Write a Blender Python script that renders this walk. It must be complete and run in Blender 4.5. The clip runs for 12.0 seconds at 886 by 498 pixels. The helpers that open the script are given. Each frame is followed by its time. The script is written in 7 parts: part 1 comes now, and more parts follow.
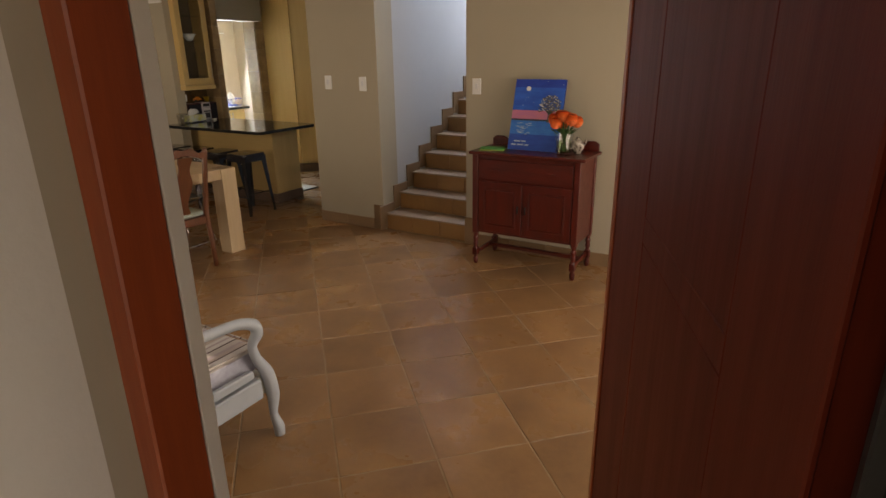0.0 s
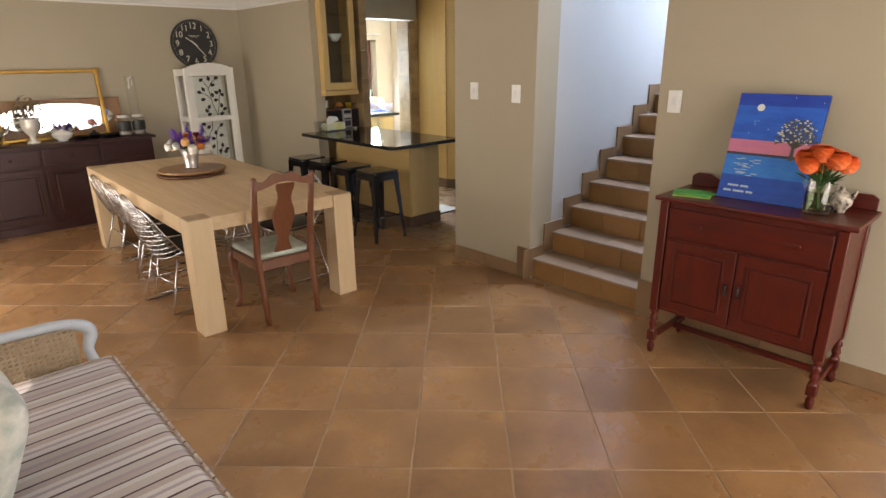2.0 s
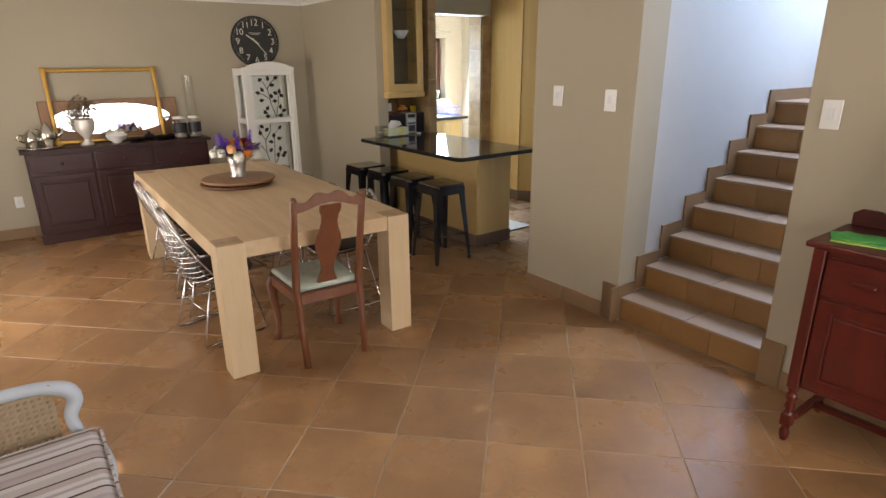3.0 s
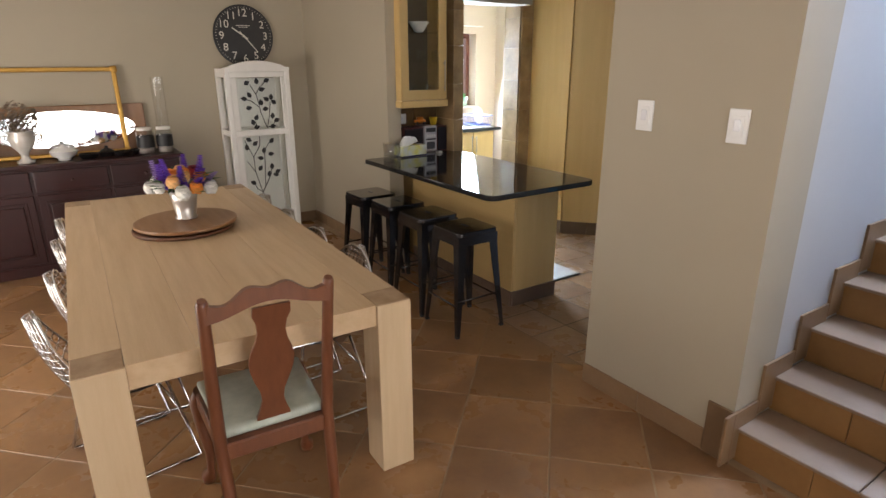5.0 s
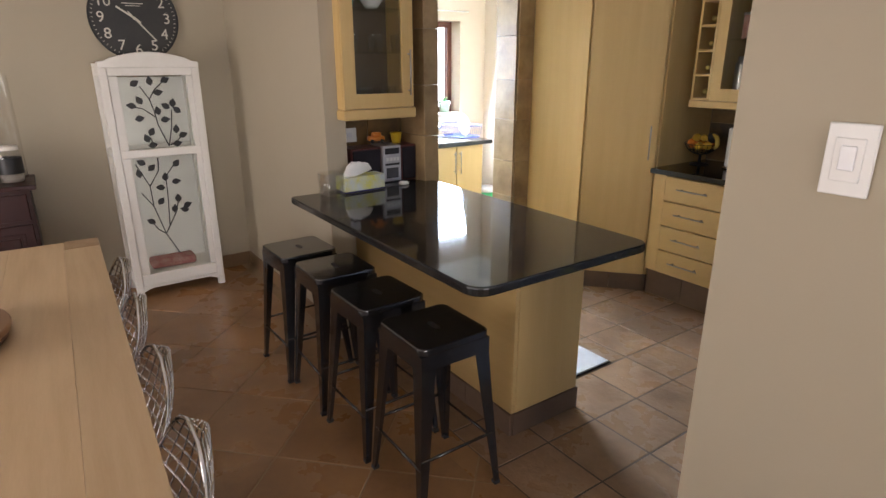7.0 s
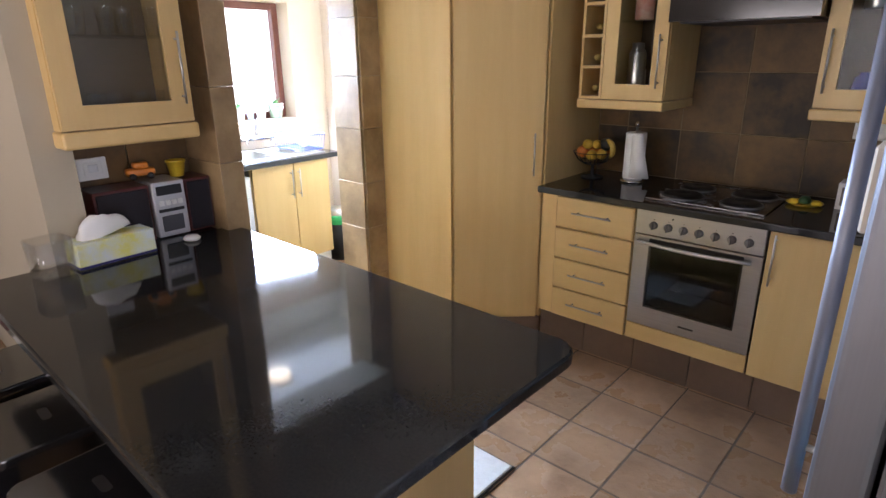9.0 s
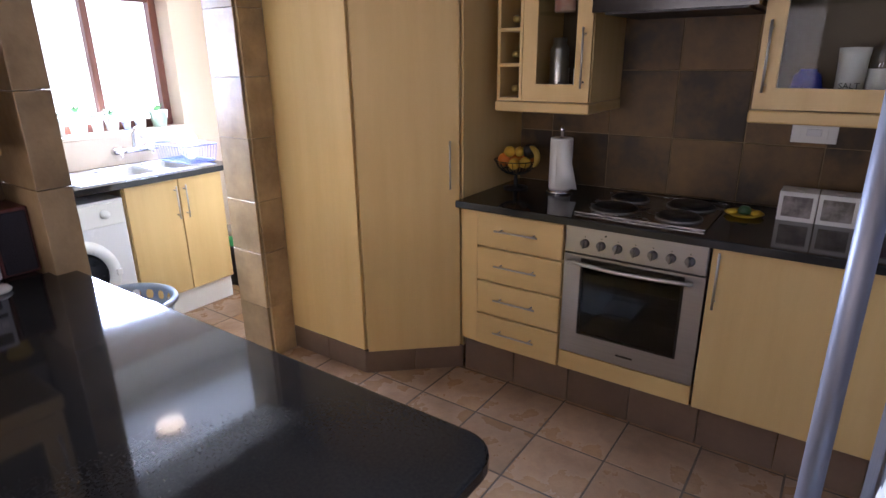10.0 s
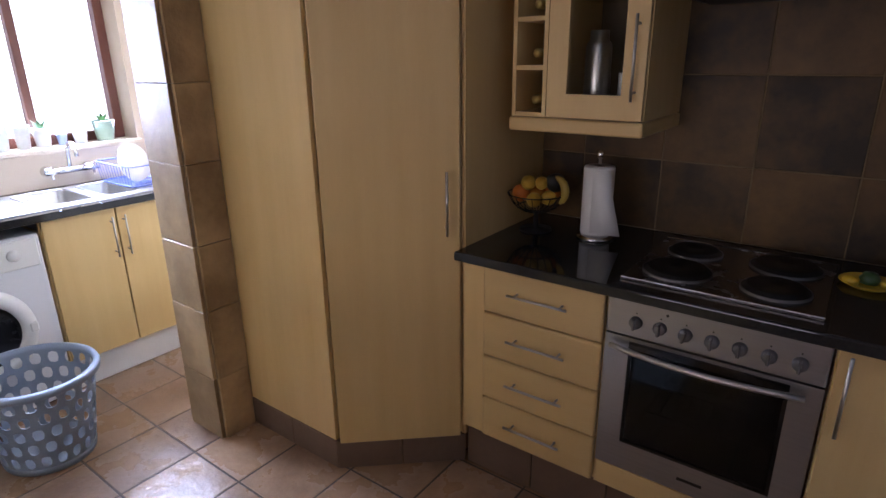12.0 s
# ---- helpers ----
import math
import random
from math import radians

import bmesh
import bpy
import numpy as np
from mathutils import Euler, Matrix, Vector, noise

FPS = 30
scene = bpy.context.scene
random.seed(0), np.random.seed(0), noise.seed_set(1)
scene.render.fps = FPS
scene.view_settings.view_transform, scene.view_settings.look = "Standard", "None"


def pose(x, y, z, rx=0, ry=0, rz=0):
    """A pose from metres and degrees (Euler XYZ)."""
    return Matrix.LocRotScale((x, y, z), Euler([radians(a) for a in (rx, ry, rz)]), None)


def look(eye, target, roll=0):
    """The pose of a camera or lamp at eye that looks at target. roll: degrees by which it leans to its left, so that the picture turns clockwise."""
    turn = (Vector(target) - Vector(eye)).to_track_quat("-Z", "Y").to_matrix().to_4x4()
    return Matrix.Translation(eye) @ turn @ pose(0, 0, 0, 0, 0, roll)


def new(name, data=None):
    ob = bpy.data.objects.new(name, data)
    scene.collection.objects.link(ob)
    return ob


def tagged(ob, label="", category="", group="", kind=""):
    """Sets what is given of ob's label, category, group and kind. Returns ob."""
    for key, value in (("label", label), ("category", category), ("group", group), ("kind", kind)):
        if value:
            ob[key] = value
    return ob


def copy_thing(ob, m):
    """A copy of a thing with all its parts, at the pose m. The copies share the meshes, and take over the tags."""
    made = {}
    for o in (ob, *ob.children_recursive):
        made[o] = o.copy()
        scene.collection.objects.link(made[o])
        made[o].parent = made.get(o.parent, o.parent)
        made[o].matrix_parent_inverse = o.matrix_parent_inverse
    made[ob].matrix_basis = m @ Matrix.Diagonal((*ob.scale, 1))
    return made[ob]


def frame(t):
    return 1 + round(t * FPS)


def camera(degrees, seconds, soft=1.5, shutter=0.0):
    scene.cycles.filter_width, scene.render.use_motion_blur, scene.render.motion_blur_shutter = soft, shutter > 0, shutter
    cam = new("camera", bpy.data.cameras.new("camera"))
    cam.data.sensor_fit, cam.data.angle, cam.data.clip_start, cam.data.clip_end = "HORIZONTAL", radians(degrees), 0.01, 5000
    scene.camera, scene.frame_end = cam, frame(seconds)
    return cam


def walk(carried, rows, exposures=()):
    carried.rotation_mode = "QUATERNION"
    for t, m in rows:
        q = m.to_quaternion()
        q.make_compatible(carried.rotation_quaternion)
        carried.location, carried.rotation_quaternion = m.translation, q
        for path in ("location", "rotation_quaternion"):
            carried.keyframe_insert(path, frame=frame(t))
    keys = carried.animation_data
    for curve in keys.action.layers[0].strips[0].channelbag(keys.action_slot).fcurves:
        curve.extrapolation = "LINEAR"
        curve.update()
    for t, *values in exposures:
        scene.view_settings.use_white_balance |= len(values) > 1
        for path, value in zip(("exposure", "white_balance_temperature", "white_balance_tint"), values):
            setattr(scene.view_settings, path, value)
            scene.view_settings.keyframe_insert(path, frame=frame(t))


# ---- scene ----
cam = camera(75.31, 12.0)
# seconds, x, y, z, yaw, pitch, roll
ROWS = [
    (0.0, 0.211, -0.023, 1.650, 30.538, -18.741, 0.789),
    (0.5, 0.027, 0.330, 1.650, 31.028, -18.832, 0.749),
    (1.0, -0.118, 0.622, 1.647, 34.242, -18.763, 0.824),
    (1.5, -0.279, 0.870, 1.642, 41.089, -18.511, 0.868),
    (2.0, -0.488, 1.037, 1.638, 46.621, -18.219, 0.656),
    (2.5, -0.751, 1.222, 1.634, 50.442, -18.143, 0.576),
    (3.0, -1.012, 1.452, 1.633, 53.265, -18.155, 0.460),
    (5.0, -2.068, 2.260, 1.633, 56.196, -18.149, 0.128),
    (5.5, -2.373, 2.513, 1.619, 56.521, -18.330, 0.221),
    (6.0, -2.670, 2.713, 1.600, 56.431, -18.183, 0.138),
    (6.5, -2.984, 2.966, 1.578, 56.136, -18.067, 0.047),
    (8.5, -3.867, 3.853, 1.567, 46.660, -18.493, 0.653),
    (9.0, -3.995, 4.005, 1.551, 41.868, -18.602, 0.565),
    (9.5, -4.077, 4.202, 1.537, 37.849, -18.479, 0.524),
    (10.0, -4.168, 4.393, 1.526, 34.941, -18.469, 0.643),
    (10.5, -4.282, 4.620, 1.520, 33.218, -18.404, 0.607),
    (11.0, -4.379, 4.800, 1.519, 32.819, -18.632, 0.697),
    (11.5, -4.482, 4.947, 1.522, 33.803, -18.745, 0.635),
    (12.0, -4.534, 5.031, 1.527, 36.377, -18.523, 0.653),
]
EXPOSURES = [(0.0, -1.05, 8000, 18), (0.5, -0.62, 7700, 16), (1.0, -0.38, 7450, 15), (2.0, -0.14, 7000, 15), (3.0, -0.12, 6700, 15), (5.0, -0.1, 6550, 17), (6.5, 0.0, 6500, 20),
             (8.5, 0.38, 6200, 22), (9.0, 0.36, 6150, 25), (9.5, 0.24, 6050, 30), (11.0, -0.36, 6000, 33), (12.0, -0.56, 5950, 35)]
walk(cam, [(t, pose(x, y, z, 90 + pitch, roll, yaw)) for t, x, y, z, yaw, pitch, roll in ROWS], EXPOSURES)

# ---- world, sun and window light ----
SUN_ELEV, SUN_AZ = 48.0, 150.0  # degrees; azimuth counted from +y towards +x
world = bpy.data.worlds.new("sky")
scene.world = world
world.use_nodes = True
wn = world.node_tree
sky = wn.nodes.new("ShaderNodeTexSky")
sky.sky_type, sky.sun_disc = "NISHITA", False
sky.sun_elevation, sky.sun_rotation = radians(SUN_ELEV), radians(SUN_AZ)
wn.nodes["Background"].inputs[1].default_value = 0.15
wn.links.new(sky.outputs[0], wn.nodes["Background"].inputs[0])

sun_data = bpy.data.lights.new("sun", "SUN")
sun_data.energy, sun_data.angle, sun_data.color = 5.0, radians(0.5), (1.0, 0.95, 0.86)
az, el = radians(SUN_AZ), radians(SUN_ELEV)
sun_from = Vector((math.sin(az) * math.cos(el), math.cos(az) * math.cos(el), math.sin(el)))
new("sun", sun_data).matrix_world = look(sun_from * 30, (0, 0, 0))


def window_light(name, eye, target, width, height, watts, colour):
    d = bpy.data.lights.new(name, "AREA")
    d.shape, d.size, d.size_y, d.energy, d.color = "RECTANGLE", width, height, watts, colour
    new(name, d).matrix_world = look(eye, target)


WARM = (1.0, 0.95, 0.87)
window_light("light_lounge_window", (-1.25, 0.45, 1.36), (-1.8, 3.0, 1.0), 0.32, 0.6, 6, WARM)
window_light("light_lounge_window", (-2.655, 0.45, 1.65), (-3.1, 3.0, 1.0), 0.4, 0.8, 12, WARM)
window_light("light_garden_door", (-5.6, 0.45, 1.1), (-5.6, 3.0, 1.25), 1.9, 1.9, 68, WARM)
window_light("light_east_door", (1.0, 2.95, 1.1), (-2.0, 3.0, 1.2), 2.3, 1.9, 70, WARM)
window_light("light_front_door", (-0.12, -0.9, 1.3), (-0.3, 2.0, 0.9), 0.8, 1.6, 3, WARM)
window_light("light_stair_window", (-2.62, 7.0, 3.3), (-2.75, 4.9, 0.6), 0.85, 1.2, 160, (0.60, 0.75, 1.0))
window_light("light_scullery_window", (-7.93, 6.14, 1.52), (-5.5, 5.7, 0.7), 0.98, 0.74, 235, (0.60, 0.80, 1.0))
window_light("light_toilet_window", (-0.36, 7.14, 1.55), (-0.4, 5.5, 0.6), 0.45, 0.75, 15, (0.55, 0.74, 1.0))

# ---- materials ----
MATS = {}


def material(name, colour, rough=0.6, metal=0.0, colour2=None, grain=6.0, fine=60.0, stretch=(1, 1, 1), bump=0.1,
             vary=0.0, coat=0.0, mottle=0.5, spec=0.5, rvar=0.08, dist=0.004, island=False):
    """Two scales of noise between two colours, fine relief, and an own tint for each object."""
    m = bpy.data.materials.new(name)
    m.use_nodes = True
    nt = m.node_tree
    b = nt.nodes["Principled BSDF"]
    link, add = nt.links.new, nt.nodes.new
    colour2 = colour2 or tuple(c * 0.78 for c in colour)
    tc, mp = add("ShaderNodeTexCoord"), add("ShaderNodeMapping")
    mp.inputs["Scale"].default_value = stretch
    link(tc.outputs["Object"], mp.inputs["Vector"])
    info = add("ShaderNodeObjectInfo")
    if vary:
        off = add("ShaderNodeVectorMath")
        off.operation = "MULTIPLY_ADD"
        comb = add("ShaderNodeCombineXYZ")
        for i in range(3):
            link(info.outputs["Random"], comb.inputs[i])
        off.inputs[1].default_value = (37, 53, 71)
        link(comb.outputs[0], off.inputs[0])
        link(mp.outputs[0], off.inputs[2])
        vec = off.outputs[0]
    else:
        vec = mp.outputs[0]
    n1, n2 = add("ShaderNodeTexNoise"), add("ShaderNodeTexNoise")
    n1.inputs["Scale"].default_value, n1.inputs["Detail"].default_value, n1.inputs["Roughness"].default_value = grain, 5, 0.6
    n2.inputs["Scale"].default_value, n2.inputs["Detail"].default_value = fine, 3
    link(vec, n1.inputs["Vector"])
    link(vec, n2.inputs["Vector"])
    mixf = add("ShaderNodeMath")
    mixf.operation = "MULTIPLY_ADD"
    link(n2.outputs[0], mixf.inputs[0])
    mixf.inputs[1].default_value = 0.35
    sub = add("ShaderNodeMapRange")
    sub.inputs[1].default_value, sub.inputs[2].default_value = 0.5 - 0.5 * (1 - mottle) - 0.08, 0.5 + 0.5 * (1 - mottle) + 0.08
    sub.inputs[3].default_value, sub.inputs[4].default_value = -0.17, 0.83
    link(n1.outputs[0], sub.inputs[0])
    link(sub.outputs[0], mixf.inputs[2])
    ramp = add("ShaderNodeMix")
    ramp.data_type = "RGBA"
    ramp.inputs[6].default_value, ramp.inputs[7].default_value = (*colour, 1), (*colour2, 1)
    link(mixf.outputs[0], ramp.inputs[0])
    out = ramp.outputs[2]
    if vary or island:
        hsv = add("ShaderNodeHueSaturation")
        mr = add("ShaderNodeMapRange")
        mr.inputs[3].default_value, mr.inputs[4].default_value = 1 - (vary or 0.2), 1 + (vary or 0.2)
        if island:
            geo = add("ShaderNodeNewGeometry")
            link(geo.outputs["Random Per Island"], mr.inputs[0])
        else:
            link(info.outputs["Random"], mr.inputs[0])
        link(mr.outputs[0], hsv.inputs["Value"])
        link(out, hsv.inputs["Color"])
        out = hsv.outputs[0]
    link(out, b.inputs["Base Color"])
    rr = add("ShaderNodeMapRange")
    rr.inputs[3].default_value, rr.inputs[4].default_value = max(0.02, rough - rvar), min(1, rough + rvar)
    link(n1.outputs[0], rr.inputs[0])
    link(rr.outputs[0], b.inputs["Roughness"])
    b.inputs["Metallic"].default_value = metal
    b.inputs["Specular IOR Level"].default_value = spec
    b.inputs["Coat Weight"].default_value, b.inputs["Coat Roughness"].default_value = coat, 0.12
    if bump:
        bp = add("ShaderNodeBump")
        bp.inputs["Strength"].default_value, bp.inputs["Distance"].default_value = bump, dist
        link(mixf.outputs[0], bp.inputs["Height"])
        link(bp.outputs[0], b.inputs["Normal"])
    MATS[name] = m
    return m


def glass_material(name, tint=(0.96, 0.98, 0.97), rough=0.02, gloss_least=0.007, gloss_most=0.5):
    """Thin clear glass: it lets light through and mirrors more at a slant."""
    m = bpy.data.materials.new(name)
    m.use_nodes = True
    nt = m.node_tree
    out = nt.nodes["Material Output"]
    nt.nodes.remove(nt.nodes["Principled BSDF"])
    clear, gloss, mix, slant, power, scale = (nt.nodes.new(k) for k in ("ShaderNodeBsdfTransparent", "ShaderNodeBsdfGlossy", "ShaderNodeMixShader", "ShaderNodeLayerWeight", "ShaderNodeMath", "ShaderNodeMath"))
    clear.inputs["Color"].default_value = (*tint, 1)
    gloss.inputs["Roughness"].default_value = rough
    power.operation, scale.operation = "POWER", "MULTIPLY_ADD"
    power.inputs[1].default_value = 4.0
    scale.inputs[1].default_value, scale.inputs[2].default_value = gloss_most, gloss_least
    nt.links.new(slant.outputs["Facing"], power.inputs[0])
    nt.links.new(power.outputs[0], scale.inputs[0])
    nt.links.new(scale.outputs[0], mix.inputs[0])
    nt.links.new(clear.outputs[0], mix.inputs[1])
    nt.links.new(gloss.outputs[0], mix.inputs[2])
    nt.links.new(mix.outputs[0], out.inputs["Surface"])
    return m


def stripes_material(name, colours, widths, axis, rough=0.85):
    """Woven stripes across one axis, repeating, in metres."""
    m = bpy.data.materials.new(name)
    m.use_nodes = True
    nt = m.node_tree
    b = nt.nodes["Principled BSDF"]
    link, add = nt.links.new, nt.nodes.new
    tc, sep = add("ShaderNodeTexCoord"), add("ShaderNodeSeparateXYZ")
    link(tc.outputs["Object"], sep.inputs[0])
    total = sum(widths)
    md = add("ShaderNodeMath")
    md.operation = "DIVIDE"
    md.inputs[1].default_value = total
    link(sep.outputs["XYZ".index(axis)], md.inputs[0])
    fr = add("ShaderNodeMath")
    fr.operation = "FRACT"
    link(md.outputs[0], fr.inputs[0])
    ramp = add("ShaderNodeValToRGB")
    ramp.color_ramp.interpolation = "CONSTANT"
    at = 0.0
    for i, (c, w) in enumerate(zip(colours, widths)):
        e = ramp.color_ramp.elements[0] if i == 0 else ramp.color_ramp.elements.new(at / total)
        e.position, e.color = at / total, (*c, 1)
        at += w
    last = ramp.color_ramp.elements[len(ramp.color_ramp.elements) - 1]
    if last.position > 0.999:
        ramp.color_ramp.elements.remove(last)
    link(fr.outputs[0], ramp.inputs[0])
    nz = add("ShaderNodeTexNoise")
    nz.inputs["Scale"].default_value = 350
    link(tc.outputs["Object"], nz.inputs["Vector"])
    mx = add("ShaderNodeMix")
    mx.data_type, mx.blend_type = "RGBA", "MULTIPLY"
    mx.inputs[0].default_value = 0.35
    link(ramp.outputs[0], mx.inputs[6])
    link(nz.outputs[0], mx.inputs[7])
    link(mx.outputs[2], b.inputs["Base Color"])
    b.inputs["Roughness"].default_value = rough
    bp = add("ShaderNodeBump")
    bp.inputs["Strength"].default_value, bp.inputs["Distance"].default_value = 0.25, 0.002
    link(nz.outputs[0], bp.inputs["Height"])
    link(bp.outputs[0], b.inputs["Normal"])
    return m


PAINT = material("taupe wall paint", (0.42, 0.368, 0.275), 0.7, colour2=(0.39, 0.34, 0.251), grain=1.2, fine=180, bump=0.12, dist=0.0015)
PEACH = material("warm cream wall paint", (0.60, 0.49, 0.37), 0.7, colour2=(0.56, 0.45, 0.33), grain=1.2, fine=180, bump=0.12, dist=0.0015)
OUTER = material("exterior cream plaster", (0.72, 0.68, 0.60), 0.85, colour2=(0.64, 0.60, 0.53), grain=2, fine=90, bump=0.4)
# Wall paint made paler and cooler for the blue daylight in the stairwell.
STAIR_DAYLIT = material("daylight-paled wall paint", (0.52, 0.53, 0.53), 0.7, colour2=(0.48, 0.49, 0.50), grain=1.2, fine=180, bump=0.12, dist=0.0015)
CEIL = material("white ceiling paint", (0.78, 0.77, 0.74), 0.75, colour2=(0.74, 0.73, 0.70), grain=2, fine=160, bump=0.08, dist=0.001)
GROUT = material("sandy grout", (0.40, 0.29, 0.18), 0.9, colour2=(0.24, 0.165, 0.095), grain=9, fine=120, bump=0.5)
GROUT_K = material("grey grout", (0.17, 0.145, 0.12), 0.9, colour2=(0.11, 0.09, 0.07), grain=9, fine=120, bump=0.5)
SAND = material("sealed sandstone tile", (0.350, 0.190, 0.082), 0.29, colour2=(0.205, 0.106, 0.048), grain=2.4, fine=34, bump=0.34,
                vary=0.10, mottle=0.78, rvar=0.16, dist=0.003)
SAND_K = material("riven sandstone tile", (0.36, 0.225, 0.130), 0.29, colour2=(0.19, 0.108, 0.060), grain=4.0, fine=22, bump=0.55,
                  vary=0.18, mottle=0.78, rvar=0.16, dist=0.009)
# Riser tile coloured darker because the risers catch less light.
STAIRTILE = material("golden stair tile, shaded riser tone", (0.32, 0.168, 0.055), 0.42, colour2=(0.215, 0.106, 0.036), grain=3, fine=40, bump=0.2, vary=0.14, mottle=0.6)
SKIRT = material("stone skirting tile", (0.27, 0.165, 0.085), 0.45, colour2=(0.19, 0.115, 0.06), grain=4, fine=50, bump=0.2, vary=0.12)
SKIRT_K = material("slate plinth tile", (0.185, 0.118, 0.075), 0.5, colour2=(0.115, 0.072, 0.05), grain=4, fine=50, bump=0.3, vary=0.15)
SLATE = material("rust slate wall tile", (0.165, 0.092, 0.030), 0.5, colour2=(0.036, 0.026, 0.017), grain=2.6, fine=26, bump=0.6,
                 vary=0.12, mottle=0.88, rvar=0.12, dist=0.006, spec=0.3)
STONE = material("honey stone cladding", (0.45, 0.31, 0.155), 0.45, colour2=(0.25, 0.16, 0.075), grain=4, fine=36, bump=0.5, vary=0.22, mottle=0.85, dist=0.006)
# Door wood darkened for its shaded face; JAMBWOOD is the brighter lit copy.
DOORWOOD = material("red stained hardwood, shaded tone", (0.150, 0.018, 0.006), 0.55, colour2=(0.085, 0.010, 0.004), grain=3, fine=40, stretch=(9, 9, 0.7), bump=0.1, coat=0.0, mottle=0.6, spec=0.2)
JAMBWOOD = material("orange-red hardwood, lit tone", (0.36, 0.072, 0.02), 0.4, colour2=(0.22, 0.038, 0.012), grain=3, fine=40, stretch=(9, 9, 0.7), bump=0.1, coat=0.15, mottle=0.6)
MAHOG = material("polished red mahogany", (0.105, 0.011, 0.005), 0.32, colour2=(0.050, 0.006, 0.0035), grain=3, fine=50, stretch=(1, 8, 8), bump=0.06, coat=0.12, mottle=0.6, spec=0.35)
MAHOGV = material("upright red mahogany", (0.105, 0.011, 0.005), 0.32, colour2=(0.050, 0.006, 0.0035), grain=3, fine=50, stretch=(8, 8, 1), bump=0.06, coat=0.12, mottle=0.6, spec=0.35)
DARKWOOD = material("dark maroon wood", (0.040, 0.010, 0.009), 0.33, colour2=(0.022, 0.006, 0.006), grain=3, fine=50, stretch=(8, 1, 8), bump=0.06, coat=0.1, spec=0.35)
CHAIRWOOD = material("brown chair wood", (0.185, 0.066, 0.028), 0.34, colour2=(0.11, 0.036, 0.016), grain=4, fine=50, stretch=(8, 8, 1), bump=0.06, coat=0.2)
OAK = material("pale oak", (0.60, 0.44, 0.265), 0.40, colour2=(0.47, 0.32, 0.175), grain=2.2, fine=45, stretch=(0.7, 9, 9), bump=0.08, vary=0.07, mottle=0.55)
OAKV = material("upright pale oak", (0.63, 0.48, 0.30), 0.45, colour2=(0.51, 0.36, 0.205), grain=2.2, fine=45, stretch=(9, 9, 0.7), bump=0.08, mottle=0.55)
TRAYWOOD = material("acacia board", (0.31, 0.165, 0.075), 0.4, colour2=(0.20, 0.095, 0.04), grain=3, fine=50, stretch=(1, 9, 1), bump=0.06)
MAPLE = material("maple veneer", (0.665, 0.468, 0.198), 0.4, colour2=(0.58, 0.385, 0.146), grain=2.2, fine=60, stretch=(7, 7, 0.5), bump=0.03, vary=0.04, mottle=0.5)
MAPLEH = material("maple veneer across", (0.665, 0.468, 0.198), 0.4, colour2=(0.58, 0.385, 0.146), grain=2.2, fine=60, stretch=(0.5, 7, 7), bump=0.03, vary=0.04, mottle=0.5)
GRANITE = material("black granite", (0.014, 0.014, 0.0155), 0.062, colour2=(0.026, 0.025, 0.023), grain=160, fine=420, bump=0.0, rvar=0.015, mottle=0.7, spec=0.33)
STEEL = material("brushed steel", (0.52, 0.51, 0.49), 0.3, 1.0, colour2=(0.46, 0.45, 0.43), grain=4, fine=200, stretch=(0.4, 30, 30), bump=0.03)
CHROME = material("chrome", (0.78, 0.78, 0.79), 0.1, 1.0, bump=0.0, rvar=0.04)
SILVER = material("tarnished silver", (0.70, 0.68, 0.62), 0.22, 1.0, colour2=(0.50, 0.47, 0.41), bump=0.03)
FRIDGE = material("grey fridge steel", (0.22, 0.225, 0.25), 0.46, 0.85, colour2=(0.19, 0.195, 0.22), grain=3, fine=150, stretch=(30, 30, 0.4), bump=0.02)
BLACK = material("black gloss paint", (0.009, 0.009, 0.011), 0.14, colour2=(0.014, 0.014, 0.015), bump=0.02, coat=0.7)
BLACKMAT = material("black plastic", (0.015, 0.015, 0.016), 0.45, bump=0.03)
IRON = material("black cast iron", (0.012, 0.011, 0.011), 0.5, 0.4, bump=0.15)
WHITEPAINT = material("chalky white paint", (0.80, 0.785, 0.745), 0.55, colour2=(0.71, 0.695, 0.65), grain=5, fine=60, bump=0.15, mottle=0.6)
WHITE = material("white plastic", (0.76, 0.76, 0.74), 0.35, colour2=(0.72, 0.72, 0.70), bump=0.02)
CERAMIC = material("white ceramic", (0.80, 0.79, 0.76), 0.12, colour2=(0.76, 0.75, 0.72), bump=0.0, coat=0.3)
ENAMEL = material("white enamel", (0.72, 0.73, 0.75), 0.25, colour2=(0.70, 0.71, 0.73), bump=0.0)
GOLD = material("gilt frame", (0.55, 0.33, 0.08), 0.38, 0.85, colour2=(0.40, 0.22, 0.05), grain=20, fine=120, bump=0.2)
GLASS = glass_material("clear glass")
PANE = glass_material("window glass")
VESSEL = glass_material("blown vessel glass", (0.965, 0.97, 0.97), 0.03, 0.10, 0.7)
MIRROR = material("mirror silvering", (0.86, 0.87, 0.87), 0.03, 1.0, colour2=(0.84, 0.85, 0.85), bump=0.0, rvar=0.01)


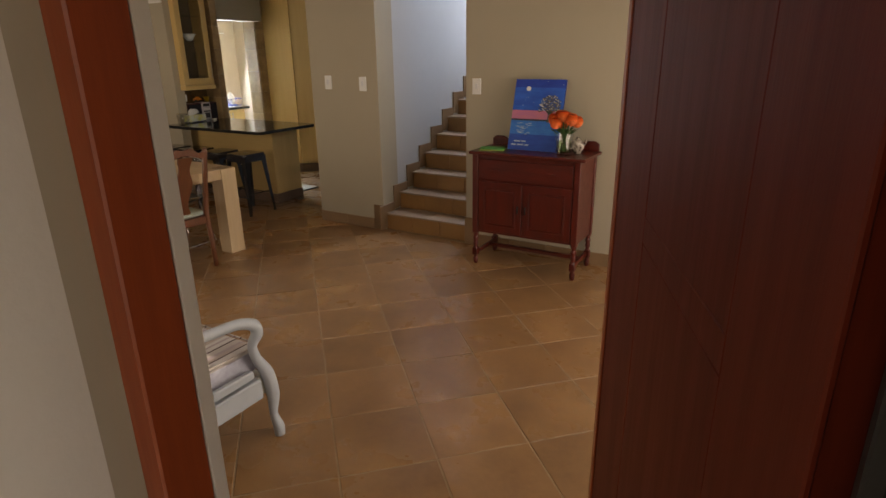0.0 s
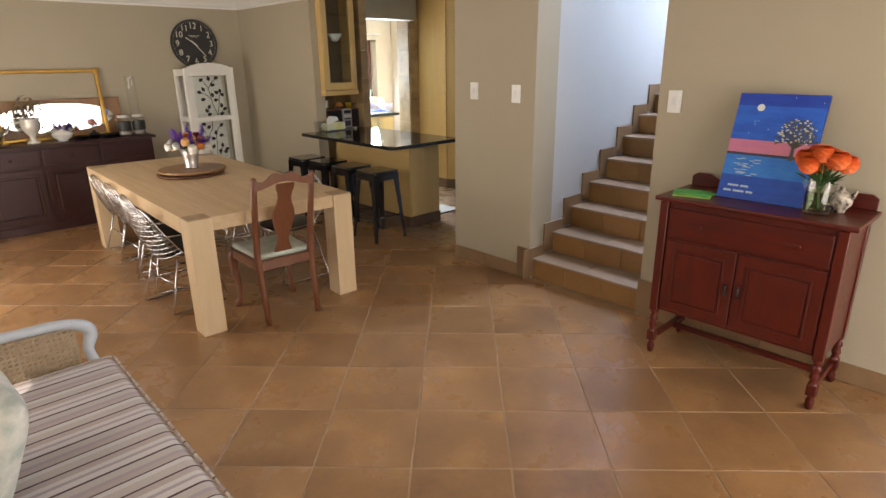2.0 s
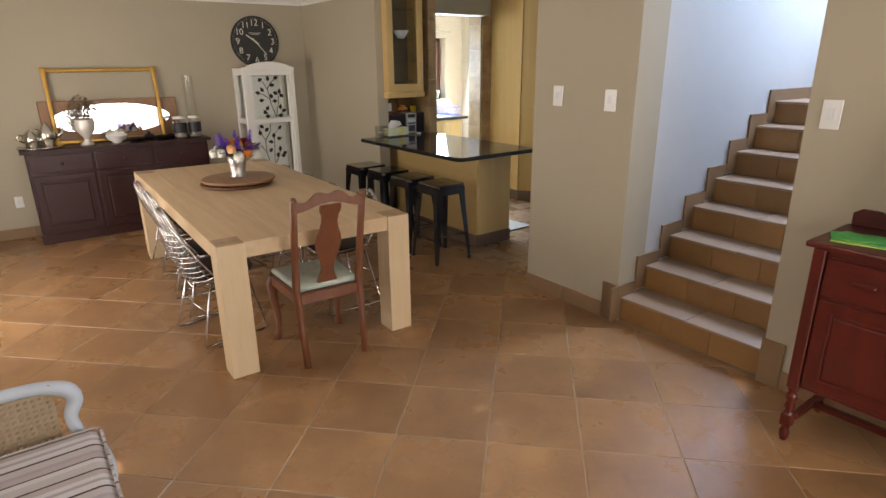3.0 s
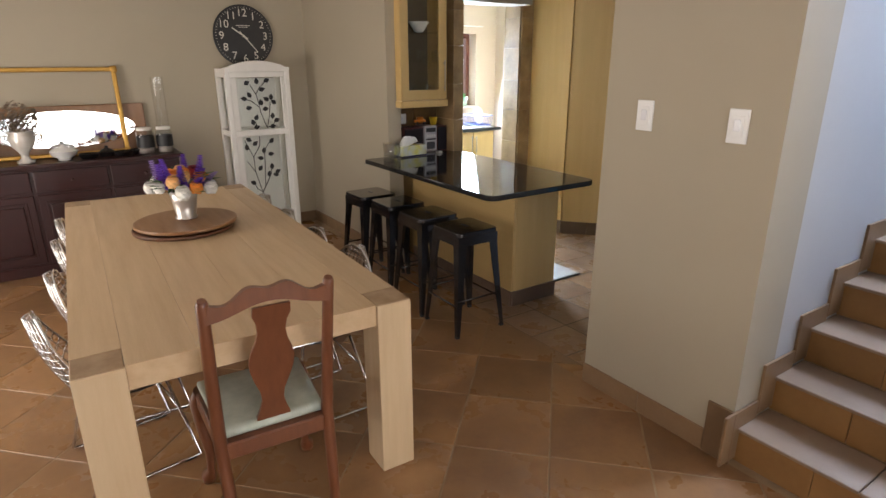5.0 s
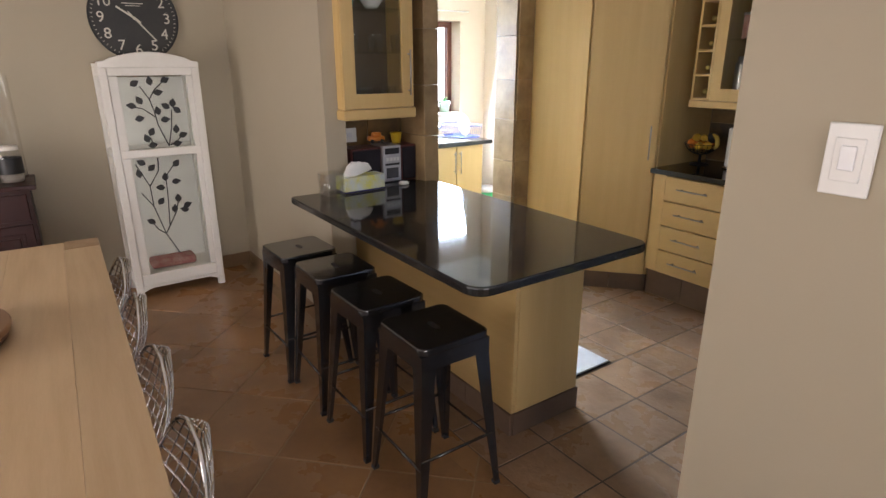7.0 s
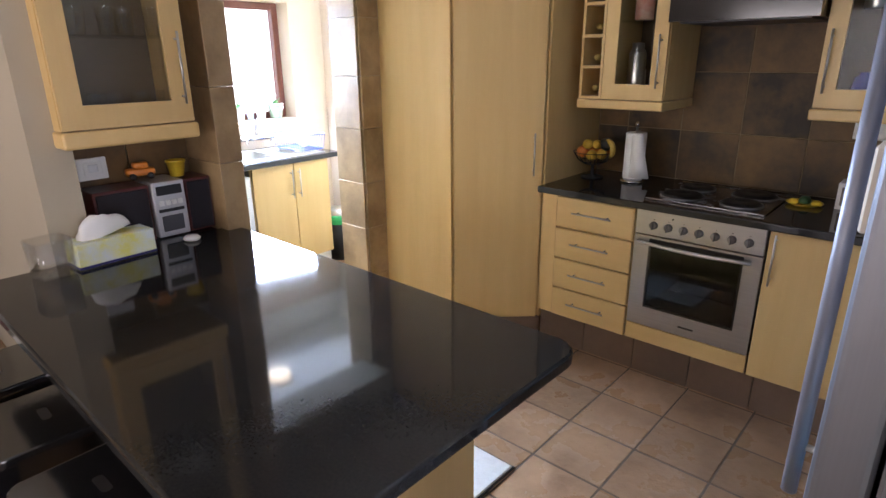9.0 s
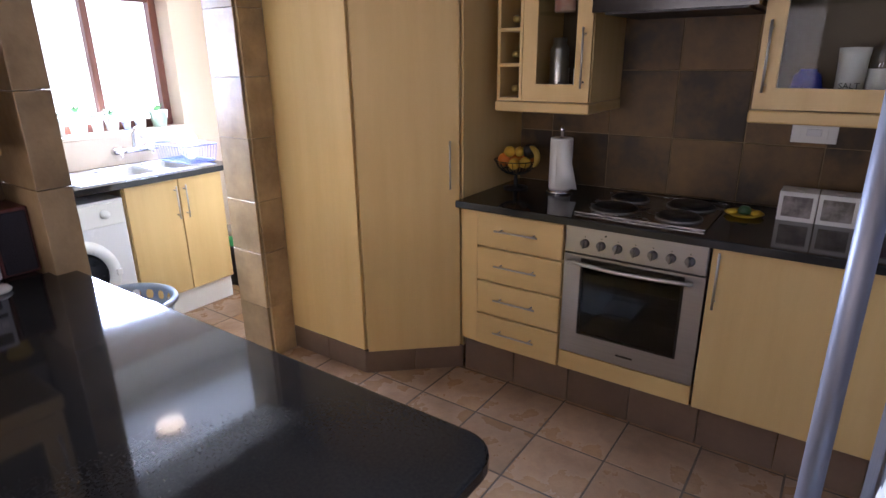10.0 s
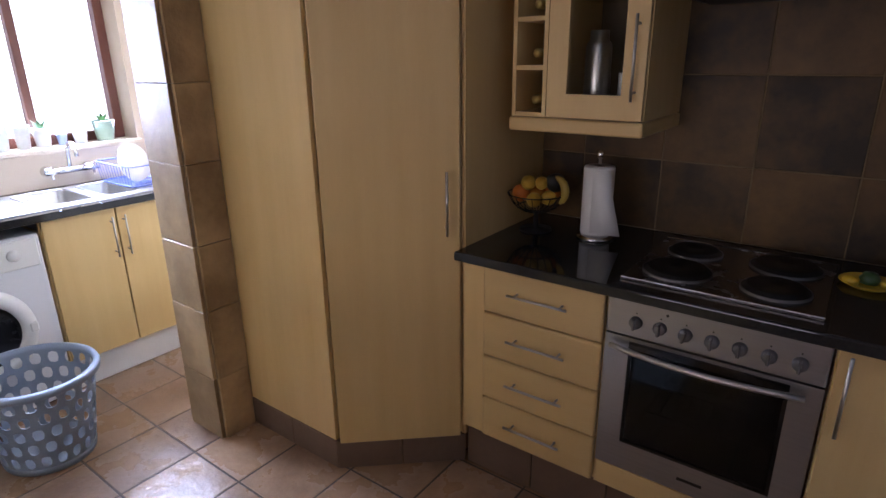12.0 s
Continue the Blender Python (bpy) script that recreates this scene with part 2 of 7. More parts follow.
# ---- builders ----
def bm_box(bm, x0, x1, y0, y1, z0, z1, bevel=0.0, m=None, seg=1):
    """A box, with its edges rounded off where bevel is given, added to bm."""
    t = bmesh.new()
    bmesh.ops.create_cube(t, size=1.0, matrix=Matrix.Translation(((x0 + x1) / 2, (y0 + y1) / 2, (z0 + z1) / 2)) @ Matrix.Diagonal((abs(x1 - x0), abs(y1 - y0), abs(z1 - z0), 1)))
    if bevel:
        bmesh.ops.bevel(t, geom=list(t.edges), offset=bevel, segments=seg, profile=0.5, affect="EDGES")
    return join(bm, t, m)


def join(bm, t, m=None):
    if m is not None:
        bmesh.ops.transform(t, matrix=m, verts=t.verts)
    data = bpy.data.meshes.new("tmp")
    t.to_mesh(data)
    t.free()
    bm.from_mesh(data)
    bpy.data.meshes.remove(data)
    return bm


def box(*a, **k):
    return bm_box(bmesh.new(), *a, **k)


def lathe(profile, steps=24, m=None, bm=None):
    """A turned body: (radius, height) from the bottom up, round the z axis."""
    bm = bm or bmesh.new()
    t = bmesh.new()
    rings = []
    for r, z in profile:
        if r < 1e-5:
            rings.append([t.verts.new((0, 0, z))])
        else:
            rings.append([t.verts.new((r * math.cos(2 * math.pi * i / steps), r * math.sin(2 * math.pi * i / steps), z)) for i in range(steps)])
    for a, b in zip(rings, rings[1:]):
        for i in range(steps):
            j = (i + 1) % steps
            if len(a) == 1 and len(b) > 1:
                t.faces.new((a[0], b[j], b[i]))
            elif len(b) == 1 and len(a) > 1:
                t.faces.new((a[i], a[j], b[0]))
            elif len(a) > 1:
                t.faces.new((a[i], a[j], b[j], b[i]))
    for f in t.faces:
        f.smooth = True
    bmesh.ops.recalc_face_normals(t, faces=t.faces)
    return join(bm, t, m)


def tube(points, radius, steps=8, bm=None, closed=False, m=None):
    """A round bar along points; radius is a number or one for each point."""
    bm = bm or bmesh.new()
    t = bmesh.new()
    pts = [Vector(p) for p in points]
    n = len(pts)
    rad = radius if isinstance(radius, (list, tuple)) else [radius] * n
    rings, up = [], None
    for i, p in enumerate(pts):
        a = pts[(i - 1) % n] if closed or i else p
        b = pts[(i + 1) % n] if closed or i < n - 1 else p
        d = (b - a).normalized()
        if up is None:
            up = d.orthogonal().normalized()
        up = (up - d * up.dot(d))
        up = up.normalized() if up.length > 1e-6 else d.orthogonal().normalized()
        side = d.cross(up)
        rings.append([t.verts.new(p + rad[i] * (up * math.cos(2 * math.pi * k / steps) + side * math.sin(2 * math.pi * k / steps))) for k in range(steps)])
    pairs = list(zip(rings, rings[1:])) + ([(rings[-1], rings[0])] if closed else [])
    for a, b in pairs:
        for k in range(steps):
            f = t.faces.new((a[k], a[(k + 1) % steps], b[(k + 1) % steps], b[k]))
            f.smooth = True
    if not closed:
        t.faces.new(rings[0][::-1])
        t.faces.new(rings[-1])
    bmesh.ops.recalc_face_normals(t, faces=t.faces)
    return join(bm, t, m)


def slab(outline, z0, z1, bevel=0.0, m=None, bm=None, seg=1, smooth=False):
    """A flat plate with the given outline (x, y), from z0 to z1."""
    bm = bm or bmesh.new()
    t = bmesh.new()
    low = [t.verts.new((x, y, z0)) for x, y in outline]
    high = [t.verts.new((x, y, z1)) for x, y in outline]
    n = len(outline)
    t.faces.new(low[::-1])
    top = t.faces.new(high)
    for i in range(n):
        t.faces.new((low[i], low[(i + 1) % n], high[(i + 1) % n], high[i])).smooth = smooth
    bmesh.ops.recalc_face_normals(t, faces=t.faces)
    if bevel:
        t.edges.ensure_lookup_table()
        rim = [e for e in t.edges if abs(e.verts[0].co.z - e.verts[1].co.z) < 1e-6]
        bmesh.ops.bevel(t, geom=rim, offset=bevel, segments=seg, profile=0.5, affect="EDGES")
    return join(bm, t, m)


def rounded(x0, x1, y0, y1, radii, steps=6):
    """An outline with rounded corners; radii for (x0,y0), (x1,y0), (x1,y1), (x0,y1)."""
    out = []
    for (cx, cy, a0), r in zip(((x0, y0, 180), (x1, y0, 270), (x1, y1, 0), (x0, y1, 90)), radii):
        if r <= 0:
            out.append((cx, cy))
            continue
        ox, oy = cx + (r if cx == x0 else -r), cy + (r if cy == y0 else -r)
        for i in range(steps + 1):
            a = radians(a0 + 90 * i / steps)
            out.append((ox + r * math.cos(a), oy + r * math.sin(a)))
    return out


def eased(points, radii, n=4):
    """A smoother run through the points, with its radii, by Catmull-Rom arcs."""
    pts = [Vector(p) for p in points]
    out, rad = [], []
    for i in range(len(pts) - 1):
        a, b, c, d = pts[max(i - 1, 0)], pts[i], pts[i + 1], pts[min(i + 2, len(pts) - 1)]
        for k in range(n):
            f = k / n
            out.append(0.5 * (2 * b + (c - a) * f + (2 * a - 5 * b + 4 * c - d) * f * f + (3 * b - a - 3 * c + d) * f ** 3))
            rad.append(radii[i] * (1 - f) + radii[i + 1] * f)
    return out + [pts[-1]], rad + [radii[-1]]


def oval(rx, ry, steps=32, cx=0.0, cy=0.0):
    return [(cx + rx * math.cos(2 * math.pi * i / steps), cy + ry * math.sin(2 * math.pi * i / steps)) for i in range(steps)]


def smoothed(bm):
    for f in bm.faces:
        f.smooth = True
    return bm


def part(name, bm, mat, parent=None, label="", m=None):
    """Links a bmesh as one mesh object, under a thing or a part where parent is given."""
    data = bpy.data.meshes.new(name)
    bm.to_mesh(data)
    bm.free()
    data.materials.append(mat)
    ob = new(name, data)
    if parent is not None:
        ob.parent = parent
    if m is not None:
        ob.matrix_basis = m
    return tagged(ob, label) if label else ob


def shared(name, data, parent, m):
    ob = new(name, data)
    ob.parent = parent
    ob.matrix_basis = m
    return ob


def thing(name, label, category, m=None, group="", kind=""):
    ob = new(name)
    ob.empty_display_size = 0.1
    if m is not None:
        ob.matrix_basis = m
    return tagged(ob, label, category, group, kind)


def structure(name, bm, mat, label="", category=""):
    return tagged(part(name, bm, mat), label, category, kind="structure")


def wall_x(bm, x0, x1, y0, y1, z0, z1, holes=()):
    """A wall that runs along x, with openings (xa, xb, za, zb) cut through it."""
    xs = sorted({x0, x1, *[v for h in holes for v in h[:2]]})
    zs = sorted({z0, z1, *[v for h in holes for v in h[2:]]})
    for a, b in zip(xs, xs[1:]):
        for c, d in zip(zs, zs[1:]):
            if not any(h[0] <= a and b <= h[1] and h[2] <= c and d <= h[3] for h in holes):
                bm_box(bm, a, b, y0, y1, c, d)
    return merged(bm)


def wall_y(bm, x0, x1, y0, y1, z0, z1, holes=()):
    """A wall that runs along y, with openings (ya, yb, za, zb) cut through it."""
    ys = sorted({y0, y1, *[v for h in holes for v in h[:2]]})
    zs = sorted({z0, z1, *[v for h in holes for v in h[2:]]})
    for a, b in zip(ys, ys[1:]):
        for c, d in zip(zs, zs[1:]):
            if not any(h[0] <= a and b <= h[1] and h[2] <= c and d <= h[3] for h in holes):
                bm_box(bm, x0, x1, a, b, c, d)
    return merged(bm)


def merged(bm):
    """Welds the blocks of a wall and takes out the faces between them."""
    bmesh.ops.remove_doubles(bm, verts=bm.verts, dist=1e-4)
    seen = {}
    for f in bm.faces:
        c = f.calc_center_median()
        seen.setdefault((round(c.x, 3), round(c.y, 3), round(c.z, 3)), []).append(f)
    twice = [f for fs in seen.values() if len(fs) > 1 for f in fs]
    bmesh.ops.delete(bm, geom=twice, context="FACES")
    return bm


# ---- the house ----
ROOF = 2.42
structure("ground", box(-60, 60, -60, 60, -0.30, -0.12), material("dry lawn", (0.16, 0.17, 0.07), 0.95, colour2=(0.22, 0.19, 0.09), grain=0.6, fine=14, bump=0.5), "dry sunlit lawn round the house", "ground")
floor = structure("floor", box(-8.2, 1.3, -1.6, 7.4, -0.11, -0.0026), GROUT, "sandstone tiled floor with pale worn joints", "floor")
structure("ceiling", merged(wall_x(bmesh.new(), -8.2, 1.3, 0.2, 4.52, ROOF, ROOF + 0.12)), CEIL, "white painted ceiling", "ceiling")
structure("ceiling_kitchen", box(-8.2, -3.25, 4.52, 7.4, ROOF, ROOF + 0.12), CEIL, "white painted kitchen ceiling", "ceiling")
structure("ceiling_hall", box(-2.06, 1.3, 4.52, 7.4, ROOF, ROOF + 0.12), CEIL, "white painted passage ceiling", "ceiling")
structure("wall_west", box(-8.10, -7.85, 0.2, 4.62, -0.1, ROOF), PAINT, "taupe painted dining room wall", "wall")
structure("wall_west_scullery", wall_y(bmesh.new(), -8.20, -7.95, 4.62, 7.4, -0.1, ROOF, [(5.60, 6.68, 1.10, 1.94)]), PEACH, "cream painted scullery wall with window opening", "wall")
structure("wall_dining_kitchen", box(-7.85, -6.17, 4.48, 4.60, -0.1, ROOF), PAINT, "taupe painted wall beside the bar counter", "wall")
structure("wall_niche_back", box(-6.62, -6.37, 4.60, 5.066, -0.1, ROOF), PAINT, "taupe wall behind the bar niche", "wall")
structure("wall_scullery_end", box(-6.74, -6.52, 6.135, 7.4, -0.1, ROOF), PAINT, "wall end between kitchen and scullery", "wall")
structure("lintel_scullery", box(-6.62, -6.37, 5.06, 6.135, 2.12, ROOF), PAINT, "lintel over the scullery opening", "wall")
structure("wall_kitchen_back", box(-6.52, -3.25, 7.18, 7.4, -0.1, ROOF), PAINT, "taupe kitchen back wall", "wall")
structure("wall_scullery_back", box(-7.95, -6.74, 6.98, 7.2, -0.1, ROOF), PEACH, "cream scullery side wall", "wall")
structure("wall_pillar", box(-3.91, -3.10, 4.40, 4.66, -0.1, ROOF + 0.12), PAINT, "taupe painted wall pier beside the stairs", "wall")
structure("wall_stairs_west", box(-3.32, -3.10, 4.66, 7.4, -0.1, 4.6), STAIR_DAYLIT, "stairwell wall paled for daylight", "wall")
structure("wall_stairs_east", box(-2.175, -2.05, 4.52, 7.2, -0.1, 4.6), STAIR_DAYLIT, "stairwell side wall paled for daylight", "wall")
structure("wall_stairs_back", wall_x(bmesh.new(), -3.10, -2.175, 7.1, 7.4, -0.1, 4.6, [(-3.05, -2.22, 2.6, 4.1)]), STAIR_DAYLIT, "stairwell end wall with high window, paled for daylight", "wall")
structure("wall_stairs_front", box(-3.32, -2.05, 4.40, 4.66, ROOF + 0.12, 4.6), STAIR_DAYLIT, "upper stairwell wall over the opening", "wall")
structure("ceiling_stairs", box(-3.32, -2.05, 4.40, 7.4, 4.6, 4.7), CEIL, "stairwell ceiling", "ceiling")
structure("wall_sideboard", box(-2.175, -0.75, 4.40, 4.52, -0.1, ROOF), PAINT, "taupe wall behind the mahogany sideboard", "wall")
structure("wall_passage", wall_x(bmesh.new(), -2.05, 1.05, 5.62, 5.76, -0.1, ROOF, [(-0.66, 0.10, -0.1, 2.04)]), PAINT, "passage wall with the toilet doorway", "wall")
structure("wall_toilet_back", wall_x(bmesh.new(), -2.05, 1.05, 7.2, 7.4, -0.1, ROOF, [(-0.62, -0.10, 1.15, 1.98)]), PAINT, "toilet wall with window opening", "wall")
structure("wall_toilet_west", box(-1.00, -0.88, 5.76, 7.2, -0.1, ROOF), PAINT, "toilet side wall", "wall")
structure("wall_toilet_east", box(0.42, 0.54, 5.76, 7.2, -0.1, ROOF), PAINT, "toilet side wall", "wall")
structure("wall_east", wall_y(bmesh.new(), 1.05, 1.3, 0.56, 7.4, -0.1, ROOF, [(1.3, 4.9, -0.1, 2.1)]), PAINT, "taupe lounge wall", "wall")
FRONT_HOLES = [(-0.66, 0.302, -0.1, 2.10), (-1.53, -0.98, 0.85, 1.95), (-2.94, -2.38, 1.1, 1.80), (-6.6, -4.6, -0.1, 2.08)]
structure("wall_front", wall_x(bmesh.new(), -8.10, 1.3, 0.36, 0.56, -0.1, ROOF, FRONT_HOLES), PAINT, "taupe lounge wall with door and window openings", "wall")
structure("wall_front_outside", wall_x(bmesh.new(), -8.10, 1.3, 0.16, 0.36, -0.1, ROOF + 0.12, FRONT_HOLES), OUTER, "cream plastered outside wall", "wall")
structure("porch_wall", box(-0.80, -0.66, -0.02, 0.16, -0.1, 2.44), OUTER, "cream plastered porch wall", "wall")
# Unseen soffit, sized to keep direct sun off the doorway floor.
structure("porch_roof", box(-0.66, 2.2, -2.3, 0.16, 2.45, 2.6), OUTER, "unseen soffit added to keep sun out of the doorway", "roof")
structure("roof", box(-8.4, 1.5, 0.0, 4.4, ROOF + 0.13, ROOF + 0.3), OUTER, "roof over the lounge", "roof")
# Two unseen roofs, added to block direct sun through the garden doors.
structure("veranda_roof", box(-8.4, -3.1, -1.9, 0.155, 2.2, 2.3), OUTER, "unseen roof added to keep sun off the garden door", "roof")
structure("veranda_roof_east", box(1.305, 2.1, 0.2, 7.4, 2.2, 2.3), OUTER, "unseen roof added to keep sun off the sliding door", "roof")
# Unseen pale slab, added so the oval mirror reflects something bright.
structure("pavement_patio", box(1.31, 9.0, -4, 12, -0.119, -0.105), material("pale bounce slab", (0.62, 0.60, 0.56), 0.85, colour2=(0.5, 0.48, 0.44), grain=2, fine=60, bump=0.3), "unseen pale slab added to brighten the mirror's reflection", "pavement")
# Emissive planes added outside give the windows their blown-out brightness.
GLOW = bpy.data.materials.new("glowing daylight backdrop")
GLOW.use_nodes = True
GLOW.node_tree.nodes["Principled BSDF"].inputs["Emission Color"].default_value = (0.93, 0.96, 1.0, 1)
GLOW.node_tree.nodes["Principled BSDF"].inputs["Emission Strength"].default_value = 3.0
structure("backdrop_west", box(-14.1, -14.0, -4, 18, -0.1, 9), GLOW, "glowing backdrop for daylight outside the scullery", "backdrop")
structure("backdrop_north", box(-6, 6, 13.0, 13.1, -0.1, 9), GLOW, "glowing backdrop for daylight outside the toilet", "backdrop")
structure("backdrop_east", box(9.0, 9.1, -4, 12, -0.1, 6), GLOW, "unseen glowing backdrop added outside the lounge", "backdrop")


# ---- cornice, skirting, stairs ----
def cornice(name, a, b, inward):
    """A coved plaster cornice along a wall top from a to b; inward points into the room."""
    prof = [(0.0, 2.255), (0.012, 2.255), (0.012, 2.275), (0.03, 2.285), (0.045, 2.315), (0.075, 2.352), (0.11, 2.375), (0.115, 2.395), (0.145, 2.40), (0.145, ROOF), (0.0, ROOF)]
    bm = bmesh.new()
    ends = [[bm.verts.new((p[0] + inward[0] * d, p[1] + inward[1] * d, z)) for d, z in prof] for p in (a, b)]
    n = len(prof)
    for i in range(n):
        bm.faces.new((ends[0][i], ends[0][(i + 1) % n], ends[1][(i + 1) % n], ends[1][i]))
    bm.faces.new(ends[0])
    bm.faces.new(ends[1][::-1])
    bmesh.ops.recalc_face_normals(bm, faces=bm.faces)
    structure(name, bm, CEIL, "white moulded plaster cornice", "cornice")


cornice("trim_cornice_west", (-7.85, 0.56), (-7.85, 4.48), (1, 0))
cornice("trim_cornice_bar", (-7.85, 4.48), (-6.17, 4.48), (0, -1))
cornice("trim_cornice_scullery", (-7.95, 4.62), (-7.95, 6.98), (1, 0))
cornice("trim_cornice_scullery_side", (-7.95, 6.98), (-6.80, 6.98), (0, -1))


def skirting(name, a, b, inward, height=0.105, mat=SKIRT, label="brown stone tile skirting"):
    """A row of skirting tiles along a wall from a to b."""
    base = thing(name, label, "skirting", kind="structure")
    a, b = Vector((*a, 0)), Vector((*b, 0))
    length, along = (b - a).length, (b - a).normalized()
    n = max(1, round(length / 0.3))
    step = length / n
    data = None
    ang = math.degrees(math.atan2(along.y, along.x))
    side = 1 if (Vector((-along.y, along.x)).dot(Vector(inward)) > 0) else -1
    for i in range(n):
        if data is None:
            bm = box(0.0015, step - 0.0015, 0 if side > 0 else -0.012, 0.012 if side > 0 else 0, 0, height, 0.002)
            first = part("tile", bm, mat, base, m=pose(a.x, a.y, 0, 0, 0, ang))
            data = first.data
        else:
            p = a + along * (step * i)
            shared("tile", data, base, pose(p.x, p.y, 0, 0, 0, ang))


skirting("baseboard_pillar", (-3.91, 4.40), (-3.21, 4.40), (0, -1))
skirting("baseboard_pillar_end", (-3.91, 4.40), (-3.91, 4.66), (-1, 0))
skirting("baseboard_sideboard_wall", (-2.07, 4.40), (-0.75, 4.40), (0, -1))
skirting("baseboard_wall_end", (-0.75, 4.388), (-0.75, 4.52), (1, 0))
skirting("baseboard_west", (-7.85, 0.56), (-7.85, 4.48), (1, 0))
skirting("baseboard_bar_wall", (-7.838, 4.48), (-6.17, 4.48), (0, -1))
skirting("baseboard_passage", (-2.05, 5.62), (-0.70, 5.62), (0, -1))

stairs = thing("stairs", "tiled stairs with golden risers toned darker and treads paled for light", "stairs", kind="structure")
RISE, RUN, STAIR_Y = 0.1655, 0.2435, 4.440
# Paler, greyer tile colour carries the daylight on the treads.
TREAD = material("stair tread tile, daylit tone", (0.33, 0.235, 0.16), 0.38, colour2=(0.24, 0.165, 0.11), grain=3, fine=40, bump=0.2, vary=0.1)
for k in range(1, 9):
    y, z = STAIR_Y + RUN * (k - 1), RISE * k
    deep = RUN + 0.02 if k < 8 else 7.1 - y
    part("core", box(-3.098, -2.177, y + 0.012, y + deep - 0.003, z - RISE + (0.0 if k == 1 else -0.05), z - 0.016), GROUT, stairs)
    for i in range(3):
        xa = -3.097 + i * 0.307
        part("riser_tile", box(xa + 0.001, xa + 0.305, y, y + 0.012, z - RISE + 0.002, z - 0.018, 0.0015), STAIRTILE, stairs)
    for i in range(2):
        xa = -3.097 + i * 0.46
        part("tread_tile", box(xa + 0.001, xa + 0.458, y - 0.014, y + (RUN if k < 8 else 0.45) - 0.001, z - 0.016, z, 0.004, seg=2), TREAD, stairs)
    if k < 8:
        part("skirting_tile", box(-3.0985, -3.086, y - 0.115, y + RUN - 0.117, z - RISE * 0.9, z + 0.085, 0.002), SKIRT, stairs)
    else:
        part("skirting_tile", box(-3.0985, -3.086, y - 0.115, 7.09, z - RISE * 0.9, z + 0.085, 0.002), SKIRT, stairs)
part("skirting_block", box(-3.21, -3.085, 4.386, 4.3985, 0, 0.25, 0.002), SKIRT, stairs)
part("skirting_block", box(-2.185, -2.07, 4.386, 4.3985, 0, 0.25, 0.002), SKIRT, stairs)

# ---- front door ----
DOOR_AT = pose(0.25, 0.50, 0, 0, 0, 112.0)
door_1 = thing("door_1", "open red-stained panelled front door", "door", DOOR_AT, kind="structure")
part("core", box(-0.081, 0.956, -0.014, 0.014, 0.014, 2.048), DOORWOOD, door_1)
for s in (-1, 1):
    ya, yb = sorted((s * 0.0145, s * 0.022))
    for name, xa, xb, za, zb in (("stile", -0.085, 0.11, 0.012, 2.05), ("stile", 0.58, 0.96, 0.012, 2.05), ("rail", 0.1105, 0.5795, 0.012, 0.22),
                                 ("rail", 0.1105, 0.5785, 1.315, 1.365), ("rail", 0.1105, 0.5795, 1.90, 2.05)):
        part(name, box(xa, xb, ya, yb, za, zb, 0.002), DOORWOOD, door_1)
    for za, zb in ((0.2205, 1.3145), (1.3655, 1.8995)):
        part("panel", box(0.1105, 0.573, ya, yb, za, zb, 0.0012), DOORWOOD, door_1)
    # Brighter strip colours in the light on the door's free edge.
    part("lip", box(0.915, 0.955, *sorted((s * 0.0222, s * 0.027)), 0.012, 2.05, 0.002), JAMBWOOD, door_1, "edge strip coloured lighter as if lit")
lock = part("lock_plate", box(0.87, 0.91, -0.026, -0.0222, 1.20, 1.43, 0.002), SILVER, door_1, "worn silver lock plate")
part("lever", tube([(0.89, -0.026, 1.36), (0.89, -0.05, 1.36), (0.91, -0.052, 1.36), (1.0, -0.045, 1.36), (1.09, -0.015, 1.36)], 0.008), SILVER, lock)
RED = material("red cord", (0.50, 0.015, 0.02), 0.7, colour2=(0.36, 0.01, 0.015), grain=60, fine=300, bump=0.4)
tassel_bm = bmesh.new()
TX, TYY = 1.085, -0.015
tube([(TX, TYY, 1.135), (TX + 0.006, TYY, 1.06), (TX, TYY, 0.99)], 0.004, 5, tassel_bm)
for i in range(16):
    a = i * 2.39996
    r = 0.008 + 0.016 * (i / 16)
    tube([(TX, TYY, 0.99), (TX + 0.4 * r * math.cos(a), TYY + 0.4 * r * math.sin(a), 0.93), (TX + r * math.cos(a), TYY + r * math.sin(a), 0.80 + 0.012 * (i % 3))], 0.005, 5, tassel_bm)
for i in range(5):
    a = i * 1.2566
    tube([(TX, TYY, 0.97), (TX + 0.035 * math.cos(a), TYY + 0.02 * math.sin(a), 1.0), (TX + 0.03 * math.cos(a + 0.5), TYY + 0.03 * math.sin(a + 0.5), 0.96), (TX, TYY, 0.96)], 0.007, 5, tassel_bm)
tagged(part("door_tassel", tassel_bm, RED, None, m=DOOR_AT @ Matrix.Translation((TX, TYY, 1.36)) @ Matrix.Scale(0.48, 4) @ Matrix.Translation((-TX, -TYY, -1.13))), "red cord tassel hanging from the door lever", "tassel")
frame_bm = bmesh.new()
bm_box(frame_bm, -0.66, -0.60, 0.41, 0.50, 0, 2.06, 0.004)
bm_box(frame_bm, -0.66, 0.302, 0.41, 0.50, 2.06, 2.10, 0.004)
structure("trim_door_reveal", box(-0.66, -0.6005, 0.501, 0.53, 0, 2.06, 0.002), OUTER, "pale plaster reveal of the front doorway", "reveal")
structure("trim_front_door_frame", frame_bm, JAMBWOOD, "red-stained hardwood front door frame", "door frame")

structure("trim_door_seal", box(0.287, 0.3015, 0.375, 0.395, 0, 2.06, 0.002), BLACKMAT, "thin black rubber door seal", "door seal")

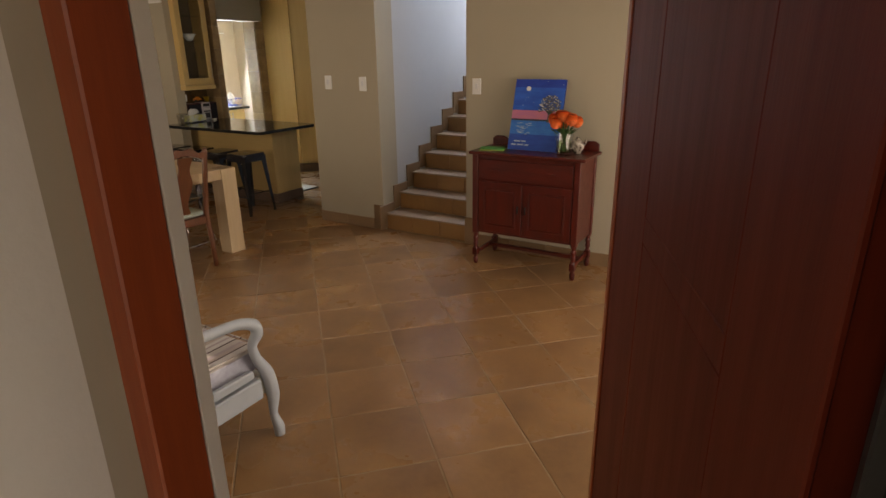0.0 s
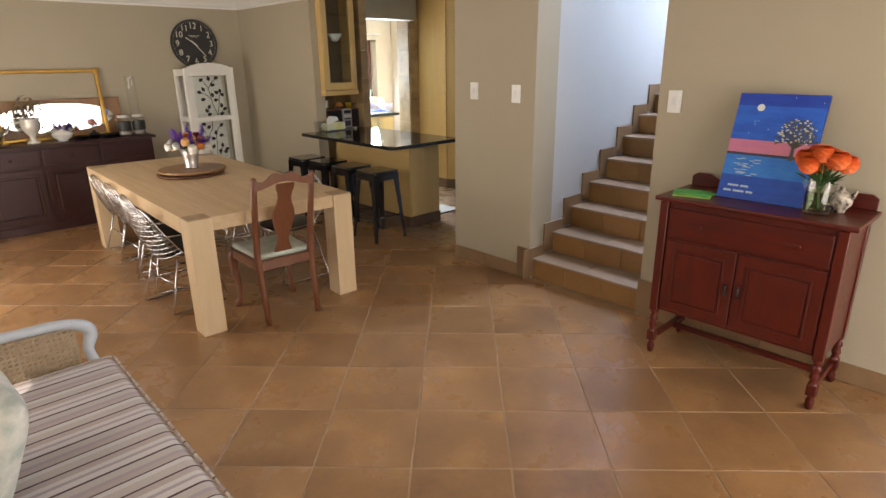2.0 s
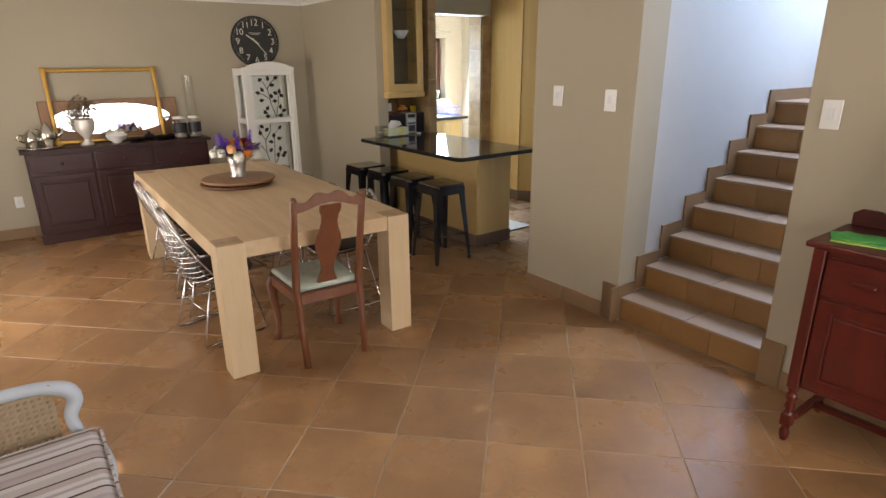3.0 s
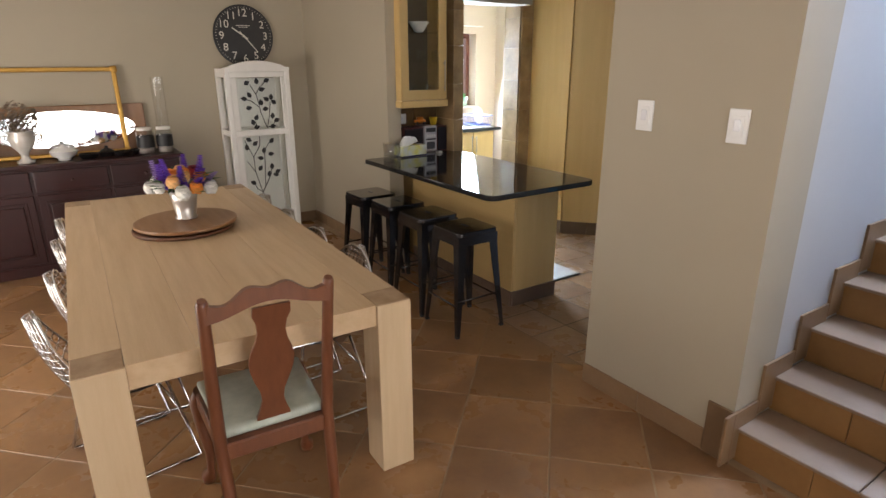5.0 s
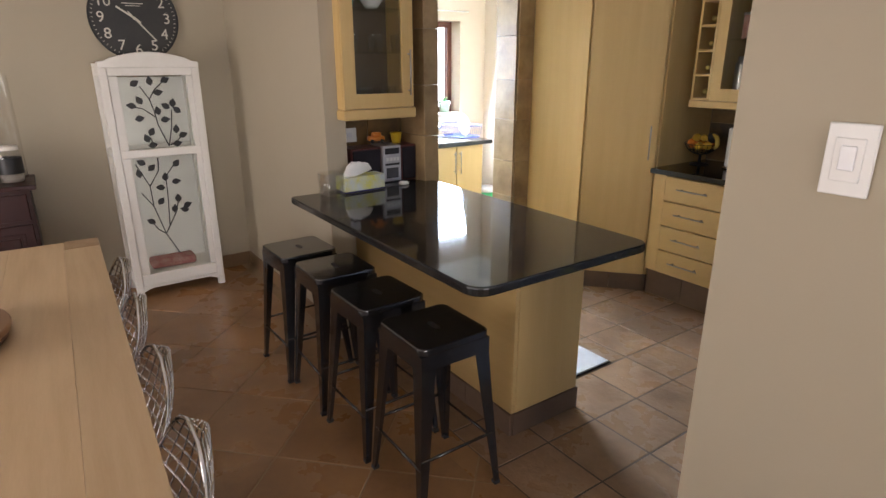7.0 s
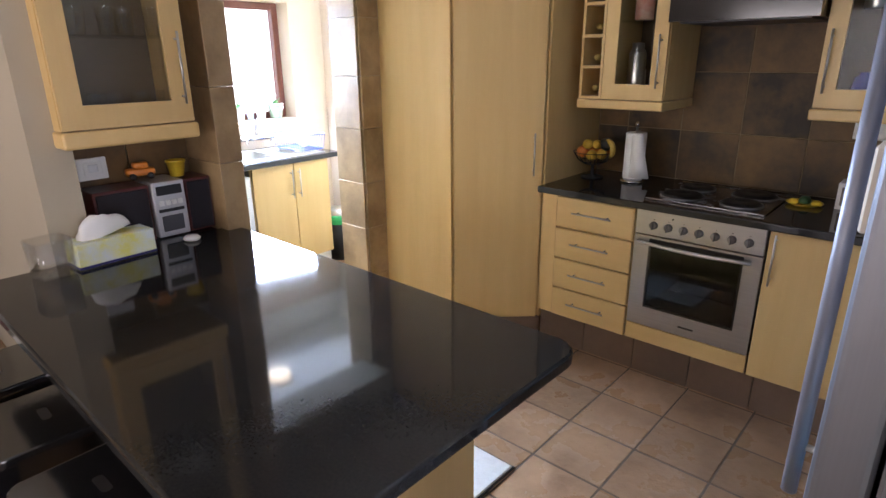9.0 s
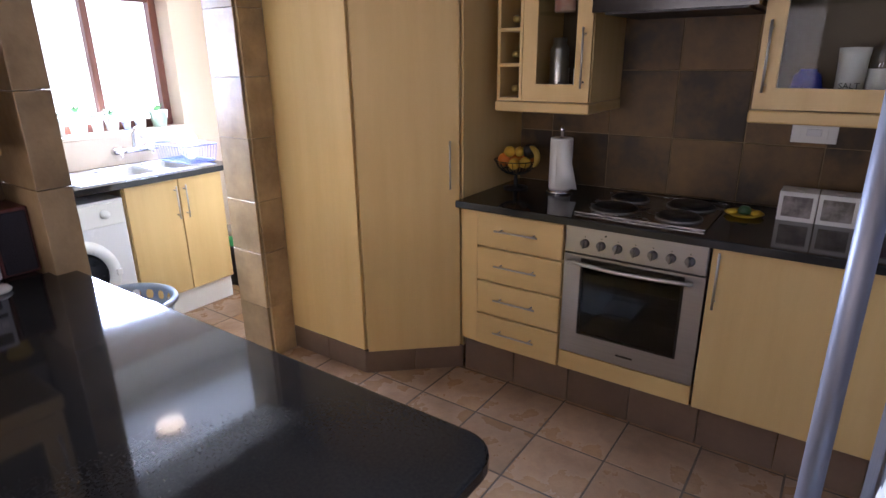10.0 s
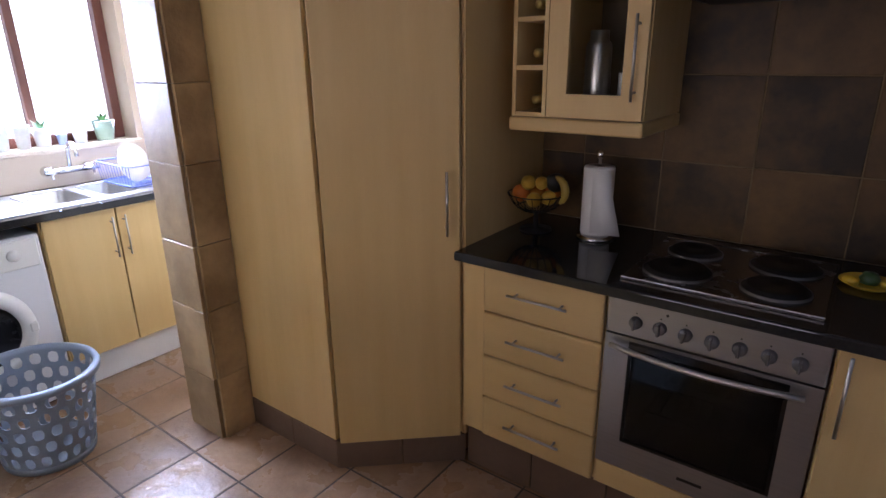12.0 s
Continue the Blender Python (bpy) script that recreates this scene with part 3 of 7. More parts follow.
# ---- windows ----
FRAMEWOOD = material("reddish window wood", (0.15, 0.045, 0.025), 0.45, colour2=(0.10, 0.028, 0.016), grain=3, fine=50, stretch=(8, 8, 1), bump=0.08)


def window_y(name, x, y0, y1, z0, z1, mullions, label, mat):
    """A window that lies in a wall along y."""
    w = thing(name, label, "window", kind="structure")
    f = bmesh.new()
    bm_box(f, x - 0.03, x + 0.03, y0, y0 + 0.05, z0, z1, 0.003)
    bm_box(f, x - 0.03, x + 0.03, y1 - 0.05, y1, z0, z1, 0.003)
    bm_box(f, x - 0.03, x + 0.03, y0 + 0.05, y1 - 0.05, z0, z0 + 0.05, 0.003)
    bm_box(f, x - 0.03, x + 0.03, y0 + 0.05, y1 - 0.05, z1 - 0.05, z1, 0.003)
    part("window_frame", f, mat, w)
    edges = [y0 + 0.05, *mullions, y1 - 0.05]
    for m in mullions:
        part("mullion", box(x - 0.025, x + 0.025, m - 0.02, m + 0.02, z0 + 0.05, z1 - 0.05, 0.003), mat, w)
    for a, b in zip(edges, edges[1:]):
        p = part("pane", box(x - 0.003, x + 0.003, a + 0.015, b - 0.015, z0 + 0.045, z1 - 0.045), PANE, w)
        p.visible_shadow = False
    return w


def window_x(name, y, x0, x1, z0, z1, mullions, label, mat, rails=()):
    """A window that lies in a wall along x."""
    w = thing(name, label, "window", kind="structure")
    f = bmesh.new()
    bm_box(f, x0, x0 + 0.05, y - 0.03, y + 0.03, z0, z1, 0.003)
    bm_box(f, x1 - 0.05, x1, y - 0.03, y + 0.03, z0, z1, 0.003)
    bm_box(f, x0 + 0.05, x1 - 0.05, y - 0.03, y + 0.03, z0, z0 + 0.05, 0.003)
    bm_box(f, x0 + 0.05, x1 - 0.05, y - 0.03, y + 0.03, z1 - 0.05, z1, 0.003)
    part("window_frame", f, mat, w)
    edges = [x0 + 0.05, *mullions, x1 - 0.05]
    for m in mullions:
        part("mullion", box(m - 0.03, m + 0.03, y - 0.025, y + 0.025, z0 + 0.05, z1 - 0.05, 0.003), mat, w)
    for r in rails:
        part("rail", box(x0 + 0.05, x1 - 0.05, y - 0.02, y + 0.02, r - 0.02, r + 0.02, 0.003), mat, w)
    for a, b in zip(edges, edges[1:]):
        p = part("pane", box(a + 0.015, b - 0.015, y - 0.003, y + 0.003, z0 + 0.045, z1 - 0.045), PANE, w)
        p.visible_shadow = False
    return w


window_y("window_1", -8.12, 5.60, 6.68, 1.10, 1.94, [6.225], "reddish wooden scullery window over the sink", FRAMEWOOD)
window_x("window_2", 7.30, -0.62, -0.10, 1.15, 1.98, [], "white framed toilet window", WHITE, (1.22,))
window_x("window_3", 0.30, -1.53, -0.98, 0.85, 1.95, [], "narrow wooden lounge window behind the sofa", FRAMEWOOD)
window_x("window_6", 0.30, -2.94, -2.38, 1.1, 1.80, [-2.66], "narrow wooden lounge window behind the sofa", FRAMEWOOD)
window_y("window_7", 1.2, 1.3, 4.9, 0.0, 2.1, [3.1], "wooden sliding garden door of the lounge", FRAMEWOOD)
window_x("window_4", 0.30, -6.6, -4.6, 0.0, 2.08, [-5.6], "wooden garden door", FRAMEWOOD)
window_x("window_5", 7.25, -3.05, -2.22, 2.6, 4.1, [], "high stairwell window", WHITE)
structure("window_sill", box(-8.08, -7.93, 5.58, 6.70, 1.075, 1.102, 0.004), PEACH, "painted scullery window sill", "window sill")

# ---- kitchen: pantry, base units, worktop ----
pantry = thing("pantry_cabinet", "tall maple corner pantry cabinet with an angled door", "cabinet")
part("body", slab([(-6.51, 6.30), (-5.985, 6.30), (-5.62, 6.615), (-5.62, 7.172), (-6.51, 7.172)], 0.125, 2.41), MAPLE, pantry)
part("side_panel", box(-5.62, -5.605, 6.605, 7.172, 0.125, 2.41, 0.001), MAPLE, pantry)
part("fixed_panel", box(-6.508, -5.985, 6.278, 6.297, 0.128, 2.40, 0.002), MAPLE, pantry)
dl = math.hypot(0.363, 0.324)
door = part("door", box(0.012, dl - 0.012, -0.022, -0.003, 0.128, 2.40, 0.002), MAPLE, pantry, m=pose(-5.980, 6.283, 0, 0, 0, math.degrees(math.atan2(0.324, 0.363))))


def bar_handle(parent, length, m, mat=STEEL):
    """A round bar handle on two posts, lying along its local x."""
    bm = tube([(-length / 2, 0, 0.03), (length / 2, 0, 0.03)], 0.0045)
    tube([(-length / 2 + 0.025, 0, 0), (-length / 2 + 0.025, 0, 0.03)], 0.004, 6, bm)
    tube([(length / 2 - 0.025, 0, 0), (length / 2 - 0.025, 0, 0.03)], 0.004, 6, bm)
    return part("handle", bm, mat, parent, "brushed steel bar handle", m)


bar_handle(door, 0.22, Matrix.Translation((dl - 0.06, -0.022, 1.06)) @ Euler((radians(90), 0, 0)).to_matrix().to_4x4() @ Euler((0, 0, radians(90))).to_matrix().to_4x4())


def plinth(name, a, b, height, label):
    base = thing(name, label, "plinth", kind="structure")
    a, b = Vector((*a, 0)), Vector((*b, 0))
    length, along = (b - a).length, (b - a).normalized()
    n = max(1, round(length / 0.3))
    ang = math.degrees(math.atan2(along.y, along.x))
    for i in range(n):
        p = a + along * (length * i / n)
        part("tile", box(0.0015, length / n - 0.0015, 0.0, 0.014, 0, height, 0.002), SKIRT_K, base, m=pose(p.x, p.y, 0, 0, 0, ang))


plinth("trim_plinth_pantry", (-6.51, 6.278), (-5.98, 6.278), 0.124, "slate tile plinth under the pantry")
plinth("trim_plinth_pantry_door", (-5.98, 6.278), (-5.605, 6.61), 0.124, "slate tile plinth under the pantry door")
plinth("trim_plinth_units", (-5.60, 6.612), (-3.35, 6.612), 0.178, "slate tile plinth under the base units")

FACE = 6.575
drawers = thing("drawer_unit", "maple kitchen drawer unit with four drawers", "drawer unit")
part("body", box(-5.602, -5.079, 6.60, 7.17, 0.18, 0.864), MAPLE, drawers)
part("filler", box(-5.60, -5.512, 6.585, 6.599, 0.185, 0.862, 0.002), MAPLE, drawers)
for z0, z1 in ((0.187, 0.347), (0.353, 0.517), (0.523, 0.686), (0.692, 0.855)):
    d = part("drawer", box(-5.508, -5.082, FACE - 0.004, 6.598, z0, z1, 0.008, seg=3), MAPLEH, drawers)
    bar_handle(d, 0.21, Matrix.Translation((-5.295, FACE - 0.004, (z0 + z1) / 2 + 0.01)) @ Euler((radians(90), 0, 0)).to_matrix().to_4x4())

OVENSTEEL = material("dark brushed oven steel", (0.36, 0.35, 0.35), 0.33, 1.0, colour2=(0.31, 0.30, 0.30), grain=4, fine=200, stretch=(0.4, 30, 30), bump=0.03)
oven = thing("oven", "stainless steel built-in oven with black glass door", "oven")
cavity = bmesh.new()
for a in ((-5.073, -4.985, 6.592, 7.10, 0.275, 0.864), (-4.60, -4.513, 6.592, 7.10, 0.275, 0.864), (-4.985, -4.60, 6.592, 7.10, 0.275, 0.385), (-4.985, -4.60, 6.592, 7.10, 0.70, 0.864), (-4.985, -4.60, 7.0, 7.10, 0.385, 0.70)):
    bm_box(cavity, *a)
part("body", cavity, BLACKMAT, oven)
for z in (0.47, 0.565):
    shelf = tube([(-4.98, 6.64, z), (-4.605, 6.64, z)], 0.004, 6)
    for k in range(12):
        tube([(-4.975 + 0.033 * k, 6.64, z), (-4.975 + 0.033 * k, 6.98, z)], 0.002, 4, shelf)
    part("wire_shelf", shelf, CHROME, oven, "chrome wire oven shelf")
part("control_panel", box(-5.073, -4.513, FACE - 0.004, 6.59, 0.742, 0.863, 0.004), OVENSTEEL, oven)
odoor = part("door", wall_x(bmesh.new(), -5.073, -4.513, FACE, 6.59, 0.278, 0.736, [(-4.99, -4.595, 0.385, 0.7)]), OVENSTEEL, oven)
part("window", box(-5.0, -4.585, FACE - 0.002, FACE + 0.008, 0.375, 0.725, 0.002), glass_material("smoked oven glass", (0.16, 0.16, 0.17), 0.03, 0.03, 0.6), odoor)
part("handle", tube([(-5.05 + 0.5 * i / 12, FACE - 0.022 - 0.03 * math.sin(math.pi * i / 12), 0.708) for i in range(13)], 0.009), STEEL, odoor)
part("badge", box(-4.82, -4.75, FACE - 0.002, FACE, 0.318, 0.326), BLACKMAT, odoor)
DARKSTEEL = material("dark knob steel", (0.20, 0.195, 0.19), 0.35, 0.8, bump=0.02)
for i in range(7):
    kx = -4.985 + i * 0.0685
    knob = lathe([(0.019, 0), (0.018, 0.012), (0.014, 0.016), (0.0, 0.016)], 16)
    bm_box(knob, -0.004, 0.004, -0.017, 0.017, 0.012, 0.03, 0.002)
    k = part("knob", knob, DARKSTEEL, oven, "dark steel control knob", pose(kx, FACE - 0.004, 0.792, 90, 12 if i == 2 else 0, 0))
    part("mark", box(kx - 0.002, kx + 0.002, FACE - 0.0055, FACE - 0.004, 0.818, 0.822), BLACKMAT, oven)
part("lamp", lathe([(0.004, 0), (0.004, 0.003), (0, 0.003)], 10), BLACKMAT, oven, m=pose(-4.90, FACE - 0.004, 0.835, 90))
strip = tagged(part("oven_housing_strip", box(-5.073, -4.513, FACE + 0.004, 6.60, 0.187, 0.272, 0.002), MAPLEH), "maple strip under the oven", "cabinet panel")
unit = thing("base_cabinet", "maple base cabinet with a vertical steel handle", "cabinet")
part("body", box(-4.507, -4.05, 6.60, 7.17, 0.18, 0.864), MAPLE, unit)
d = part("door", box(-4.503, -4.055, FACE, 6.598, 0.187, 0.858, 0.003), MAPLE, unit)
bar_handle(d, 0.22, Matrix.Translation((-4.475, FACE, 0.74)) @ Euler((radians(90), 0, 0)).to_matrix().to_4x4() @ Euler((0, 0, radians(90))).to_matrix().to_4x4())
unit = thing("base_cabinet", "maple corner base cabinet beside the fridge", "cabinet")
part("body", box(-4.047, -3.36, 6.60, 7.17, 0.18, 0.864), MAPLE, unit)
part("panel", box(-4.047, -3.40, FACE + 0.004, 6.598, 0.187, 0.858, 0.003), MAPLE, unit)
tagged(part("kitchen_worktop", slab(rounded(-5.604, -3.34, 6.535, 7.168, (0, 0, 0, 0)), 0.866, 0.90, 0.006, seg=3), GRANITE), "polished black granite worktop on the base units", "worktop")
hob = thing("hob", "stainless steel hob with four solid black plates", "hob")
part("tray", box(-5.055, -4.545, 6.615, 7.075, 0.9, 0.907, 0.003, seg=2), material("dulled hob steel", (0.24, 0.235, 0.23), 0.26, 1.0, colour2=(0.17, 0.165, 0.16), grain=5, fine=90, bump=0.02), hob)
for y in (6.613, 7.077):
    part("edge_strip", box(-5.056, -4.544, y - 0.004, y + 0.004, 0.9, 0.9095, 0.002), CHROME, hob, "bright polished edge")
for hx, hy, r in ((-4.93, 6.74, 0.085), (-4.67, 6.74, 0.075), (-4.93, 6.95, 0.07), (-4.67, 6.95, 0.085)):
    p = part("hot_plate", lathe([(r + 0.012, 0.0), (r + 0.012, 0.006), (r + 0.002, 0.008), (r, 0.016), (r - 0.006, 0.018), (0.02, 0.018), (0.018, 0.0165), (0, 0.0165)], 32), IRON, hob, "solid black hot plate", pose(hx, hy, 0.907))
    part("ring", lathe([(r + 0.014, 0.0), (r + 0.014, 0.007), (r + 0.011, 0.0085)], 32), DARKSTEEL, p)

hood = thing("cooker_hood", "black cooker hood with a steel front", "cooker hood")
hb = bmesh.new()
for x in (-5.055, -4.485):
    for y, z in ((6.66, 1.68), (7.165, 1.68), (7.165, 1.95), (6.70, 1.95), (6.66, 1.80)):
        hb.verts.new((x, y, z))
hb.verts.ensure_lookup_table()
v = list(hb.verts)
hb.faces.new(v[:5])
hb.faces.new(v[5:][::-1])
for i in range(5):
    j = (i + 1) % 5
    hb.faces.new((v[i], v[5 + i], v[5 + j], v[j]))
bmesh.ops.recalc_face_normals(hb, faces=hb.faces)
part("canopy", hb, BLACK, hood)
part("front_strip", box(-5.05, -4.49, 6.68, 6.72, 1.885, 1.948, 0.003), STEEL, hood)
part("filter", box(-5.02, -4.52, 6.70, 7.13, 1.674, 1.6795), BLACKMAT, hood)
part("chimney", box(-4.93, -4.61, 6.86, 7.165, 1.951, 2.40), STEEL, hood)


def bottle(mat, h, r, parent, name, m, label=""):
    return part(name, lathe([(0, 0), (r, 0), (r, h * 0.6), (r * 0.85, h * 0.68), (r * 0.36, h * 0.78), (r * 0.34, h * 0.97), (r * 0.4, h), (0, h)], 16), mat, parent, label, m)


GREENGLASS = material("dark bottle glass", (0.015, 0.03, 0.012), 0.12, bump=0.0, spec=0.6)
CORK = material("gold bottle capsule", (0.45, 0.34, 0.10), 0.35, 0.5, bump=0.05)


# Back panel colour carries the dimness inside the glazed cabinets.
INNER = material("shade-darkened back board", (0.17, 0.122, 0.07), 0.5, colour2=(0.12, 0.085, 0.048), grain=3, fine=60, bump=0.03)


def wall_unit(name, x0, x1, rack, label):
    """A wall cabinet with a glazed door and, at one end, a column of bottle cells."""
    c = thing(name, label, "wall cabinet")
    z0, z1, y0, y1 = 1.335, 2.10, 6.79, 7.165
    dx0, dx1 = (x0 + rack, x1) if rack > 0 else (x0, x1 + rack)
    shell = bmesh.new()
    for a in (dx0, dx1 - 0.016):
        bm_box(shell, a, a + 0.016, y0, y1, z0, z1)
    part("back_panel", box(dx0 + 0.0165, dx1 - 0.0165, y1 - 0.01, y1, z0 + 0.0165, z1 - 0.0165), INNER, c, "back panel darkened for the dim cabinet inside")
    bm_box(shell, dx0 + 0.016, dx1 - 0.016, y0, y1 - 0.01, z0, z0 + 0.016)
    bm_box(shell, dx0 + 0.016, dx1 - 0.016, y0, y1 - 0.01, z1 - 0.016, z1)
    part("body", shell, MAPLE, c)
    part("pelmet", box(x0 - 0.006, x1 + 0.006, y0 - 0.028, y1, 1.288, 1.333, 0.008, seg=3), MAPLEH, c)
    part("glass_shelf", box(dx0 + 0.018, dx1 - 0.018, y0 + 0.03, y1 - 0.02, 1.70, 1.706), GLASS, c)
    d = part("door", wall_x(bmesh.new(), dx0 + 0.003, dx1 - 0.003, y0 - 0.02, y0 - 0.002, z0 + 0.002, z1, [(dx0 + 0.07, dx1 - 0.07, z0 + 0.075, z1 - 0.075)]), MAPLE, c)
    gp = part("pane", box(dx0 + 0.068, dx1 - 0.068, y0 - 0.013, y0 - 0.009, z0 + 0.073, z1 - 0.073), GLASS, d)
    gp.visible_shadow = False
    hx = dx1 - 0.03 if rack > 0 else dx0 + 0.03
    bar_handle(d, 0.24, Matrix.Translation((hx, y0 - 0.02, z0 + 0.18)) @ Euler((radians(90), 0, 0)).to_matrix().to_4x4() @ Euler((0, 0, radians(90))).to_matrix().to_4x4())
    if rack:
        r0, r1 = (x0, dx0) if rack > 0 else (dx1, x1)
        part("rack_side", box(r0, r0 + 0.014, y0 - 0.018, y1, z0, z1), MAPLE, c)
        part("rack_side", box(r1 - 0.014, r1 - 0.0005, y0 - 0.018, y1, z0, z1), MAPLE, c)
        part("rack_back", box(r0 + 0.014, r1 - 0.014, y1 - 0.012, y1, z0, z1), MAPLE, c)
        for i in range(6):
            zz = z0 + i * 0.148
            part("rack_shelf", box(r0 + 0.014, r1 - 0.014, y0 - 0.016, y1 - 0.012, zz, zz + 0.014), MAPLE, c)
        for i in range(4):
            b = thing("wine_bottle", "wine bottle lying in a maple rack cell", "bottle", pose((r0 + r1) / 2, 7.13, z0 + 0.014 + i * 0.148 + 0.038, 90), "bottles in the wine racks")
            part("glass", lathe([(0, 0), (0.036, 0), (0.036, 0.19), (0.03, 0.215), (0.014, 0.25), (0.0135, 0.265)], 14), GREENGLASS, b)
            part("capsule", lathe([(0.0145, 0.262), (0.0145, 0.31), (0, 0.31)], 12), CORK, b, "gold foil capsule")
    return c


wall_unit("wall_cabinet", -5.530, -5.088, 0.125, "maple wall cabinet with glazed door and wine rack")
wall_unit("wall_cabinet", -4.478, -3.86, -0.125, "maple wall cabinet with glazed door beside the hood")

# things behind the glazed doors
SHELFZ = (1.352, 1.707)
JAR = material("jar red label", (0.45, 0.07, 0.05), 0.4, colour2=(0.6, 0.5, 0.4), grain=20, bump=0.0)
for x, y, z, kind in ((-5.30, 6.93, SHELFZ[0], 0), (-5.19, 6.93, SHELFZ[0], 1), (-5.33, 7.03, SHELFZ[0], 1), (-5.28, 6.92, SHELFZ[1], 2), (-5.18, 6.95, SHELFZ[1], 0),
                      (-4.33, 6.93, SHELFZ[0], 3), (-4.20, 6.92, SHELFZ[0], 4), (-4.12, 6.95, SHELFZ[0], 1), (-4.35, 6.93, SHELFZ[1], 0), (-4.18, 6.95, SHELFZ[1], 5)):
    if kind == 0:
        o = tagged(part("steel_flask", lathe([(0, 0), (0.04, 0), (0.042, 0.01), (0.042, 0.2), (0.036, 0.215), (0.03, 0.22), (0.03, 0.25), (0, 0.252)], 20), STEEL, m=pose(x, y, z)), "steel cocktail shaker behind cabinet glass", "flask")
    elif kind == 1:
        o = thing("spirit_bottle", "clear glass bottle with white label", "bottle", pose(x, y, z))
        bottle(VESSEL, 0.26, 0.035, o, "glass", pose(0, 0, 0))
        part("label", lathe([(0.0356, 0.04), (0.0356, 0.12)], 16), WHITE, o, "white paper label")
    elif kind == 2:
        o = thing("food_tin", "red and cream printed food tin", "tin", pose(x, y, z))
        part("can", lathe([(0, 0), (0.045, 0), (0.045, 0.14), (0, 0.14)], 20), JAR, o)
        part("lid", lathe([(0.047, 0.135), (0.047, 0.15), (0, 0.152)], 20), STEEL, o)
    elif kind == 3:
        o = tagged(part("blue_jar", lathe([(0, 0), (0.05, 0), (0.055, 0.05), (0.045, 0.1), (0.03, 0.11), (0.03, 0.12), (0, 0.12)], 18), material("cobalt glass", (0.02, 0.03, 0.25), 0.1, bump=0.0), m=pose(x, y, z)), "cobalt blue jar in the wall cabinet", "jar")
    elif kind == 4:
        o = thing("salt_tub", "white salt tub with dark lettering", "tub", pose(x, y, z))
        part("tub", lathe([(0, 0), (0.042, 0), (0.045, 0.16), (0.047, 0.165), (0.047, 0.19), (0, 0.192)], 22), WHITE, o)
        txt = bpy.data.curves.new("lettering", "FONT")
        txt.body, txt.size, txt.align_x, txt.extrude = "SALT", 0.028, "CENTER", 0.0005
        t = new("lettering", txt)
        t.data.materials.append(BLACKMAT)
        t.parent, t.matrix_basis = o, pose(0, -0.0465, 0.055, 90, 0, 0)
    else:
        o = thing("wine_glass", "stemmed wine glass on a glass shelf", "glass", pose(x, y, z))
        part("bowl", lathe([(0.03, 0), (0.004, 0.006), (0.004, 0.07), (0.03, 0.1), (0.036, 0.13), (0.032, 0.17)], 18), GLASS, o)

# ---- slate splashback ----
splash = thing("splashback", "rust-brown slate tile splashback", "splashback", kind="structure")
sdata = {}
for row, (z0, z1) in enumerate(((0.90, 1.163), (1.163, 1.460), (1.460, 1.757), (1.757, 2.054), (2.054, 2.351))):
    for col in range(-2, 6):
        xa, xb = max(-5.603, -5.128 + 0.297 * col), min(-3.345, -5.128 + 0.297 * (col + 1))
        if xb - xa < 0.02:
            continue
        key = (round(xb - xa, 3), round(z1 - z0, 3))
        if key not in sdata:
            o = part("tile", box(0.002, xb - xa - 0.002, 0, 0.01, 0.002, z1 - z0 - 0.002, 0.002), SLATE, splash, m=pose(xa, 7.1665, z0))
            sdata[key] = o.data
        else:
            shared("tile", sdata[key], splash, pose(xa, 7.1665, z0))
part("grout", box(-5.604, -3.34, 7.1685, 7.179, 0.90, 2.352), material("dull brown grout", (0.23, 0.165, 0.085), 0.9, grain=9, bump=0.3), splash)

# ---- stone clad wall ends ----
for nm, faces in (("stone_cladding_pier", [("y", -6.74, -6.515, 6.121), ("x", 6.135, 6.276, -6.518)]), ("stone_cladding_nib", [("x", 5.062, 5.16, -6.10), ("yy", -6.36, -6.10, 5.16), ("ym", -6.36, -6.10, 5.062)])):
    clad = thing(nm, "honey-brown stone cladding blocks on a wall end", "cladding", kind="structure")
    for kind, a, b, at in faces:
        z, i = 0.0, 0
        while z < 2.40:
            h = min((0.285, 0.30, 0.27, 0.31)[i % 4], 2.41 - z)
            j = random.uniform(0, 0.004)
            if kind == "y":
                bm = box(a, b, at - j, 6.134, z + 0.001, z + h - 0.001, 0.002)
            elif kind == "x":
                bm = box(-6.519 if at < -6.4 else -6.36, at + 0.012 + j, a + 0.0005, b - 0.0005, z + 0.001, z + h - 0.001, 0.002) if at < -6.4 else box(-6.3695, at + j, a, b, z + 0.001, z + h - 0.001, 0.002)
            else:
                z += h
                i += 1
                continue
            part("stone", bm, STONE, clad)
            z += h
            i += 1

# ---- bar counter ----
bar = thing("bar_counter_base", "maple panelled bar counter base with tiled plinth", "counter base")
part("front_panel", box(-6.17, -4.87, 4.70, 4.72, 0.11, 0.864, 0.002), MAPLEH, bar)
part("end_panel", box(-4.889, -4.868, 4.721, 5.10, 0.11, 0.864, 0.002), MAPLE, bar)
part("body", box(-6.365, -4.89, 4.721, 5.055, 0.0, 0.864), MAPLE, bar)
part("back_panel", box(-6.0, -4.89, 5.058, 5.10, 0.11, 0.864, 0.002), MAPLE, bar)
for i in range(4):
    part("tile", box(-6.16 + 0.3235 * i, -5.84 + 0.3235 * i, 4.69, 4.704, 0, 0.108, 0.002), SKIRT_K, bar)
part("tile", box(-4.884, -4.862, 4.706, 5.11, 0, 0.108, 0.002), SKIRT_K, bar)
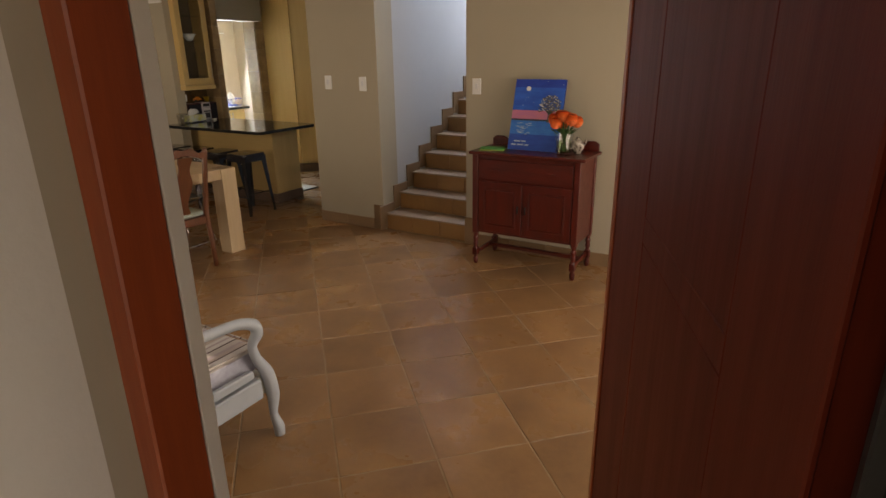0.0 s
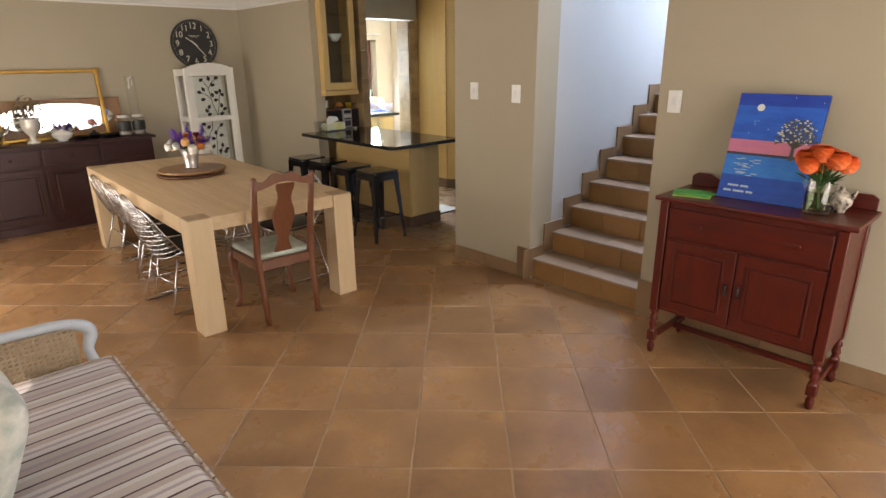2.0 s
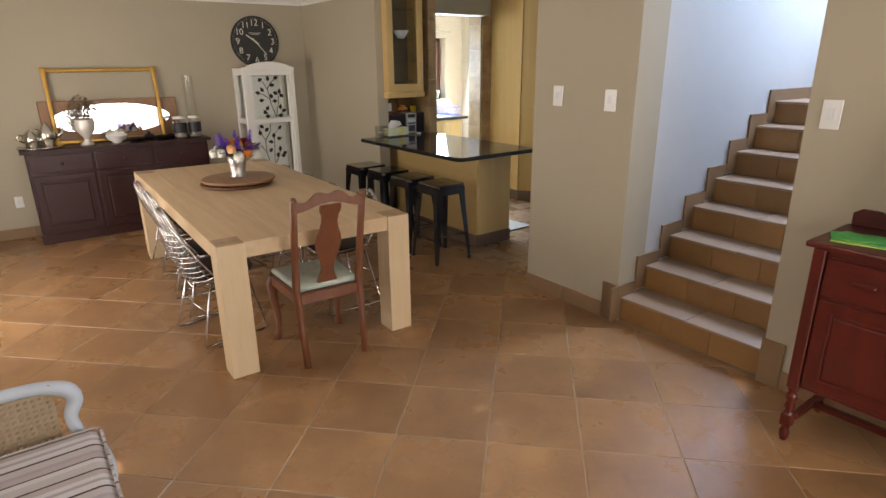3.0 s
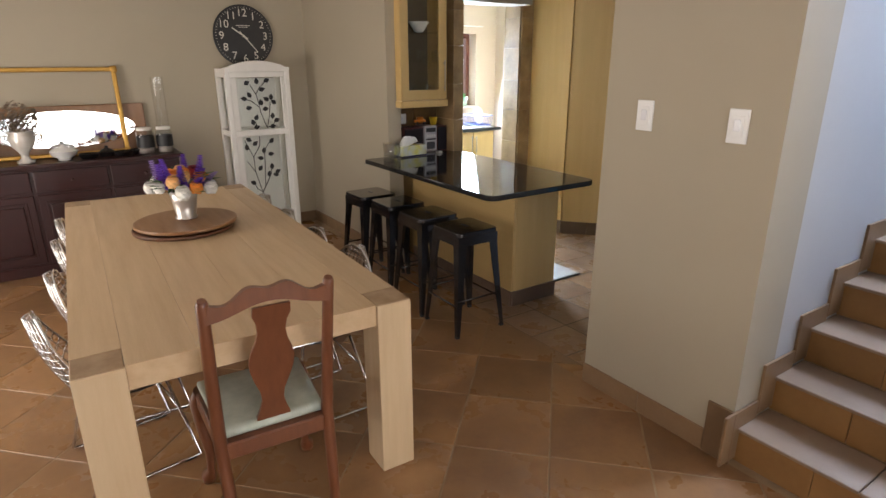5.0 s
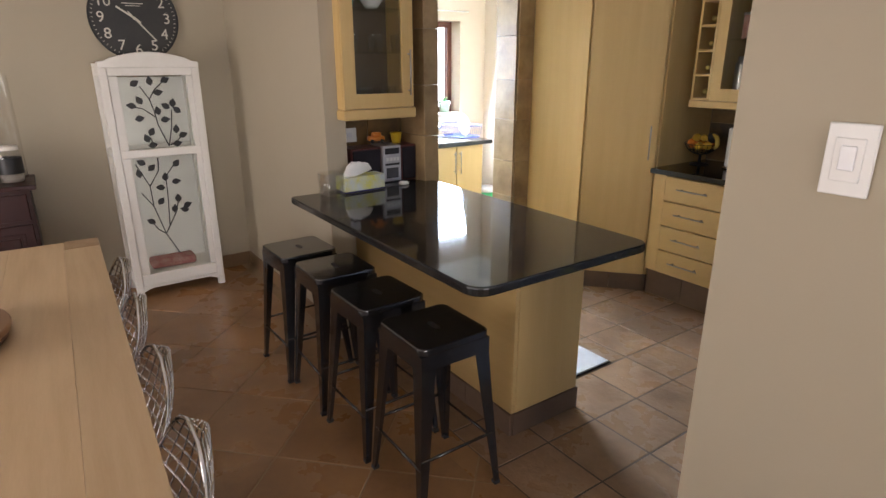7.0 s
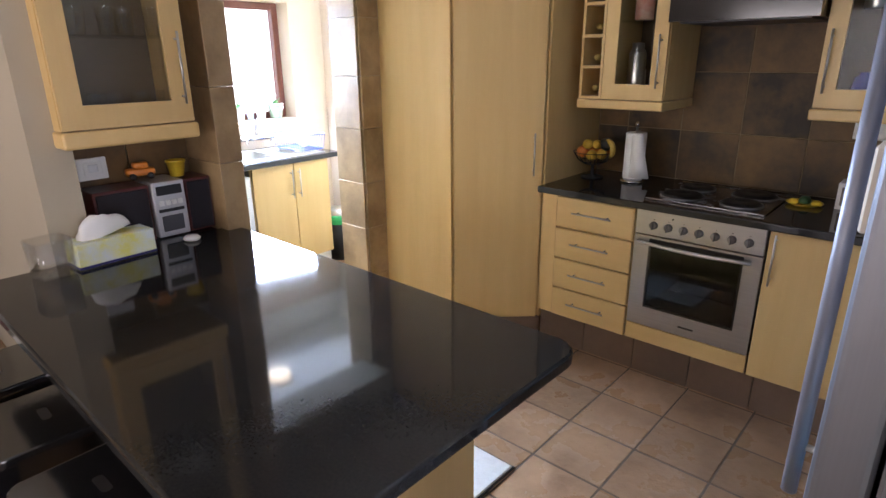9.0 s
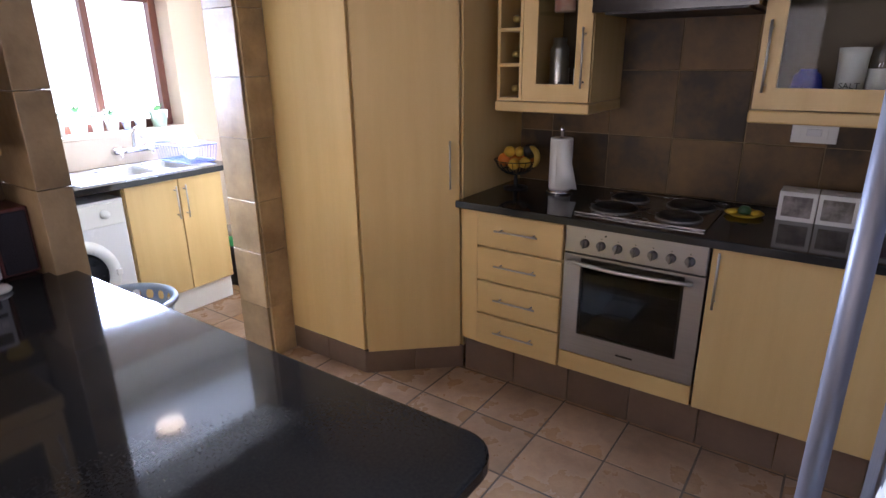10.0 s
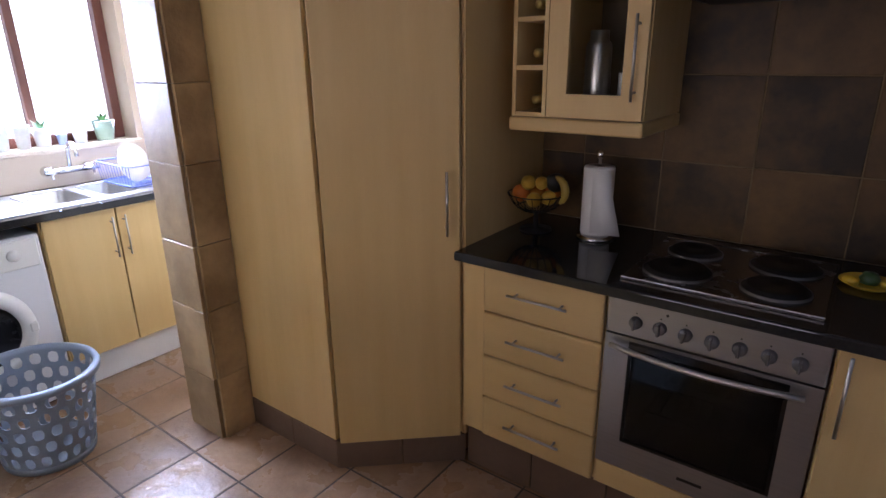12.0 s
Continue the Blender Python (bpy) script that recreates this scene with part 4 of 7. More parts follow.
tagged(part("bar_worktop", slab([*rounded(-6.16, -4.56, 4.25, 5.125, (0.03, 0.07, 0.07, 0)), (-6.16, 5.05), (-6.365, 5.05), (-6.365, 4.61), (-6.168, 4.61), (-6.168, 4.475), (-6.16, 4.475)], 0.866, 0.90, 0.007, seg=3), GRANITE), "polished black granite bar worktop with rounded corners", "worktop")
niche = thing("niche_tiles", "dark slate tiles behind the bar niche", "splashback", kind="structure")
for i, (ya, yb) in enumerate(((4.605, 4.83), (4.83, 5.064))):
    part("tile", box(-6.369, -6.358, ya + 0.002, yb - 0.002, 0.902, 1.28, 0.002), SLATE, niche)

gc = thing("glass_cabinet", "maple glazed wall cabinet over the bar niche", "wall cabinet", Matrix.Translation((-6.36 * 0.18, 0, 0)) @ Matrix.Diagonal((0.82, 1, 1, 1)))
gs = bmesh.new()
bm_box(gs, -6.36, -6.05, 4.560, 4.575, 1.335, 2.41)
bm_box(gs, -6.36, -6.05, 4.970, 4.988, 1.335, 2.41)
part("back_panel", box(-6.36, -6.345, 4.5755, 4.9695, 1.3535, 2.41), INNER, gc, "back panel darkened for the dim cabinet inside")
bm_box(gs, -6.345, -6.05, 4.575, 4.97, 1.335, 1.353)
part("body", gs, MAPLE, gc)
part("pelmet", box(-6.36, -6.02, 4.553, 4.998, 1.278, 1.333, 0.01, seg=3), MAPLEH, gc)
d = part("door", wall_y(bmesh.new(), -6.048, -6.028, 4.562, 4.986, 1.337, 2.40, [(4.632, 4.915, 1.412, 2.32)]), MAPLE, gc)
gp = part("pane", box(-6.042, -6.038, 4.630, 4.917, 1.41, 2.322), GLASS, d)
gp.visible_shadow = False
bar_handle(d, 0.24, Matrix.Translation((-6.028, 4.955, 1.52)) @ Euler((0, radians(90), 0)).to_matrix().to_4x4())
for z in (1.62, 1.84, 2.12):
    part("glass_shelf", box(-6.34, -6.06, 4.577, 4.968, z, z + 0.006), GLASS, gc)
tumbler_src = thing("tumbler", "small clear glass tumbler on a cabinet shelf", "glass", pose(-6.15, 4.62, 1.353), "glasses in the bar cabinet")
part("glass", lathe([(0, 0), (0.026, 0), (0.032, 0.09)], 16), VESSEL, tumbler_src)
for i in range(4):
    copy_thing(tumbler_src, pose(-6.16 - 0.05 * (i % 2), 4.70 + 0.07 * i, 1.353))
for i in range(5):
    copy_thing(tumbler_src, pose(-6.15 - 0.06 * (i % 2), 4.62 + 0.075 * i, 1.626))
tagged(part("serving_bowl", lathe([(0, 0), (0.03, 0), (0.04, 0.012), (0.085, 0.08), (0.082, 0.08), (0.035, 0.016), (0, 0.016)], 24), CERAMIC, m=pose(-6.22, 4.81, 1.846)), "white ceramic serving bowl in the bar cabinet", "bowl")
tagged(part("teal_mug", lathe([(0, 0), (0.035, 0), (0.038, 0.08), (0.034, 0.08), (0.032, 0.008), (0, 0.008)], 18), material("teal glaze", (0.03, 0.25, 0.27), 0.2, bump=0.0), m=pose(-6.19, 4.65, 1.846)), "teal glazed mug in the bar cabinet", "mug")

MAROON = material("maroon speaker veneer", (0.10, 0.022, 0.018), 0.35, colour2=(0.07, 0.015, 0.012), bump=0.03)
stereo = thing("stereo", "small silver hi-fi with two dark speakers on the bar", "stereo")
u = part("unit", box(-6.34, -6.185, 4.832, 4.952, 0.904, 1.115, 0.004), material("silver plastic", (0.60, 0.60, 0.62), 0.35, 0.4, bump=0.02), stereo)
part("display", box(-6.188, -6.182, 4.845, 4.94, 1.065, 1.10, 0.002), BLACKMAT, u)
part("tray", box(-6.188, -6.183, 4.845, 4.94, 1.0, 1.012), BLACKMAT, u)
part("tape_door", box(-6.187, -6.182, 4.852, 4.932, 0.925, 0.985, 0.002), material("grey smoked plastic", (0.10, 0.10, 0.11), 0.25, bump=0.0), u)
for i in range(4):
    part("button", box(-6.187, -6.180, 4.85 + 0.023 * i, 4.868 + 0.023 * i, 1.025, 1.045, 0.002), WHITE, u)
for ya, yb in ((4.635, 4.825), (4.957, 5.06)):
    s = part("speaker", box(-6.335, -6.195, ya, yb, 0.902, 1.11, 0.003), MAROON, stereo, "maroon wooden loudspeaker")
    part("cloth", box(-6.197, -6.186, ya + 0.008, yb - 0.008, 0.91, 1.10, 0.004), material("dark speaker cloth", (0.015, 0.013, 0.02), 0.9, grain=200, fine=600, bump=0.3), s)
YELLOW = material("yellow plastic", (0.72, 0.48, 0.03), 0.4, bump=0.03)
ORANGE = material("orange plastic", (0.70, 0.22, 0.02), 0.4, bump=0.03)
toy = thing("toy_car", "orange plastic toy car on the stereo", "toy", pose(-6.26, 4.83, 1.138, 0, 0, 80))
part("body", smoothed(box(-0.05, 0.05, -0.022, 0.022, 0, 0.028, 0.01, seg=3)), ORANGE, toy)
part("cabin", smoothed(box(-0.025, 0.03, -0.018, 0.018, 0.026, 0.05, 0.009, seg=3)), ORANGE, toy)
for x in (-0.03, 0.03):
    for y in (-0.022, 0.022):
        part("wheel", lathe([(0, -0.006), (0.012, -0.006), (0.012, 0.006), (0, 0.006)], 14), BLACKMAT, toy, "black toy wheel", pose(x, y, 0.0, 90))
tagged(part("yellow_pot", lathe([(0, 0), (0.025, 0), (0.034, 0.055), (0.037, 0.055), (0.037, 0.062), (0.032, 0.062), (0.024, 0.006), (0, 0.006)], 20), YELLOW, m=pose(-6.26, 4.965, 1.116)), "small yellow plastic pot on the stereo", "pot")
tissue = thing("tissue_box", "yellow patterned tissue box with a white tissue", "tissue box", pose(-6.09, 4.635, 0.902, 0, 0, 4))
part("box", box(-0.05, 0.05, -0.125, 0.125, 0, 0.085, 0.002), material("yellow floral card", (0.72, 0.70, 0.16), 0.6, colour2=(0.66, 0.72, 0.70), grain=14, fine=40, bump=0.0, mottle=0.9), tissue)
tb = bmesh.new()
bmesh.ops.create_icosphere(tb, subdivisions=3, radius=0.06)
for vv in tb.verts:
    n = noise.noise(vv.co * 28) * 0.5 + noise.noise(vv.co * 60) * 0.2
    vv.co = Vector((vv.co.x * 0.55, vv.co.y * 1.1, max(vv.co.z, -0.01) * (0.95 + 0.25 * n))) * (1 + 0.4 * n)
part("tissue", smoothed(tb), WHITE, tissue, "crumpled white tissue", pose(0, -0.02, 0.098) @ Matrix.Rotation(radians(14), 4, "X") @ Matrix.Diagonal((0.75, 1.25, 1.1, 1)))
part("base_band", box(-0.0505, 0.0505, -0.1255, 0.1255, 0.001, 0.01), material("navy card", (0.02, 0.02, 0.12), 0.6, bump=0.0), tissue)
vase_bm = bmesh.new()
loops = []
for half, z in ((0.046, 0.0), (0.052, 0.006), (0.055, 0.12), (0.0515, 0.12), (0.049, 0.024), (0.02, 0.022)):
    loops.append([vase_bm.verts.new((x, y, z)) for x, y in rounded(-half, half, -half, half, (half * 0.3,) * 4, 4)])
for a, b in zip(loops, loops[1:]):
    for i in range(len(a)):
        vase_bm.faces.new((a[i], a[(i + 1) % len(a)], b[(i + 1) % len(a)], b[i])).smooth = True
vase_bm.faces.new(loops[0][::-1])
vase_bm.faces.new(loops[-1])
tagged(part("square_glass_vase", vase_bm, VESSEL, m=pose(-6.06, 4.447, 0.901, 0, 0, 8)), "empty square clear glass vase on the bar", "vase")
tagged(part("soap_dish", lathe([(0, 0), (0.028, 0), (0.032, 0.008), (0.022, 0.018), (0, 0.02)], 20), CERAMIC, m=pose(-6.09, 4.91, 0.901)), "small white disc beside the stereo", "dish")


def socket(name, m, label, w=0.08, h=0.128, kind="switch"):
    """A white wall plate with its rocker or holes; it faces local -y."""
    s = thing(name, label, kind, m)
    part("plate", box(-w / 2, w / 2, -0.010, 0, -h / 2, h / 2, 0.003, seg=2), WHITE, s)
    part("surround", box(-w * 0.3, w * 0.3, -0.0125, -0.009, -h * 0.3, h * 0.3, 0.001), WHITE, s)
    part("rocker", box(-w * 0.16, w * 0.16, -0.0165, -0.012, -h * 0.14, h * 0.2, 0.0015), ENAMEL, s)
    return s


socket("light_switch", pose(-3.69, 4.40, 1.407), "white light switch plate on the taupe pier")
socket("light_switch", pose(-3.27, 4.40, 1.397), "white light switch plate near the stairs")
socket("light_switch", pose(-2.073, 4.40, 1.392), "white light switch plate beside the stair opening")
socket("wall_socket", pose(-4.285, 7.165, 1.22), "white double socket on the slate splashback", 0.16, 0.08, "socket")
socket("wall_socket", pose(-6.357, 4.70, 1.17, 0, 0, 90), "white socket in the bar niche", 0.1, 0.08, "socket")
socket("wall_socket", pose(-7.848, 1.40, 0.36, 0, 0, 90), "white socket on the dining wall", 0.07, 0.11, "socket")

# ---- bar stools ----
stool = thing("bar_stool", "glossy black metal bar stool at the bar", "stool", pose(-4.855, 4.285, 0), "stools along the bar")
top = slab(rounded(-0.15, 0.15, -0.15, 0.15, (0.035,) * 4), 0.632, 0.66, 0.006, seg=3)
part("seat", top, BLACK, stool)
part("seat_slot", slab(rounded(-0.035, 0.035, -0.012, 0.012, (0.011,) * 4), 0.655, 0.6605), BLACKMAT, stool, "dark hand hole")
for s in (-1, 1):
    part("seat_skirt", box(-0.146, 0.146, s * 0.146, s * 0.142, 0.575, 0.632), BLACK, stool)
    part("seat_skirt", box(s * 0.146, s * 0.142, -0.1415, 0.1415, 0.575, 0.632), BLACK, stool)
for sx in (-1, 1):
    for sy in (-1, 1):
        leg = bmesh.new()
        rings = []
        for z, o, w in ((0.63, 0.142, 0.062), (0.45, 0.153, 0.050), (0.2, 0.170, 0.036), (0.015, 0.183, 0.024)):
            pts = [(o, o), (o - w, o), (o - w, o - 0.006), (o - 0.012, o - 0.012), (o - 0.006, o - w), (o, o - w)]
            rings.append([leg.verts.new((sx * x, sy * y, z)) for x, y in pts])
        for a, b in zip(rings, rings[1:]):
            for i in range(6):
                leg.faces.new((a[i], a[(i + 1) % 6], b[(i + 1) % 6], b[i]))
        leg.faces.new(rings[0])
        leg.faces.new(rings[-1])
        bmesh.ops.recalc_face_normals(leg, faces=leg.faces)
        lg = part("leg", leg, BLACK, stool)
        part("rubber_foot", box(sx * 0.187, sx * 0.16, sy * 0.187, sy * 0.16, 0, 0.016, 0.003), BLACKMAT, lg)
for i, z in enumerate((0.20, 0.20, 0.235, 0.235)):
    a = 0.166
    pts = [((-a, -a, z), (a, -a, z)), ((-a, a, z), (a, a, z)), ((-a, -a, z), (-a, a, z)), ((a, -a, z), (a, a, z))][i]
    part("stretcher", tube(pts, 0.006), BLACK, stool)
for x, y, r in ((-5.258, 4.27, 1.5), (-5.663, 4.265, -1), (-6.04, 4.235, 2)):
    copy_thing(stool, pose(x, y, 0, 0, 0, r))

# ---- dining table ----
TX0, TX1, TY0, TY1, TZ = -2.62, 0.0, -1.135, 0.0, 0.752
table = thing("dining_table", "long pale oak dining table with thick square legs", "table", pose(-3.858, 3.305, 0, 0, 0, -1.5))
LEG = 0.145
ENDGRAIN = material("oak end grain", (0.40, 0.275, 0.16), 0.5, colour2=(0.29, 0.185, 0.10), grain=14, fine=90, bump=0.15, mottle=0.8)
for x0 in (TX0, TX1 - LEG):
    for y0 in (TY0, TY1 - LEG):
        part("leg", box(x0, x0 + LEG, y0, y0 + LEG, 0, TZ - 0.0025, 0.004, seg=2), OAKV, table)
        part("leg_end", box(x0 + 0.003, x0 + LEG - 0.003, y0 + 0.003, y0 + LEG - 0.003, TZ - 0.0025, TZ + 0.001, 0.001), ENDGRAIN, table, "darker end grain on top of the leg")
nb = 6
for i in range(nb):
    w = (TY1 - TY0 - 2 * LEG) / (nb - 2)
    ya = TY0 if i == 0 else TY1 - LEG if i == nb - 1 else TY0 + LEG + (i - 1) * w
    yb = ya + (LEG if i in (0, nb - 1) else w)
    xa, xb = (TX0 + LEG + 0.002, TX1 - LEG - 0.002) if i in (0, nb - 1) else (TX0 + 0.012, TX1 - 0.012)
    part("board", box(xa, xb, ya + 0.0002, yb - 0.0002, TZ - 0.085, TZ, 0.001), OAK, table)
part("apron", box(TX0 + LEG, TX1 - LEG, TY0 + 0.03, TY0 + 0.06, TZ - 0.13, TZ - 0.086), OAK, table)
part("apron", box(TX0 + LEG, TX1 - LEG, TY1 - 0.06, TY1 - 0.03, TZ - 0.13, TZ - 0.086), OAK, table)

susan = thing("lazy_susan", "round wooden lazy susan on the dining table", "lazy susan", pose(-5.405, 2.785, TZ + 0.002))
part("foot", slab(oval(0.262, 0.262, 56), 0, 0.020, 0.004, smooth=True, m=pose(-0.012, -0.012, 0)), material("dark acacia board", (0.15, 0.062, 0.026), 0.45, colour2=(0.09, 0.034, 0.015), grain=3, fine=50, stretch=(1, 9, 1), bump=0.06), susan, "darker lower board")
part("turntable", slab(oval(0.265, 0.265, 56), 0.032, 0.052, 0.006, seg=2, smooth=True), TRAYWOOD, susan)
part("bearing", lathe([(0.1, 0.02), (0.1, 0.032)], 24), STEEL, susan)

# flowers
GREEN = material("flower leaf green", (0.06, 0.14, 0.03), 0.6, colour2=(0.03, 0.08, 0.02), grain=20, bump=0.1, island=True)


def petal_ball(bm, centre, radius, petals, cup=0.5, spread=110):
    """A many-petalled bloom: rings of small curved petals."""
    t = bmesh.new()
    for i in range(petals):
        lat = (i + 0.5) / petals
        a = i * 2.39996
        tilt = radians(8 + spread * lat)
        r = radius * (0.45 + 0.55 * lat)
        m = Matrix.Rotation(a, 4, "Z") @ Matrix.Rotation(tilt, 4, "Y")
        w = radius * 0.42
        pts = [(-w * 0.4, 0, r * 0.15), (0, -w, r * 0.7), (0, w, r * 0.7), (cup * w * 0.6, -w * 0.55, r * 1.05), (cup * w * 0.6, w * 0.55, r * 1.05)]
        vs = [t.verts.new(m @ Vector((p[0], p[1], p[2]))) for p in pts]
        t.faces.new((vs[0], vs[1], vs[2]))
        t.faces.new((vs[1], vs[3], vs[4], vs[2]))
    return join(bm, t, Matrix.Translation(centre))


def leaf_blade(bm, base, tip, width):
    base, tip = Vector(base), Vector(tip)
    d = tip - base
    s = d.cross(Vector((0, 0, 1)))
    s = (s.normalized() if s.length > 1e-5 else Vector((1, 0, 0))) * width
    up = Vector((0, 0, width * 0.35))
    vs = [bm.verts.new(p) for p in (base, base + d * 0.45 + s + up, tip, base + d * 0.45 - s + up, base + d * 0.5)]
    bm.faces.new((vs[0], vs[1], vs[4]))
    bm.faces.new((vs[1], vs[2], vs[4]))
    bm.faces.new((vs[2], vs[3], vs[4]))
    bm.faces.new((vs[3], vs[0], vs[4]))


def flower_mat(name, c):
    return material(name, c, 0.6, colour2=tuple(v * 0.8 for v in c), grain=40, fine=120, bump=0.05, island=True)


F_ORANGE = flower_mat("orange petals", (0.95, 0.36, 0.06))
F_PEACH = flower_mat("peach petals", (0.95, 0.58, 0.24))
F_WHITE = flower_mat("white petals", (0.92, 0.90, 0.83))
F_PURPLE = flower_mat("purple petals", (0.20, 0.07, 0.62))
F_LILAC = flower_mat("lilac petals", (0.42, 0.30, 0.62))
F_RED = flower_mat("dark red petals", (0.32, 0.02, 0.035))
F_CORAL = flower_mat("coral petals", (0.88, 0.17, 0.035))

bouquet = thing("flower_arrangement", "mixed orange, white and purple flowers in a silver pot", "flowers", pose(-5.435, 2.795, TZ + 0.055) @ Matrix.Diagonal((1.04, 1.04, 1.18, 1)))
part("pot", lathe([(0, 0), (0.055, 0), (0.057, 0.006), (0.05, 0.012), (0.062, 0.085), (0.075, 0.135), (0.072, 0.135), (0.058, 0.085), (0.046, 0.02), (0, 0.02)], 28), material("dulled silver", (0.62, 0.58, 0.54), 0.30, 0.7, colour2=(0.48, 0.45, 0.41), grain=10, fine=60, bump=0.05), bouquet, "ribbed silver pot")
rng = random.Random(5)
blooms = {"orange_blooms": (F_ORANGE, 5), "peach_blooms": (F_PEACH, 4), "white_blooms": (F_WHITE, 7), "red_blooms": (F_RED, 5)}
spots = []
for i in range(21):
    a, rr = i * 2.39996 + 0.6, 0.155 * math.sqrt((i + 0.5) / 21)
    spots.append((rr * math.cos(a), rr * math.sin(a), 0.215 - 2.6 * rr * rr + rng.uniform(-0.015, 0.02)))
order = ["orange_blooms", "peach_blooms", "orange_blooms", "red_blooms", "orange_blooms", "peach_blooms", "white_blooms", "red_blooms", "orange_blooms", "white_blooms", "peach_blooms", "red_blooms", "white_blooms",
         "orange_blooms", "white_blooms", "white_blooms", "white_blooms", "peach_blooms", "white_blooms", "orange_blooms", "white_blooms"]
for spot, nm in zip(spots, order):
    bm = petal_ball(bmesh.new(), spot, rng.uniform(0.036, 0.048), 60, 0.9, 140)
    part(nm[:-1], bm, blooms[nm][0], bouquet)
for i in range(11):
    a = i * 2.39996 + 0.4
    bm = bmesh.new()
    h = rng.uniform(0.25, 0.315) if i % 3 else 0.20
    base = Vector((0.095 * math.cos(a), 0.095 * math.sin(a), 0.15))
    lean = 0.035 if i % 3 else 0.075
    for j in range(15):
        f = j / 14
        p = base + Vector((lean * f * math.cos(a), lean * f * math.sin(a), (h - 0.15) * f))
        for k in range(5):
            b = a + k * 1.257 + j * 0.8
            w = 0.036 * (1.15 - 0.75 * f)
            leaf_blade(bm, p, p + Vector((w * math.cos(b), w * math.sin(b), 0.007)), 0.020 * (1.1 - 0.5 * f))
    if i % 4 == 3:
        part("pale_spike", bm, F_LILAC, bouquet)
        continue
    part("purple_spike", bm, F_PURPLE, bouquet)
lf = bmesh.new()
for i in range(70):
    a, r = rng.uniform(0, 6.28), rng.uniform(0.04, 0.17)
    p = Vector((r * math.cos(a), r * math.sin(a), rng.uniform(0.13, 0.22)))
    leaf_blade(lf, p * 0.7 + Vector((0, 0, 0.04)), p + Vector((0.04 * math.cos(a), 0.04 * math.sin(a), rng.uniform(-0.03, 0.03))), 0.014)
part("foliage", lf, GREEN, bouquet)

# ---- end chair ----
chair = thing("dining_chair", "carved brown wooden chair with pale green seat", "chair", pose(-3.785, 2.722, 0, 0, 0, -3.5) @ Matrix.Diagonal((1, 0.95, 0.965, 1)))
for s in (-1, 1):
    part("back_post", tube([(0.03, s * 0.185, 0.0), (0.01, s * 0.19, 0.22), (-0.02, s * 0.195, 0.46), (0.02, s * 0.198, 0.72), (0.075, s * 0.20, 1.0), (0.08, s * 0.20, 1.015)], [0.020, 0.022, 0.024, 0.022, 0.020, 0.014], 8), CHAIRWOOD, chair)
    part("front_leg", tube([(-0.40, s * 0.20, 0.44), (-0.425, s * 0.215, 0.38), (-0.42, s * 0.212, 0.28), (-0.395, s * 0.20, 0.15), (-0.40, s * 0.205, 0.06), (-0.42, s * 0.215, 0.03), (-0.42, s * 0.215, 0.0)], [0.03, 0.034, 0.027, 0.019, 0.016, 0.03, 0.026], 10), CHAIRWOOD, chair)
crest = bmesh.new()
N = 40
cv = []
for i in range(N + 1):
    f = i / N * 2 - 1
    zt = 1.008 + 0.022 * math.cos(f * math.pi) - 0.01 * math.cos(f * 3 * math.pi)
    zb = 0.955 + 0.02 * math.cos(f * math.pi)
    row = [crest.verts.new((x, 0.20 * f, z)) for x, z in ((0.06, zb), (0.085, zb), (0.088, zt), (0.066, zt))]
    cv.append(row)
for a, b in zip(cv, cv[1:]):
    for k in range(4):
        crest.faces.new((a[k], a[(k + 1) % 4], b[(k + 1) % 4], b[k]))
crest.faces.new(cv[0])
crest.faces.new(cv[-1])
bmesh.ops.recalc_face_normals(crest, faces=crest.faces)
part("crest_rail", crest, CHAIRWOOD, chair)
spl = bmesh.new()
sv = []
for z, w in ((0.44, 0.062), (0.49, 0.060), (0.52, 0.048), (0.56, 0.038), (0.60, 0.042), (0.65, 0.060), (0.70, 0.074), (0.74, 0.078), (0.78, 0.070), (0.82, 0.054), (0.86, 0.046), (0.90, 0.050), (0.93, 0.062), (0.965, 0.060)):
    x = -0.015 + 0.10 * (z - 0.47) / 0.5 + 0.04 * ((z - 0.47) / 0.5) ** 2 - 0.035
    sv.append([spl.verts.new((x + dx, y, z)) for dx, y in ((0, -w), (0.014, -w), (0.014, w), (0, w))])
for a, b in zip(sv, sv[1:]):
    for k in range(4):
        spl.faces.new((a[k], a[(k + 1) % 4], b[(k + 1) % 4], b[k]))
spl.faces.new(sv[0])
spl.faces.new(sv[-1])
bmesh.ops.recalc_face_normals(spl, faces=spl.faces)
part("splat", spl, CHAIRWOOD, chair)
part("seat_frame", slab([(-0.43, -0.225), (-0.005, -0.20), (-0.005, 0.20), (-0.43, 0.225)], 0.375, 0.44, 0.006), CHAIRWOOD, chair)
seat = slab([(-0.415, -0.21), (-0.03, -0.185), (-0.03, 0.185), (-0.415, 0.21)], 0.44, 0.485, 0.02, seg=4)
part("seat_pad", smoothed(seat), material("pale sage damask", (0.52, 0.56, 0.47), 0.75, colour2=(0.40, 0.45, 0.38), grain=14, fine=60, bump=0.15, mottle=0.8), chair, "pale sage patterned seat pad")

# ---- wire chairs ----
FLAT = Matrix.Diagonal((1, 1, 0.95, 1))
wire_chair = thing("wire_chair", "chrome wire chair with black seat pad", "chair", pose(-4.52, 3.155, 0) @ FLAT, "wire chairs along the table")


